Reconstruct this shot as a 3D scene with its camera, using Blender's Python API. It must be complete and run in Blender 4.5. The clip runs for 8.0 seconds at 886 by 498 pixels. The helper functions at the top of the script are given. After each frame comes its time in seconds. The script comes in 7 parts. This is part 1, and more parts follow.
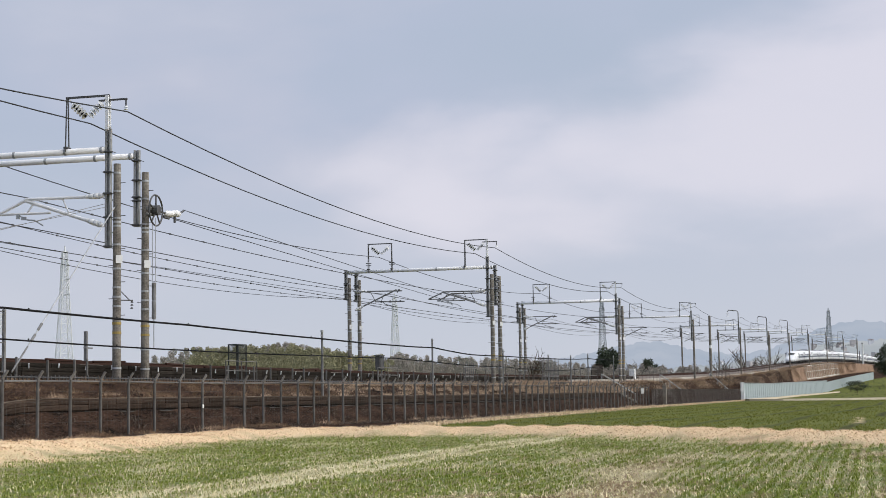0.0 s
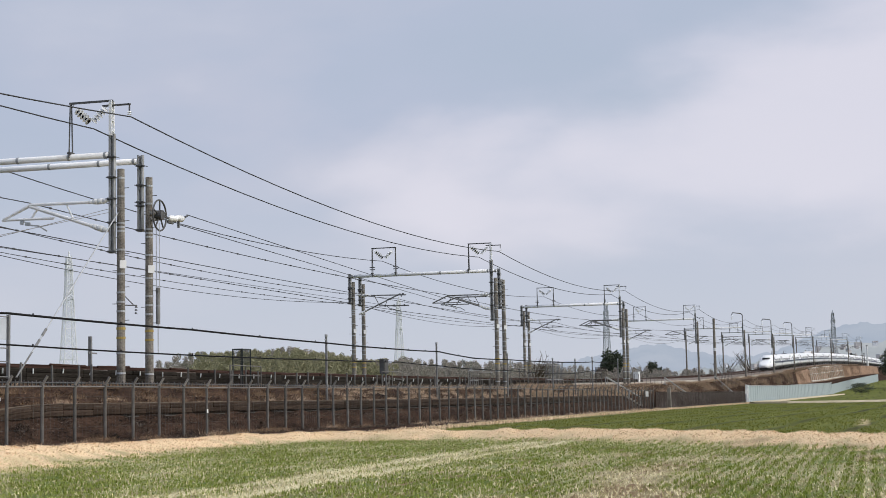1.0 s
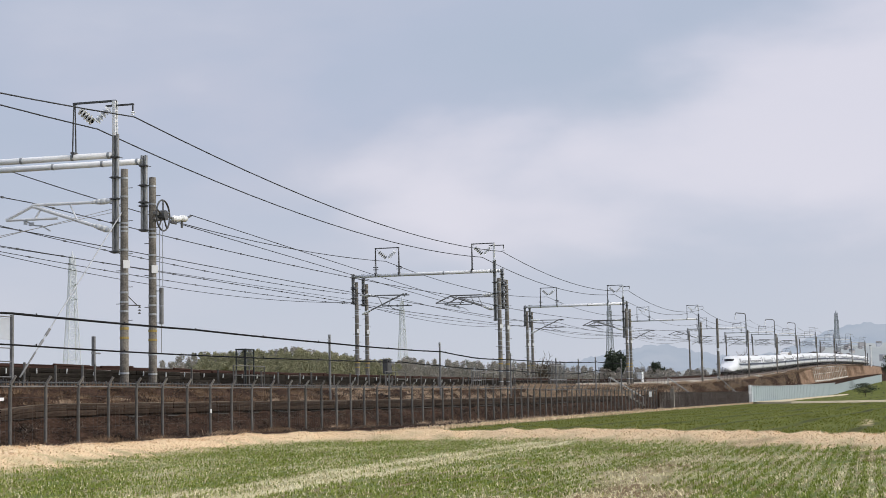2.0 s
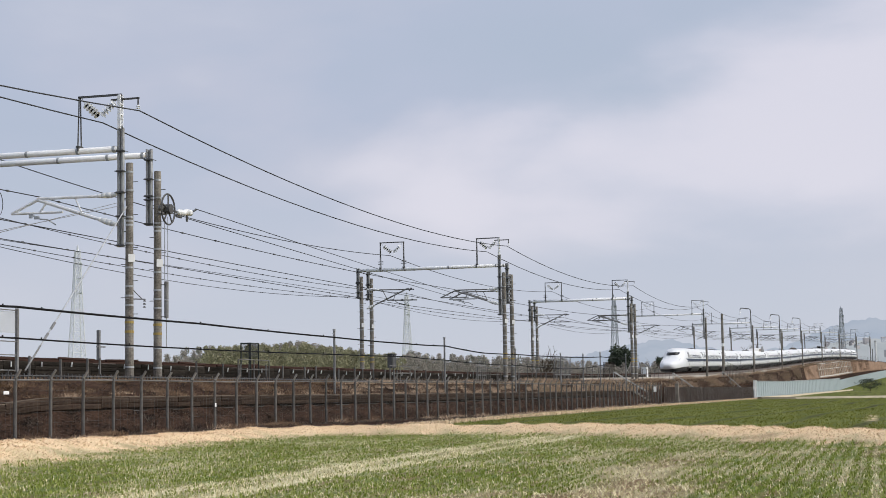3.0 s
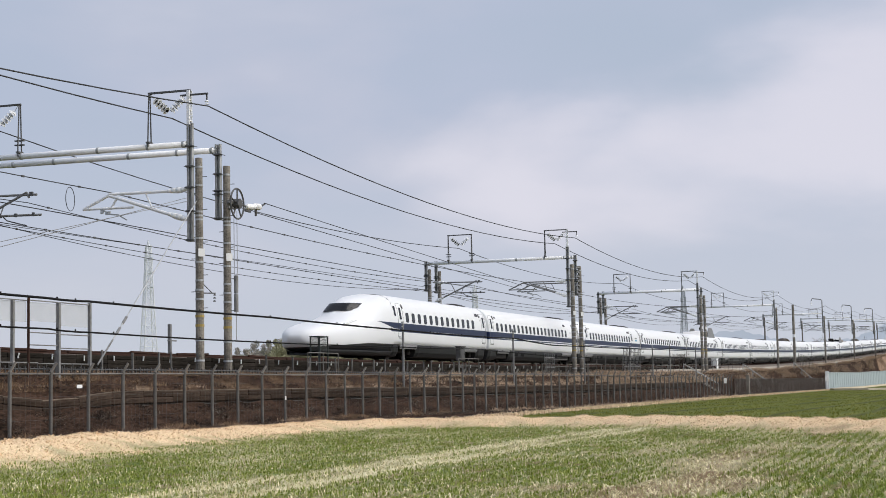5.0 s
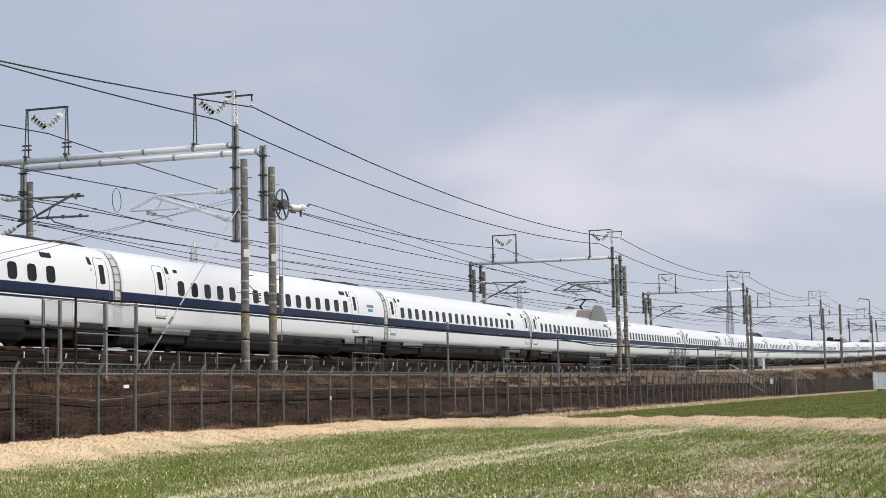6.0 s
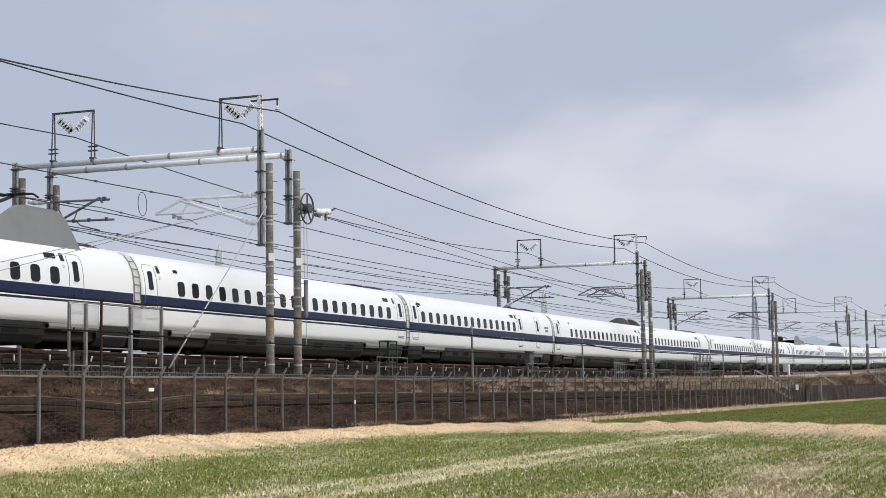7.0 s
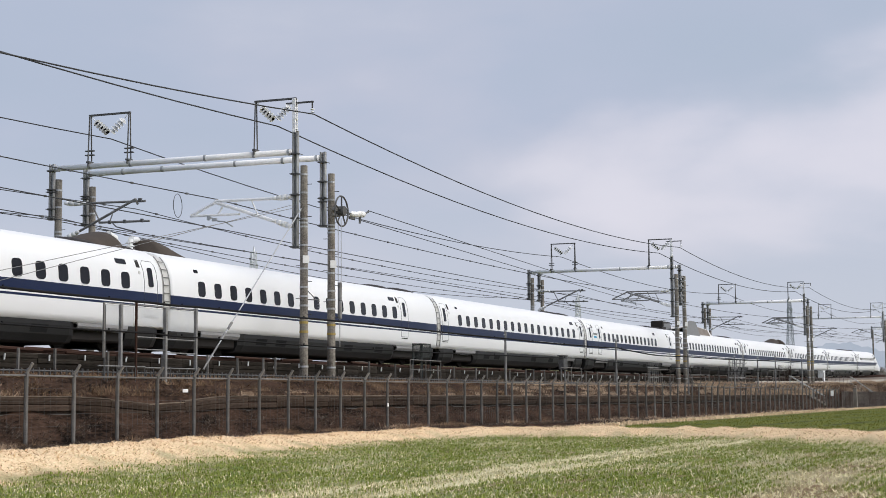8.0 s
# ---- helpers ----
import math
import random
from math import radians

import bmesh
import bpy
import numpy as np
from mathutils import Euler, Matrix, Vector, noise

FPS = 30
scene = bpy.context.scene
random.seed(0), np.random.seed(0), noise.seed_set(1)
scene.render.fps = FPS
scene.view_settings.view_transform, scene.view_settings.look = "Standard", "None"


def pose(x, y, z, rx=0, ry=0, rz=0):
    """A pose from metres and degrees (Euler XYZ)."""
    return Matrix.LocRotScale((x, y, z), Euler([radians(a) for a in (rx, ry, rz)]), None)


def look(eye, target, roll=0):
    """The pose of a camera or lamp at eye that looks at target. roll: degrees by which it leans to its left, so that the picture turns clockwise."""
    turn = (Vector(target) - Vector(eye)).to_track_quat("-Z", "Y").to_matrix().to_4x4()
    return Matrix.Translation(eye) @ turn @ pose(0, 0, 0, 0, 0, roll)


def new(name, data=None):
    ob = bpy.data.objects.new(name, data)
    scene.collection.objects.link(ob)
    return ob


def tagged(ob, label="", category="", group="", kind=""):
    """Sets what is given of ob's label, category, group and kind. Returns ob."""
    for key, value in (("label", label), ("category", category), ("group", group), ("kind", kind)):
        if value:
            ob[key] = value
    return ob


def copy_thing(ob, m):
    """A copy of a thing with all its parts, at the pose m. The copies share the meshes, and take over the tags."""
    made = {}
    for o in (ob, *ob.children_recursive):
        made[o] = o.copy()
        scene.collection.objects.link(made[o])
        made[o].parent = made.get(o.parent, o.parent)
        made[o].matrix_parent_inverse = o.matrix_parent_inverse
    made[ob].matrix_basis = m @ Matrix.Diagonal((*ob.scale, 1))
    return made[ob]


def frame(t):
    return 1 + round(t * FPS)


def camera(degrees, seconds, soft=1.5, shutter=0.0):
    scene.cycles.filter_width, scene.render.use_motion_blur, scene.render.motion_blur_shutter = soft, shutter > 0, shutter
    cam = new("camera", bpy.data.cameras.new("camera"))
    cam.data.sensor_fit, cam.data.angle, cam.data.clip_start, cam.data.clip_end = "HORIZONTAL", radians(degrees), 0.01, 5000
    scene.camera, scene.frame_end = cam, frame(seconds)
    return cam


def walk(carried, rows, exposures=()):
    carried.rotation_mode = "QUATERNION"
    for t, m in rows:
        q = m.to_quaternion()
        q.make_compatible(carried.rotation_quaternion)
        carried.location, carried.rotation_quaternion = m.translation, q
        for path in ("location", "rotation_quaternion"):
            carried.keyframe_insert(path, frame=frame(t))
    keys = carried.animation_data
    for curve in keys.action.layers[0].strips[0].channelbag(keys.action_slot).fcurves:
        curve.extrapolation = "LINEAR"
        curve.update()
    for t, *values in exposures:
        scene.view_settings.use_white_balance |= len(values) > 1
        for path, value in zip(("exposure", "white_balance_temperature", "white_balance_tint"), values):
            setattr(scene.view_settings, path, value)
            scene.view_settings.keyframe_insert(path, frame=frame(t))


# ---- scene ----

# The railway runs along +X and bends gently; +Y leads away from the field. Field level is z = 0.
cam = camera(31.27, 8.0, soft=0.5)
PATH = [
    (0.0, 95.324, 0.910, -75.039), (0.5, 95.400, 1.022, -74.973), (1.0, 95.463, 1.137, -74.880), (1.5, 95.500, 1.170, -74.801),
    (3.0, 95.273, 0.972, -74.598), (3.5, 95.171, 1.041, -74.286), (4.0, 95.099, 1.094, -73.712), (4.5, 95.065, 1.127, -72.980),
    (6.0, 95.090, 1.115, -70.504), (6.5, 95.173, 1.014, -70.000), (7.0, 95.266, 0.863, -69.632), (7.5, 95.319, 0.643, -69.265),
    (8.0, 95.395, 0.410, -68.440),
]
walk(cam, [(t, pose(0, 0, 1.5, rx, ry, rz)) for t, rx, ry, rz in PATH])

# ---- world, sun ----
SUN_AZ, SUN_EL = radians(-80), radians(43)


def sky_world():
    w = bpy.data.worlds.new("sky")
    scene.world = w
    w.use_nodes = True
    nt = w.node_tree
    nt.nodes.clear()
    N, L = nt.nodes.new, nt.links.new
    out, bg = N("ShaderNodeOutputWorld"), N("ShaderNodeBackground")
    sky = N("ShaderNodeTexSky")
    sky.sky_type, sky.sun_disc, sky.sun_elevation, sky.sun_rotation = "NISHITA", False, SUN_EL, radians(90) - SUN_AZ
    dim = N("ShaderNodeVectorMath")
    dim.operation = "SCALE"
    dim.inputs["Scale"].default_value = 0.10
    L(sky.outputs[0], dim.inputs[0])
    co, mp = N("ShaderNodeTexCoord"), N("ShaderNodeMapping")
    mp.inputs["Scale"].default_value = (1.0, 1.0, 2.4)
    mp.inputs["Location"].default_value = SKY_SHIFT
    L(co.outputs["Generated"], mp.inputs[0])
    big, fine = N("ShaderNodeTexNoise"), N("ShaderNodeTexNoise")
    big.inputs["Scale"].default_value, big.inputs["Detail"].default_value, big.inputs["Roughness"].default_value = 3.3, 5.0, 0.42
    big.inputs["Distortion"].default_value = 0.35
    fine.inputs["Scale"].default_value, fine.inputs["Detail"].default_value, fine.inputs["Roughness"].default_value = 9.0, 5.0, 0.5
    L(mp.outputs[0], big.inputs["Vector"])
    L(mp.outputs[0], fine.inputs["Vector"])
    ramp = N("ShaderNodeValToRGB")
    r = ramp.color_ramp
    r.elements[0].position, r.elements[0].color = 0.33, (0.46, 0.525, 0.645, 1)
    r.elements[1].position, r.elements[1].color = 0.70, (0.66, 0.665, 0.76, 1)
    e = r.elements.new(0.48)
    e.color = (0.49, 0.54, 0.675, 1)
    e = r.elements.new(0.58)
    e.color = (0.55, 0.575, 0.695, 1)
    add = N("ShaderNodeMath")
    add.operation = "MULTIPLY_ADD"
    add.inputs[1].default_value, add.inputs[2].default_value = 0.22, -0.11
    L(fine.outputs[0], add.inputs[0])
    tot = N("ShaderNodeMath")
    tot.operation = "ADD"
    L(big.outputs[0], tot.inputs[0])
    L(add.outputs[0], tot.inputs[1])
    L(tot.outputs[0], ramp.inputs[0])
    # pale even haze low over the horizon
    sep, hz = N("ShaderNodeSeparateXYZ"), N("ShaderNodeMapRange")
    L(co.outputs["Generated"], sep.inputs[0])
    L(sep.outputs["Z"], hz.inputs["Value"])
    hz.inputs["From Min"].default_value, hz.inputs["From Max"].default_value = 0.02, 0.17
    hz.inputs["To Min"].default_value, hz.inputs["To Max"].default_value = 0.85, 0.0
    haze = N("ShaderNodeMix")
    haze.data_type = "RGBA"
    haze.inputs["B"].default_value = (0.60, 0.632, 0.722, 1)
    L(hz.outputs[0], haze.inputs["Factor"])
    L(ramp.outputs[0], haze.inputs["A"])
    # one broad bank of bright cloud above the line's far end, ragged by the same noise
    def math_node(op, a, b=None):
        k = N("ShaderNodeMath")
        k.operation = op
        for sock, val in zip(k.inputs, (a, b)):
            if isinstance(val, (int, float)):
                sock.default_value = val
            elif val is not None:
                L(val, sock)
        return k.outputs[0]
    az = math_node("ARCTAN2", sep.outputs["Y"], sep.outputs["X"])
    u = math_node("POWER", math_node("ABSOLUTE", math_node("DIVIDE", math_node("SUBTRACT", az, BANK[0]), BANK[1])), 2.0)
    skew = math_node("ADD", sep.outputs["Z"], math_node("MULTIPLY", math_node("SUBTRACT", az, BANK[0]), 0.16))
    v = math_node("POWER", math_node("ABSOLUTE", math_node("DIVIDE", math_node("SUBTRACT", skew, BANK[2]), BANK[3])), 2.0)
    rag = math_node("MULTIPLY", math_node("SUBTRACT", tot.outputs[0], 0.5), 3.6)
    inside = N("ShaderNodeMapRange")
    inside.interpolation_type = "SMOOTHSTEP"
    inside.inputs["From Min"].default_value, inside.inputs["From Max"].default_value = 0.05, 1.0
    L(math_node("ADD", math_node("SUBTRACT", 1.0, math_node("ADD", u, v)), rag), inside.inputs["Value"])
    bank = N("ShaderNodeMix")
    bank.data_type = "RGBA"
    bank.inputs["B"].default_value = (0.77, 0.75, 0.84, 1)
    L(math_node("MULTIPLY", inside.outputs[0], 0.85), bank.inputs["Factor"])
    L(haze.outputs["Result"], bank.inputs["A"])
    mix = N("ShaderNodeMix")
    mix.data_type = "RGBA"
    mix.inputs["Factor"].default_value = 0.93
    L(dim.outputs[0], mix.inputs["A"])
    # clearer, bluer sky higher up
    high = N("ShaderNodeMapRange")
    high.inputs["From Min"].default_value, high.inputs["From Max"].default_value = 0.215, 0.32
    high.inputs["To Max"].default_value = 0.60
    L(math_node("ADD", skew, math_node("MULTIPLY", math_node("SUBTRACT", 0.5, tot.outputs[0]), 0.25)), high.inputs["Value"])
    blue = N("ShaderNodeMix")
    blue.data_type = "RGBA"
    blue.inputs["B"].default_value = (0.46, 0.525, 0.66, 1)
    L(high.outputs[0], blue.inputs["Factor"])
    L(bank.outputs["Result"], blue.inputs["A"])
    L(blue.outputs["Result"], mix.inputs["B"])
    L(mix.outputs["Result"], bg.inputs["Color"])
    bg.inputs["Strength"].default_value = 1.0
    L(bg.outputs[0], out.inputs[0])


BANK = (radians(0.5), radians(20), 0.185, 0.100)  # centre and half extent, sideways and upwards
SKY_SHIFT = (1.7, 0.4, 0.35)
sky_world()
sun = new("sun", bpy.data.lights.new("sun", "SUN"))
sun.data.energy, sun.data.angle, sun.data.color = 3.1, radians(75), (1.0, 0.95, 0.88)
_d = Vector((math.cos(SUN_EL) * math.cos(SUN_AZ), math.cos(SUN_EL) * math.sin(SUN_AZ), math.sin(SUN_EL)))
sun.matrix_world = look(_d * 100, (0, 0, 0))
scene.view_settings.exposure = 0.0


# ---- materials ----
def mat(name, base, rough=0.7, metal=0.0, vary=None, scale=6.0, amount=0.5, bump=0.0, fine=40.0, island=0.0, rand=0.0, stretch=(1, 1, 1), spec=0.22, coat=0.0):
    """A surface with two scales of variation towards the colour vary, and fine relief."""
    m = bpy.data.materials.new(name)
    m.use_nodes = True
    nt = m.node_tree
    N, L = nt.nodes.new, nt.links.new
    b = nt.nodes["Principled BSDF"]
    b.inputs["Roughness"].default_value, b.inputs["Metallic"].default_value = rough, metal
    b.inputs["Specular IOR Level"].default_value = spec
    b.inputs["Coat Weight"].default_value = coat
    vary = vary or tuple(c * 0.7 for c in base)
    co, mp = N("ShaderNodeTexCoord"), N("ShaderNodeMapping")
    mp.inputs["Scale"].default_value = stretch
    L(co.outputs["Object"], mp.inputs[0])
    n1, n2 = N("ShaderNodeTexNoise"), N("ShaderNodeTexNoise")
    n1.inputs["Scale"].default_value, n1.inputs["Detail"].default_value = scale, 4
    n2.inputs["Scale"].default_value, n2.inputs["Detail"].default_value = fine, 3
    L(mp.outputs[0], n1.inputs["Vector"])
    L(mp.outputs[0], n2.inputs["Vector"])
    ad = N("ShaderNodeMath")
    ad.operation = "ADD"
    L(n1.outputs[0], ad.inputs[0])
    L(n2.outputs[0], ad.inputs[1])
    mr = N("ShaderNodeMapRange")
    mr.inputs["From Min"].default_value, mr.inputs["From Max"].default_value = 0.75, 1.25
    mr.inputs["To Max"].default_value = amount
    L(ad.outputs[0], mr.inputs["Value"])
    mx = N("ShaderNodeMix")
    mx.data_type = "RGBA"
    mx.inputs["A"].default_value, mx.inputs["B"].default_value = (*base, 1), (*vary, 1)
    L(mr.outputs[0], mx.inputs["Factor"])
    col = mx.outputs["Result"]
    if island or rand:
        src = N("ShaderNodeNewGeometry").outputs["Random Per Island"] if island else N("ShaderNodeObjectInfo").outputs["Random"]
        k = N("ShaderNodeMapRange")
        w = island or rand
        k.inputs["To Min"].default_value, k.inputs["To Max"].default_value = 1 - w, 1 + w
        L(src, k.inputs["Value"])
        sc = N("ShaderNodeVectorMath")
        sc.operation = "SCALE"
        L(col, sc.inputs[0])
        L(k.outputs[0], sc.inputs["Scale"])
        col = sc.outputs[0]
    L(col, b.inputs["Base Color"])
    if bump:
        bp = N("ShaderNodeBump")
        bp.inputs["Strength"].default_value, bp.inputs["Distance"].default_value = bump, 0.02
        L(n2.outputs[0], bp.inputs["Height"])
        L(bp.outputs[0], b.inputs["Normal"])
    return m


def ramp_island(name, cols, rough=0.8):
    """Blades or leaves: each island takes its own colour from a range."""
    m = bpy.data.materials.new(name)
    m.use_nodes = True
    nt = m.node_tree
    b = nt.nodes["Principled BSDF"]
    b.inputs["Roughness"].default_value = rough
    b.inputs["Specular IOR Level"].default_value = 0.2
    g, r = nt.nodes.new("ShaderNodeNewGeometry"), nt.nodes.new("ShaderNodeValToRGB")
    nt.links.new(g.outputs["Random Per Island"], r.inputs[0])
    nt.links.new(r.outputs[0], b.inputs["Base Color"])
    el = r.color_ramp.elements
    el[0].color, el[1].color = (*cols[0], 1), (*cols[-1], 1)
    for i, c in enumerate(cols[1:-1]):
        e = el.new((i + 1) / (len(cols) - 1))
        e.color = (*c, 1)
    return m


M_CONC = mat("weathered_concrete", (0.34, 0.31, 0.27), 0.85, vary=(0.14, 0.12, 0.10), scale=1.6, amount=0.8, bump=0.3, fine=25)
M_POLE = mat("pole_concrete", (0.30, 0.275, 0.24), 0.85, vary=(0.10, 0.088, 0.075), scale=1.6, amount=0.9, bump=0.3, fine=18)
M_PALECONC = mat("pale_concrete", (0.56, 0.53, 0.48), 0.85, vary=(0.36, 0.33, 0.29), scale=0.8, amount=0.8, bump=0.2, fine=12, rand=0.2)
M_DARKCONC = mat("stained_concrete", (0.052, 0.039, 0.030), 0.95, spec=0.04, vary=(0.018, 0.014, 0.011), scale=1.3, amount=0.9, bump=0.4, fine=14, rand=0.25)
M_BOARD = mat("weathered_brown_board", (0.068, 0.049, 0.038), 0.9, spec=0.04, vary=(0.025, 0.018, 0.014), scale=1.5, amount=0.9, bump=0.4, fine=10, rand=0.3, stretch=(0.3, 1, 2))
M_PLANK = mat("weathered_grey_plank", (0.044, 0.038, 0.032), 0.9, spec=0.04, vary=(0.013, 0.011, 0.009), scale=1.2, amount=0.95, bump=0.4, fine=12, rand=0.35, stretch=(0.25, 1, 3))
# Near-black colour: the shade in the hollow under the slope boards.
M_GAPSHADE = mat("gap_shade_black", (0.014, 0.011, 0.009), 0.95, spec=0.03, vary=(0.028, 0.021, 0.016), scale=2, amount=0.7, bump=0.3, fine=12, rand=0.4)
M_CAPBOARD = mat("pale_board_edge", (0.17, 0.135, 0.105), 0.9, spec=0.05, vary=(0.09, 0.07, 0.055), scale=1.5, amount=0.95, fine=9, rand=0.35, stretch=(0.4, 1, 1))
M_STEEL = mat("galvanised_steel", (0.50, 0.52, 0.54), 0.5, 0.35, vary=(0.27, 0.27, 0.27), scale=2.5, amount=0.8, fine=22)
M_BEAM = mat("pale_galvanised_tube", (0.92, 0.925, 0.94), 0.4, 0.0, vary=(0.62, 0.63, 0.65), scale=1.2, amount=0.35, fine=9, spec=0.5)
M_UPRIGHT = mat("upright_galvanised_steel", (0.46, 0.47, 0.475), 0.55, 0.1, vary=(0.20, 0.195, 0.19), scale=1.4, amount=0.9, fine=14, stretch=(1, 1, 0.3))
M_DARKSTEEL = mat("dull_dark_steel", (0.13, 0.135, 0.14), 0.6, 0.4, vary=(0.07, 0.06, 0.055), scale=3, amount=0.7)
M_GREYSTEEL = mat("weathered_grey_steel", (0.27, 0.275, 0.28), 0.6, 0.1, vary=(0.12, 0.11, 0.10), scale=3, amount=0.8)
M_ARM = mat("fence_arm_steel", (0.30, 0.285, 0.265), 0.6, 0.0, vary=(0.15, 0.135, 0.12), scale=3, amount=0.8, rand=0.3)
M_FENCE = mat("fence_steel", (0.175, 0.170, 0.163), 0.6, 0.0, vary=(0.085, 0.078, 0.07), scale=3, amount=0.8, rand=0.25)
M_BROWN = mat("brown_steel_slats", (0.040, 0.026, 0.021), 0.75, 0.0, spec=0.05, vary=(0.026, 0.017, 0.014), scale=3, amount=0.8, rand=0.3)
M_RUST = mat("rusty_rail_steel", (0.055, 0.030, 0.022), 0.8, 0.0, spec=0.06, vary=(0.05, 0.03, 0.025), scale=4, amount=0.8)
M_WHITE = mat("white_paint", (0.78, 0.79, 0.80), 0.5, vary=(0.6, 0.6, 0.58), scale=2, amount=0.4)
M_PORC = mat("white_porcelain", (0.85, 0.86, 0.86), 0.2, vary=(0.7, 0.7, 0.7), scale=5, amount=0.3)
M_BLACK = mat("black_rubber", (0.012, 0.012, 0.013), 0.8, vary=(0.02, 0.02, 0.02), scale=4, spec=0.08)
M_WIRE = mat("dark_copper_wire", (0.045, 0.045, 0.05), 0.6, 0.0, vary=(0.04, 0.045, 0.045), scale=2)
M_YELLOW = mat("yellow_band", (0.46, 0.34, 0.10), 0.7, vary=(0.20, 0.16, 0.09), scale=8)
M_SHEET = mat("blue_grey_sheet_metal", (0.355, 0.415, 0.43), 0.7, 0.0, vary=(0.30, 0.355, 0.37), scale=0.25, amount=0.5, fine=2, spec=0.1)
M_CABGREEN = mat("green_grey_cabinet", (0.045, 0.052, 0.05), 0.6, vary=(0.03, 0.034, 0.033), scale=2)
M_BALLAST = mat("ballast_stone", (0.20, 0.17, 0.15), 0.95, vary=(0.08, 0.065, 0.055), scale=3, amount=0.9, bump=0.8, fine=16)
M_EARTH = mat("embankment_dry_turf", (0.074, 0.045, 0.032), 0.95, spec=0.03, vary=(0.008, 0.006, 0.005), scale=0.9, amount=1.0, stretch=(0.6, 1.4, 2.0), bump=0.9, fine=7)
M_DRYGRASS = ramp_island("dead_brown_grass", [(0.06, 0.035, 0.022), (0.13, 0.076, 0.046), (0.36, 0.25, 0.155), (0.085, 0.05, 0.03), (0.20, 0.122, 0.073), (0.11, 0.064, 0.038)])
M_GREYGRASS = ramp_island("matted_grey_brown_grass", [(0.022, 0.017, 0.014), (0.06, 0.046, 0.038), (0.25, 0.20, 0.165), (0.03, 0.024, 0.02), (0.10, 0.078, 0.06), (0.05, 0.042, 0.03)])
M_TAWNY = ramp_island("tawny_grass_blades", [(0.24, 0.16, 0.11), (0.44, 0.325, 0.225), (0.60, 0.465, 0.335), (0.32, 0.22, 0.15), (0.15, 0.10, 0.07)])
M_STRAW = ramp_island("bleached_straw", [(0.54, 0.39, 0.23), (0.87, 0.665, 0.45), (0.92, 0.735, 0.53), (0.76, 0.565, 0.37)])
M_STUBBLE = ramp_island("grey_straw_stubble", [(0.46, 0.41, 0.21), (0.78, 0.69, 0.43), (0.90, 0.82, 0.58), (0.36, 0.33, 0.14)])
M_FARBLADE = ramp_island("far_young_wheat", [(0.13, 0.15, 0.022), (0.20, 0.215, 0.04), (0.28, 0.285, 0.08), (0.16, 0.18, 0.032)])
M_BLADE = ramp_island("young_wheat", [(0.14, 0.19, 0.025), (0.23, 0.28, 0.05), (0.36, 0.39, 0.11), (0.16, 0.22, 0.03)])


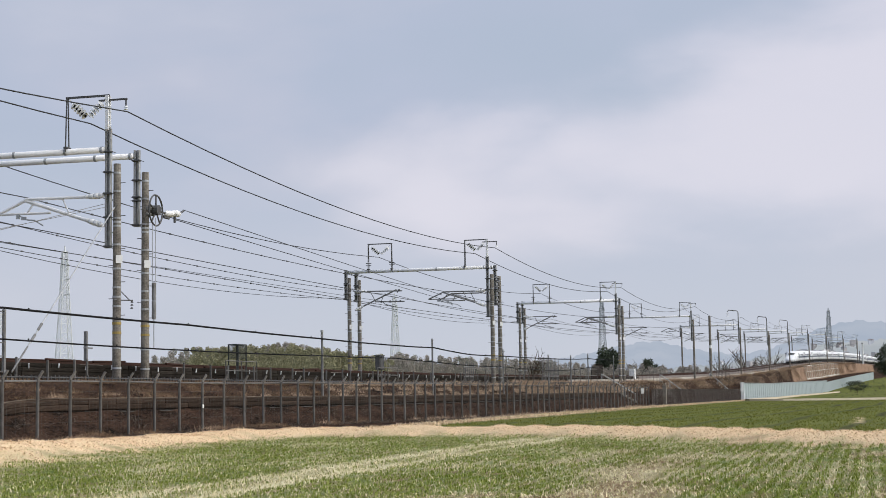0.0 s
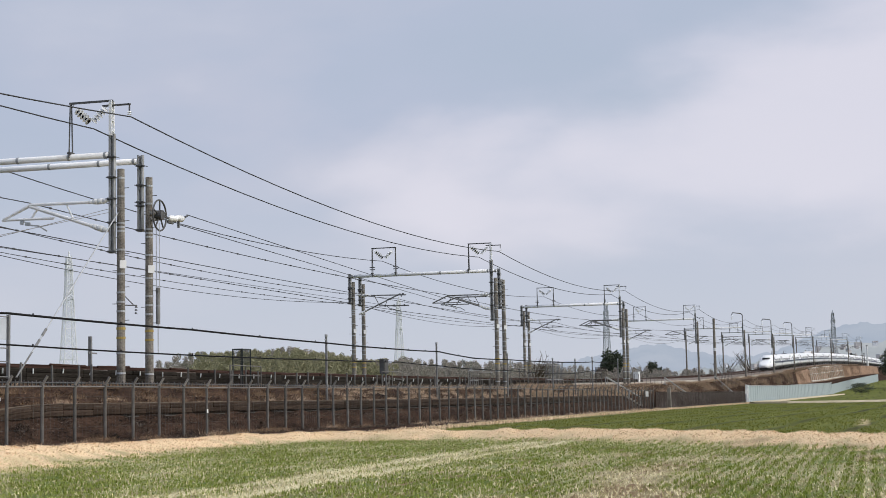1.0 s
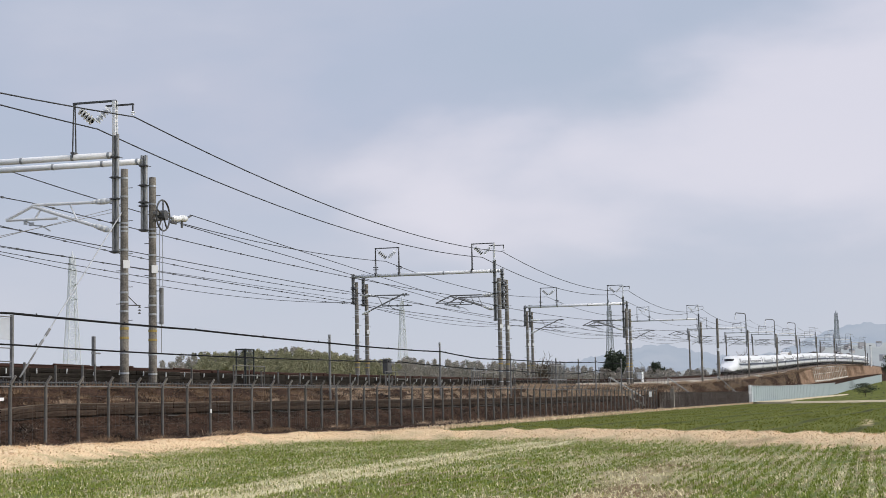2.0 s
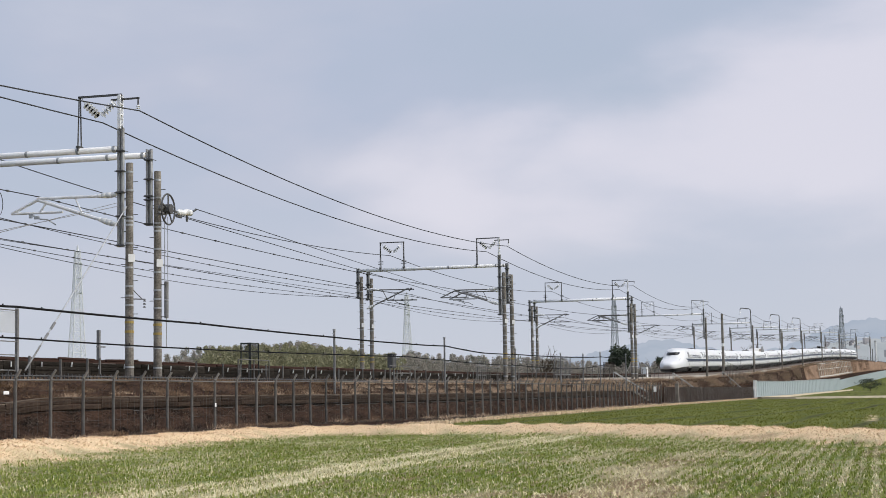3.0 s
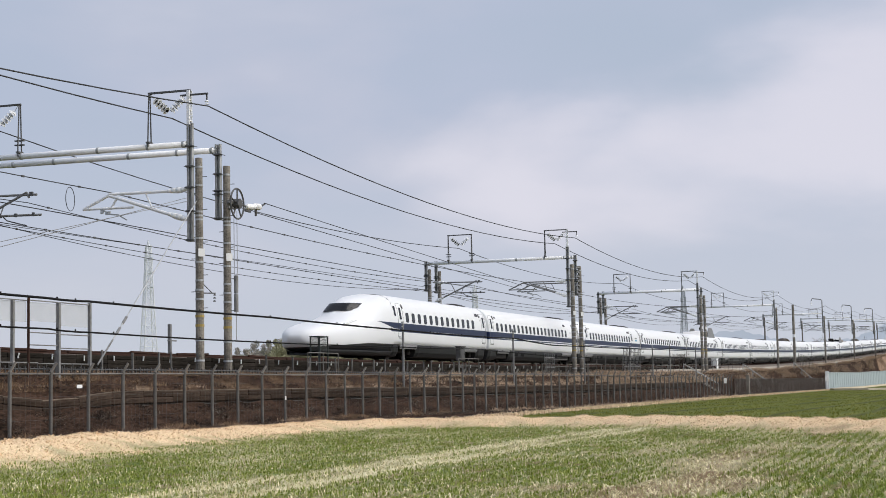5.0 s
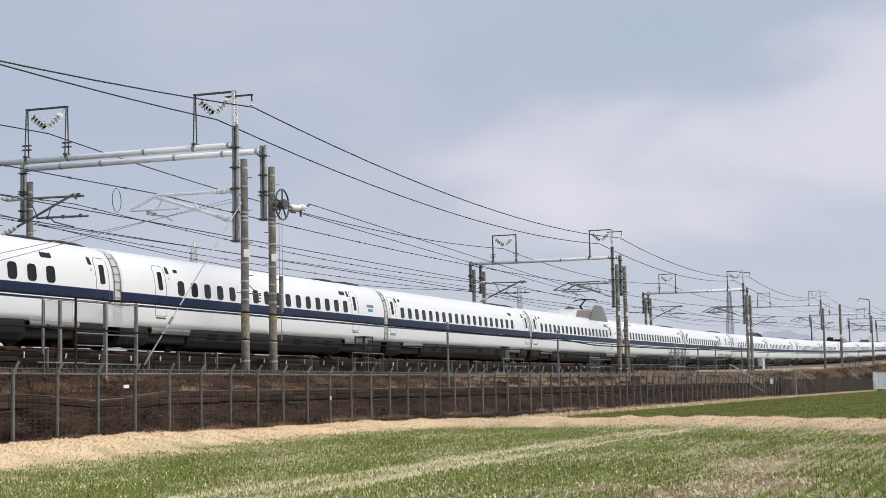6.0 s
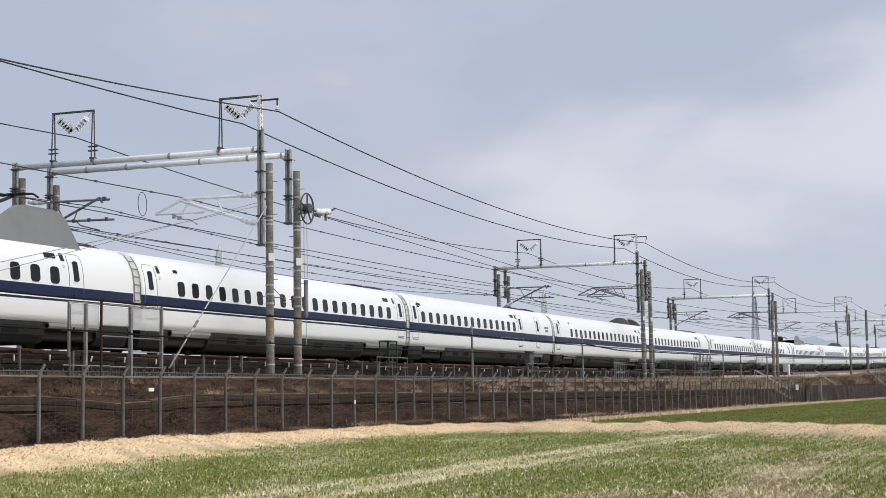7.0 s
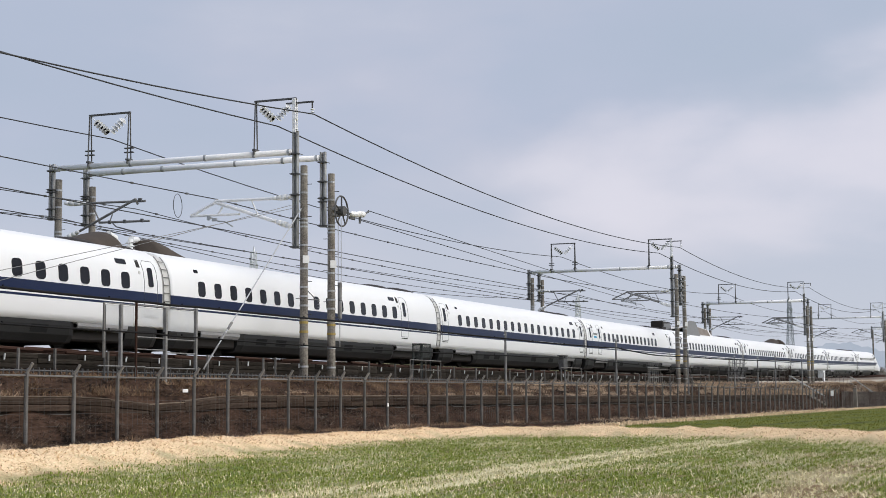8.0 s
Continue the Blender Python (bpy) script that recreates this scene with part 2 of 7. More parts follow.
def body_paint():
    """Gloss white car paint with a broad dark-blue band and a thin blue line below it."""
    m = bpy.data.materials.new("white_car_paint_with_blue_band")
    m.use_nodes = True
    nt = m.node_tree
    N, L = nt.nodes.new, nt.links.new
    b = nt.nodes["Principled BSDF"]
    co, sep = N("ShaderNodeTexCoord"), N("ShaderNodeSeparateXYZ")
    L(co.outputs["Object"], sep.inputs[0])

    def band(lo, hi, src=sep.outputs["Z"]):
        a, c, p = N("ShaderNodeMath"), N("ShaderNodeMath"), N("ShaderNodeMath")
        a.operation, c.operation, p.operation = "GREATER_THAN", "LESS_THAN", "MULTIPLY"
        a.inputs[1].default_value, c.inputs[1].default_value = lo, hi
        L(src, a.inputs[0])
        L(src, c.inputs[0])
        L(a.outputs[0], p.inputs[0])
        L(c.outputs[0], p.inputs[1])
        return p.outputs[0]
    attr = N("ShaderNodeAttribute")
    attr.attribute_name = "band"

    def calc(op, a, c):
        k = N("ShaderNodeMath")
        k.operation = op
        for sock, val in zip(k.inputs, (a, c)):
            if isinstance(val, (int, float)):
                sock.default_value = val
            else:
                L(val, sock)
        return k.outputs[0]
    # the band runs out to a point towards the nose
    low_edge = calc("SUBTRACT", 1.98, calc("MULTIPLY", attr.outputs["Fac"], 0.35))
    wide = calc("MULTIPLY", calc("GREATER_THAN", sep.outputs["Z"], low_edge), calc("LESS_THAN", sep.outputs["Z"], 1.98))
    thin = calc("MULTIPLY", band(1.50, 1.575), calc("GREATER_THAN", attr.outputs["Fac"], 0.7))
    two = calc("ADD", wide, thin)
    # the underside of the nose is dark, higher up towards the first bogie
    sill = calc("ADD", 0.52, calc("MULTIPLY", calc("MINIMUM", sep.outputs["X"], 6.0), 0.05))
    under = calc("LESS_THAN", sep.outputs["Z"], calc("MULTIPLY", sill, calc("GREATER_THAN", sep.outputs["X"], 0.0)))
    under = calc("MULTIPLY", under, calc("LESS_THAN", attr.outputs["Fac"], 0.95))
    n = N("ShaderNodeTexNoise")
    n.inputs["Scale"].default_value, n.inputs["Detail"].default_value = 0.8, 4
    L(co.outputs["Object"], n.inputs["Vector"])
    w = N("ShaderNodeMix")
    w.data_type = "RGBA"
    w.inputs["A"].default_value, w.inputs["B"].default_value = (0.79, 0.80, 0.815, 1), (0.74, 0.75, 0.765, 1)
    L(n.outputs[0], w.inputs["Factor"])
    mx = N("ShaderNodeMix")
    mx.data_type = "RGBA"
    mx.inputs["B"].default_value = (0.004, 0.012, 0.050, 1)
    L(two, mx.inputs["Factor"])
    L(w.outputs["Result"], mx.inputs["A"])
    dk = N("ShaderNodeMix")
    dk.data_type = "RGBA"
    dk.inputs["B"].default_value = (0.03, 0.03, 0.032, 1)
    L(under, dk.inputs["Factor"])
    L(mx.outputs["Result"], dk.inputs["A"])
    L(dk.outputs["Result"], b.inputs["Base Color"])
    b.inputs["Roughness"].default_value = 0.38
    b.inputs["Specular IOR Level"].default_value = 0.25
    return m


M_BODY = body_paint()
M_SKIRT = mat("dark_grey_underframe", (0.026, 0.026, 0.027), 0.5, 0.0, vary=(0.016, 0.016, 0.016), scale=0.7, amount=0.9, stretch=(0.3, 1, 1), spec=0.18)
# Sky reflection on the bogie covers is put into this lighter grey.
M_SKIRTGREY = mat("grey_bogie_cover", (0.28, 0.28, 0.285), 0.5, 0.0, vary=(0.15, 0.15, 0.15), scale=2, stretch=(0.3, 1, 1), spec=0.12)
M_GLASS = mat("dark_window_glass", (0.008, 0.008, 0.010), 0.15, vary=(0.014, 0.014, 0.017), scale=2, spec=0.22)
M_ROOFGREY = mat("grey_roof_cover", (0.20, 0.205, 0.21), 0.5, vary=(0.15, 0.15, 0.155), scale=2)
M_ROOFDARK = mat("dark_roof_equipment", (0.035, 0.031, 0.029), 0.6, vary=(0.02, 0.02, 0.02), scale=3, spec=0.1)
M_HOOD = mat("brown_roof_hood", (0.075, 0.062, 0.052), 0.7, vary=(0.04, 0.034, 0.03), scale=2, spec=0.12)
M_FAIRING = mat("white_roof_fairing", (0.76, 0.75, 0.74), 0.5, vary=(0.58, 0.56, 0.55), scale=1.5)
M_FPANEL = mat("grey_brown_panel", (0.27, 0.235, 0.215), 0.6, vary=(0.17, 0.145, 0.13), scale=0.8, amount=0.9)
M_GANGWAY = mat("pale_gangway_cover", (0.58, 0.58, 0.57), 0.6, vary=(0.36, 0.35, 0.33), scale=3)
M_EMBLEM = mat("blue_emblem", (0.05, 0.30, 0.50), 0.5)
M_SEAM = mat("door_seam", (0.20, 0.21, 0.22), 0.6)


def clear_sheet():
    m = mat("pale_translucent_sheet", (0.62, 0.64, 0.66), 0.4, vary=(0.52, 0.54, 0.56), scale=2)
    m.node_tree.nodes["Principled BSDF"].inputs["Alpha"].default_value = 0.42
    return m


M_CLEAR = clear_sheet()


# ---- track geometry ----
NEAR, BEND, RADIUS = 30.12, 67.34, 7483.0


def lat(s):
    return -max(s - BEND, 0.0) ** 2 / (2 * RADIUS)


def rail(s):
    a, b = min(max(s - 70, 0), 350), min(max(s - 420, 0), 350)
    return 3.1 + 0.029 * a * a / 700 + 0.029 * b - 0.029 * b * b / 700


def toe(s):
    """Level of the ground along the foot of the embankment."""
    if s < 120:
        return 0.40 - 0.35 * min(max((s - 60) / 50, 0.0), 1.0)
    if s < 330:
        return 0.05
    return max(0.05, (s - 330) / 160 * 0.9) if s < 490 else min(0.9 + (s - 490) * 0.0245, 7.0)


def at(s, off, dz=0.0):
    """A point of the railway: metres along, sideways from the near track, above the rails."""
    return Vector((s, NEAR + off + lat(s), rail(s) + dz))


def heading(s):
    return math.degrees(math.atan((lat(s + 1) - lat(s - 1)) / 2)), math.degrees(math.atan((rail(s + 1) - rail(s - 1)) / 2))


# ---- mesh helpers ----
def mesh_of(bm, name, smooth=False):
    me = bpy.data.meshes.new(name)
    bm.to_mesh(me)
    bm.free()
    if smooth:
        for p in me.polygons:
            p.use_smooth = True
    return me


def part(name, bm, material, parent=None, label="", smooth=False, m=None):
    """One mesh object out of a bmesh or a ready mesh, under its thing."""
    me = bm if isinstance(bm, bpy.types.Mesh) else mesh_of(bm, name, smooth)
    if not me.materials:
        me.materials.append(material)
    ob = new(name, me)
    if m is not None:
        ob.matrix_basis = m
    if parent is not None:
        ob.parent = parent
    return tagged(ob, label)


def thing(name, m, label, category, group="", kind=""):
    ob = new(name)
    ob.empty_display_size = 0.1
    ob.matrix_basis = m
    return tagged(ob, label, category, group, kind)


def box(bm, c, size, bevel=0.0, m=None):
    g = bmesh.ops.create_cube(bm, size=1.0)
    vs = g["verts"]
    bmesh.ops.scale(bm, vec=size, verts=vs)
    if bevel:
        es = list({e for v in vs for e in v.link_edges})
        r = bmesh.ops.bevel(bm, geom=es, offset=bevel, segments=1, affect="EDGES")
        vs = list({v for f in r["faces"] for v in f.verts} | {v for v in vs if v.is_valid})
    if m is not None:
        bmesh.ops.transform(bm, matrix=m, verts=vs)
    bmesh.ops.translate(bm, vec=c, verts=vs)
    return vs


def tube(bm, p0, p1, r0, r1=None, n=8, caps=True):
    p0, p1 = Vector(p0), Vector(p1)
    d = p1 - p0
    q = d.to_track_quat("Z", "Y").to_matrix()
    r1 = r0 if r1 is None else r1
    a, b = [], []
    for i in range(n):
        u = 2 * math.pi * i / n
        w = Vector((math.cos(u), math.sin(u), 0))
        a.append(bm.verts.new(p0 + q @ (w * r0)))
        b.append(bm.verts.new(p1 + q @ (w * r1)))
    for i in range(n):
        j = (i + 1) % n
        bm.faces.new((a[i], a[j], b[j], b[i]))
    if caps:
        bm.faces.new(a[::-1])
        bm.faces.new(b)


def pipe(bm, pts, r, n=5):
    """A bent round bar or wire through the points."""
    rings = []
    for i, p in enumerate(pts):
        p = Vector(p)
        d = Vector(pts[min(i + 1, len(pts) - 1)]) - Vector(pts[max(i - 1, 0)])
        q = d.to_track_quat("Z", "Y").to_matrix()
        rings.append([bm.verts.new(p + q @ Vector((math.cos(2 * math.pi * k / n) * r, math.sin(2 * math.pi * k / n) * r, 0))) for k in range(n)])
    for a, b in zip(rings, rings[1:]):
        for k in range(n):
            bm.faces.new((a[k], a[(k + 1) % n], b[(k + 1) % n], b[k]))
    bm.faces.new(rings[0][::-1])
    bm.faces.new(rings[-1])


def ring(bm, c, r, thick, axis=(0, 1, 0), n=20, k=5):
    q = Vector(axis).to_track_quat("Z", "Y").to_matrix()
    rows = []
    for i in range(n):
        u = 2 * math.pi * i / n
        o = Vector((math.cos(u), math.sin(u), 0))
        rows.append([bm.verts.new(Vector(c) + q @ (o * (r + thick * math.cos(2 * math.pi * j / k)) + Vector((0, 0, thick * math.sin(2 * math.pi * j / k))))) for j in range(k)])
    for i in range(n):
        for j in range(k):
            a, b = rows[i], rows[(i + 1) % n]
            bm.faces.new((a[j], b[j], b[(j + 1) % k], a[(j + 1) % k]))


def sweep(bm, sections, closed=False):
    """Faces between rows of points that all have the same count."""
    rows = [[bm.verts.new(p) for p in sec] for sec in sections]
    for a, b in zip(rows, rows[1:]):
        n = len(a)
        for k in range(n if closed else n - 1):
            bm.faces.new((a[k], b[k], b[(k + 1) % n], a[(k + 1) % n]))
    return rows


def flat_mesh(name, verts, quads):
    me = bpy.data.meshes.new(name)
    me.from_pydata(verts, [], quads)
    me.update()
    return me


# ---- ground ----
RIDGE = [(20, 18.7), (33, 21.1), (45, 22.7), (55, 23.3), (59.5, 21), (59.5, 14), (55, 8), (50.5, 4), (44.5, -0.5), (38, -6), (20, -20)]


def ridge_dist(x, y):
    best = np.full(np.shape(x), 1e9)
    for (ax, ay), (bx, by) in zip(RIDGE, RIDGE[1:]):
        dx, dy = bx - ax, by - ay
        u = np.clip(((x - ax) * dx + (y - ay) * dy) / (dx * dx + dy * dy), 0, 1)
        best = np.minimum(best, np.hypot(x - ax - u * dx, y - ay - u * dy))
    return best


def soft_noise(x, y, scale, seed):
    """Smooth random field built from a few turned waves."""
    rng = np.random.RandomState(seed)
    out = np.zeros(np.shape(x))
    for k in range(9):
        a, ph, f = rng.uniform(0, math.pi), rng.uniform(0, 7), rng.uniform(0.6, 1.8) / scale
        out = out + np.sin(2 * math.pi * f * (x * math.cos(a) + y * math.sin(a)) + ph + 1.3 * np.sin(0.7 * f * (x + y) + ph))
    return out / 4.0


def inside_near(x, y):
    """True on the camera's side of the straw ridge."""
    poly = RIDGE + [(-60, -20), (-60, 18)]
    r = np.zeros(np.shape(x), bool)
    for (ax, ay), (bx, by) in zip(poly, poly[1:] + poly[:1]):
        if ay != by:
            hit = ((ay > y) != (by > y)) & (x < (bx - ax) * (y - ay) / (by - ay) + ax)
            r ^= hit
    return r


def ground_z(x, y):
    x, y = np.asarray(x, float), np.asarray(y, float)
    d = ridge_dist(x, y)
    z = (0.36 + 0.15 * np.clip((45 - x) / 9, 0, 1) * (y > 15)) * np.exp(-(d / 1.25) ** 2) * (1 + 0.12 * soft_noise(x, y, 3.0, 5))
    z = z + 0.03 * soft_noise(x, y, 1.7, 3) * (x < 80)
    beyond = np.clip((x - 330) / 160, 0, None)
    z = z + np.where(x < 490, 0.9 * beyond, 0.9 + np.clip(x - 490, 0, 250) * 0.0245)
    return z - 0.9 * (y > 44) * (x < 330)


def ground():
    xs = np.concatenate([np.arange(-400, -20, 40), np.arange(-20, 18, 2), np.arange(18, 68, 0.3), np.arange(68, 330, 2.5), np.geomspace(330, 4800, 40)])
    ys = np.concatenate([-np.geomspace(2500, 24, 26), np.arange(-22, -8, 0.8), np.arange(-8, 26, 0.3), np.arange(26, 60, 2), np.geomspace(62, 3500, 34)])
    X, Y = np.meshgrid(xs, ys, indexing="ij")
    Z = ground_z(X, Y)
    n, m = X.shape
    v = np.stack([X, Y, Z], -1).reshape(-1, 3)
    i = np.arange(n * m).reshape(n, m)
    q = np.stack([i[:-1, :-1], i[1:, :-1], i[1:, 1:], i[:-1, 1:]], -1).reshape(-1, 4)
    me = flat_mesh("ground", v.tolist(), q.tolist())
    for p in me.polygons:
        p.use_smooth = True
    d = ridge_dist(X, Y)
    nearside = inside_near(X, Y)
    straw = np.clip(1.6 - d / 1.5 + 0.35 * soft_noise(X, Y, 2.0, 8), 0, 1)
    # a short bare ditch across the far field
    straw = np.maximum(straw, 0.75 * np.exp(-((Y - 0.5 - 0.1 * np.sin(X)) / 0.16) ** 2) * (X > 74) * (X < 92))
    dry, soil = dryness(X, Y), soilness(X, Y)
    for name, a in (("straw", straw), ("dry", dry * nearside), ("soil", soil), ("furrow", furrow(X, Y)), ("nearside", nearside.astype(float))):
        at_ = me.attributes.new(name, "FLOAT", "POINT")
        at_.data.foreach_set("value", a.reshape(-1).astype(np.float32))
    me.materials.append(ground_material())
    return tagged(new("ground", me), "flat winter wheat field with bare soil and straw between the rows", "field", kind="structure")


def furrow(x, y):
    """Thin furrows that wander a little along the far field."""
    v = y + 0.05 * x + 0.4 * np.sin(x / 19) + 0.22 * np.sin(x / 6.1 + y * 0.4)
    d = np.abs((v + 1.9) % 3.8 - 1.9)
    return np.exp(-(d / 0.30) ** 2) * np.clip(0.8 + 0.5 * soft_noise(x * 0.2, y, 6.0, 51), 0.1, 1)


def dryness(x, y):
    """How much straw lies in the near field: in a wheel track along the rows, and in broad patches."""
    track = np.exp(-((y - 10.2 - 0.15 * soft_noise(x, y * 0, 14, 2)) / 0.34) ** 2) + 0.9 * np.exp(-((y - 11.3 - 0.12 * soft_noise(x, y * 0, 14, 12)) / 0.34) ** 2)
    patch = np.clip(0.35 + 0.55 * soft_noise(x * 0.35, y, 4.0, 21), 0, 1)
    return np.clip(1.0 * track * (x < 54) + 0.62 * patch * (0.6 + 0.4 * np.sin(2 * math.pi * y / 0.55)), 0, 1)


def soilness(x, y):
    rut = np.exp(-((y - 4.2 - 0.3 * soft_noise(x, y * 0, 12, 4)) / 0.7) ** 2) * np.clip((44 - x) / 12, 0, 1)
    bare = np.clip(soft_noise(x * 0.3, y, 3.0, 33) - 0.35, 0, 1) * (y < 8)
    furrow_line = 0.8 * np.exp(-((y - 10.75 - 0.13 * soft_noise(x, y * 0, 14, 7)) / 0.13) ** 2) * (x < 56)
    return np.clip(rut + bare + furrow_line, 0, 1)


def ground_material():
    m = bpy.data.materials.new("field_soil_and_wheat")
    m.use_nodes = True
    nt = m.node_tree
    N, L = nt.nodes.new, nt.links.new
    b = nt.nodes["Principled BSDF"]
    b.inputs["Roughness"].default_value, b.inputs["Specular IOR Level"].default_value = 0.95, 0.1
    g = N("ShaderNodeNewGeometry")

    def noise_tex(scale, detail=5, stretch=(1, 1, 1)):
        mp, n = N("ShaderNodeMapping"), N("ShaderNodeTexNoise")
        mp.inputs["Scale"].default_value = stretch
        n.inputs["Scale"].default_value, n.inputs["Detail"].default_value = scale, detail
        L(g.outputs["Position"], mp.inputs[0])
        L(mp.outputs[0], n.inputs["Vector"])
        return n.outputs[0]

    def mixc(f, a, c):
        x = N("ShaderNodeMix")
        x.data_type = "RGBA"
        for sock, val in ((x.inputs["Factor"], f), (x.inputs["A"], a), (x.inputs["B"], c)):
            if isinstance(val, tuple):
                sock.default_value = (*val, 1)
            elif isinstance(val, float):
                sock.default_value = val
            else:
                L(val, sock)
        return x.outputs["Result"]

    def attr(name):
        a = N("ShaderNodeAttribute")
        a.attribute_name = name
        return a.outputs["Fac"]

    def rng(v, lo, hi, a=0.0, c=1.0):
        r = N("ShaderNodeMapRange")
        r.inputs["From Min"].default_value, r.inputs["From Max"].default_value = lo, hi
        r.inputs["To Min"].default_value, r.inputs["To Max"].default_value = a, c
        L(v, r.inputs["Value"])
        return r.outputs[0]
    coarse, mid, fine = noise_tex(0.25, 4, (0.35, 1, 1)), noise_tex(2.2, 5, (0.4, 1, 1)), noise_tex(16, 4)
    green = mixc(rng(fine, 0.35, 0.65), (0.06, 0.09, 0.016), (0.16, 0.20, 0.05))
    soil = mixc(rng(fine, 0.3, 0.7), (0.08, 0.05, 0.027), (0.30, 0.20, 0.11))
    near = mixc(rng(mid, 0.45, 0.68), green, soil)
    straw = mixc(rng(fine, 0.3, 0.65), (0.58, 0.43, 0.25), (0.88, 0.70, 0.47))
    near = mixc(attr("soil"), near, soil)
    near = mixc(attr("dry"), near, mixc(rng(fine, 0.3, 0.7), (0.40, 0.36, 0.20), (0.76, 0.70, 0.50)))
    # far wheat: even green with thin dark furrows
    far = mixc(rng(coarse, 0.35, 0.65), (0.095, 0.112, 0.018), (0.145, 0.155, 0.032))
    far = mixc(rng(fine, 0.3, 0.7, 0.0, 0.5), far, (0.12, 0.145, 0.04))
    far = mixc(rng(noise_tex(0.5, 6, (0.12, 1, 1)), 0.35, 0.68, 0.0, 0.6), far, (0.07, 0.082, 0.014))
    far = mixc(rng(noise_tex(1.3, 6, (0.3, 1, 1)), 0.5, 0.75, 0.0, 0.6), far, (0.17, 0.175, 0.05))
    far = mixc(rng(attr("furrow"), 0.15, 0.9, 0.0, 0.9), far, (0.035, 0.036, 0.014))
    far = mixc(rng(noise_tex(0.02, 3), 0.62, 0.70), far, (0.16, 0.16, 0.07))
    c = mixc(attr("nearside"), far, near)
    c = mixc(attr("straw"), c, straw)
    L(c, b.inputs["Base Color"])
    bp = N("ShaderNodeBump")
    bp.inputs["Strength"].default_value, bp.inputs["Distance"].default_value = 0.8, 0.05
    L(fine, bp.inputs["Height"])
    L(bp.outputs[0], b.inputs["Normal"])
    return m


ground()


# ---- embankment ----
def levels(a, b, step):
    return [a + (b - a) * i / max(1, round((b - a) / step)) for i in range(max(1, round((b - a) / step)) + 1)]


def embankment():
    def section(s):
        r, t = rail(s) - 3.1, toe(s)
        mid = 1.25 + max(0.0, r) * 0.5 + (t - 0.4) * 0.5
        prof = [(-9.0, t - 1.2), (-6.6, t - 0.05), (-6.0, t), (-5.35, t + (mid - t) * 0.62), (-4.98, mid), (-4.6, mid + 0.42), (-4.0, 2.12 + r), (-2.75, 2.30 + r), (-2.2, 2.62 + r), (6.5, 2.62 + r), (7.0, 2.3 + r), (8.6, 2.2 + r), (13.0, -1.2 + t)]
        j = 0.05 * math.sin(s * 1.7) + 0.04 * math.sin(s * 3.9 + 1)
        return [(s, NEAR + o + lat(s), z + (j if 3 <= k <= 6 else 0)) for k, (o, z) in enumerate(prof)]
    bm = bmesh.new()
    sweep(bm, [section(s) for s in levels(-330, 20, 10) + levels(21, 180, 1.0) + levels(184, 900, 6)])
    bmesh.ops.recalc_face_normals(bm, faces=bm.faces)
    ob = part("embankment", bm, M_EARTH, smooth=True)
    return tagged(ob, "earth railway embankment covered with dead brown grass", "embankment", kind="structure")


def track_bed(off, name):
    bm = bmesh.new()
    sec = [(-1.9, -0.5), (-1.45, -0.17), (1.45, -0.17), (1.9, -0.5)]
    sweep(bm, [[at(s, off + o, z) for o, z in sec] for s in levels(-330, 900, 8)])
    bmesh.ops.recalc_face_normals(bm, faces=bm.faces)
    bed = tagged(part(name, bm, M_BALLAST), "stone ballast bed carrying two running rails", "track bed", kind="structure")
    for side in (-0.7525, 0.7525):
        bm = bmesh.new()
        sec = [(-0.07, -0.17), (-0.02, -0.15), (-0.02, -0.04), (-0.036, -0.035), (-0.036, 0), (0.036, 0), (0.036, -0.035), (0.02, -0.04), (0.02, -0.15), (0.07, -0.17)]
        sweep(bm, [[at(s, off + side + o, z) for o, z in sec] for s in levels(-330, 900, 8)])
        bmesh.ops.recalc_face_normals(bm, faces=bm.faces)
        part("rail", bm, M_RUST, bed, "rust-brown steel running rail")


embankment()
track_bed(0.0, "track_bed_near")
track_bed(4.3, "track_bed_far")


# ---- train ----
CAR, NOSE_CAR, SPEED, NOSE_AT = 25.0, 27.35, 75.36, 447.1
HALF = 1.68
SIDE = [(1.30, 0.80), (1.60, 0.84), (1.655, 1.05), (1.68, 1.45), (1.68, 1.95), (1.66, 2.35), (1.60, 2.70), (1.47, 3.02), (1.26, 3.28), (0.95, 3.45), (0.5, 3.545), (0.0, 3.57)]
SKIRT = [(1.595, 0.835), (1.60, 0.70), (1.56, 0.42), (1.44, 0.20), (1.15, 0.14), (0.0, 0.14)]


def half_width(z):
    for (a, za), (b, zb) in zip(SIDE[1:], SIDE[2:]):
        if za <= z <= zb:
            return a + (b - a) * (z - za) / (zb - za)
    return HALF


def loop_of(pts):
    return pts + [(-y, z) for y, z in reversed(pts[:-1])]


MESHES = {}


def cached(key, make):
    if key not in MESHES:
        MESHES[key] = make()
    return MESHES[key]


def with_band(me, f):
    a = me.attributes.new("band", "FLOAT", "POINT")
    a.data.foreach_set("value", np.array([f(v.co) for v in me.vertices], np.float32))
    return me


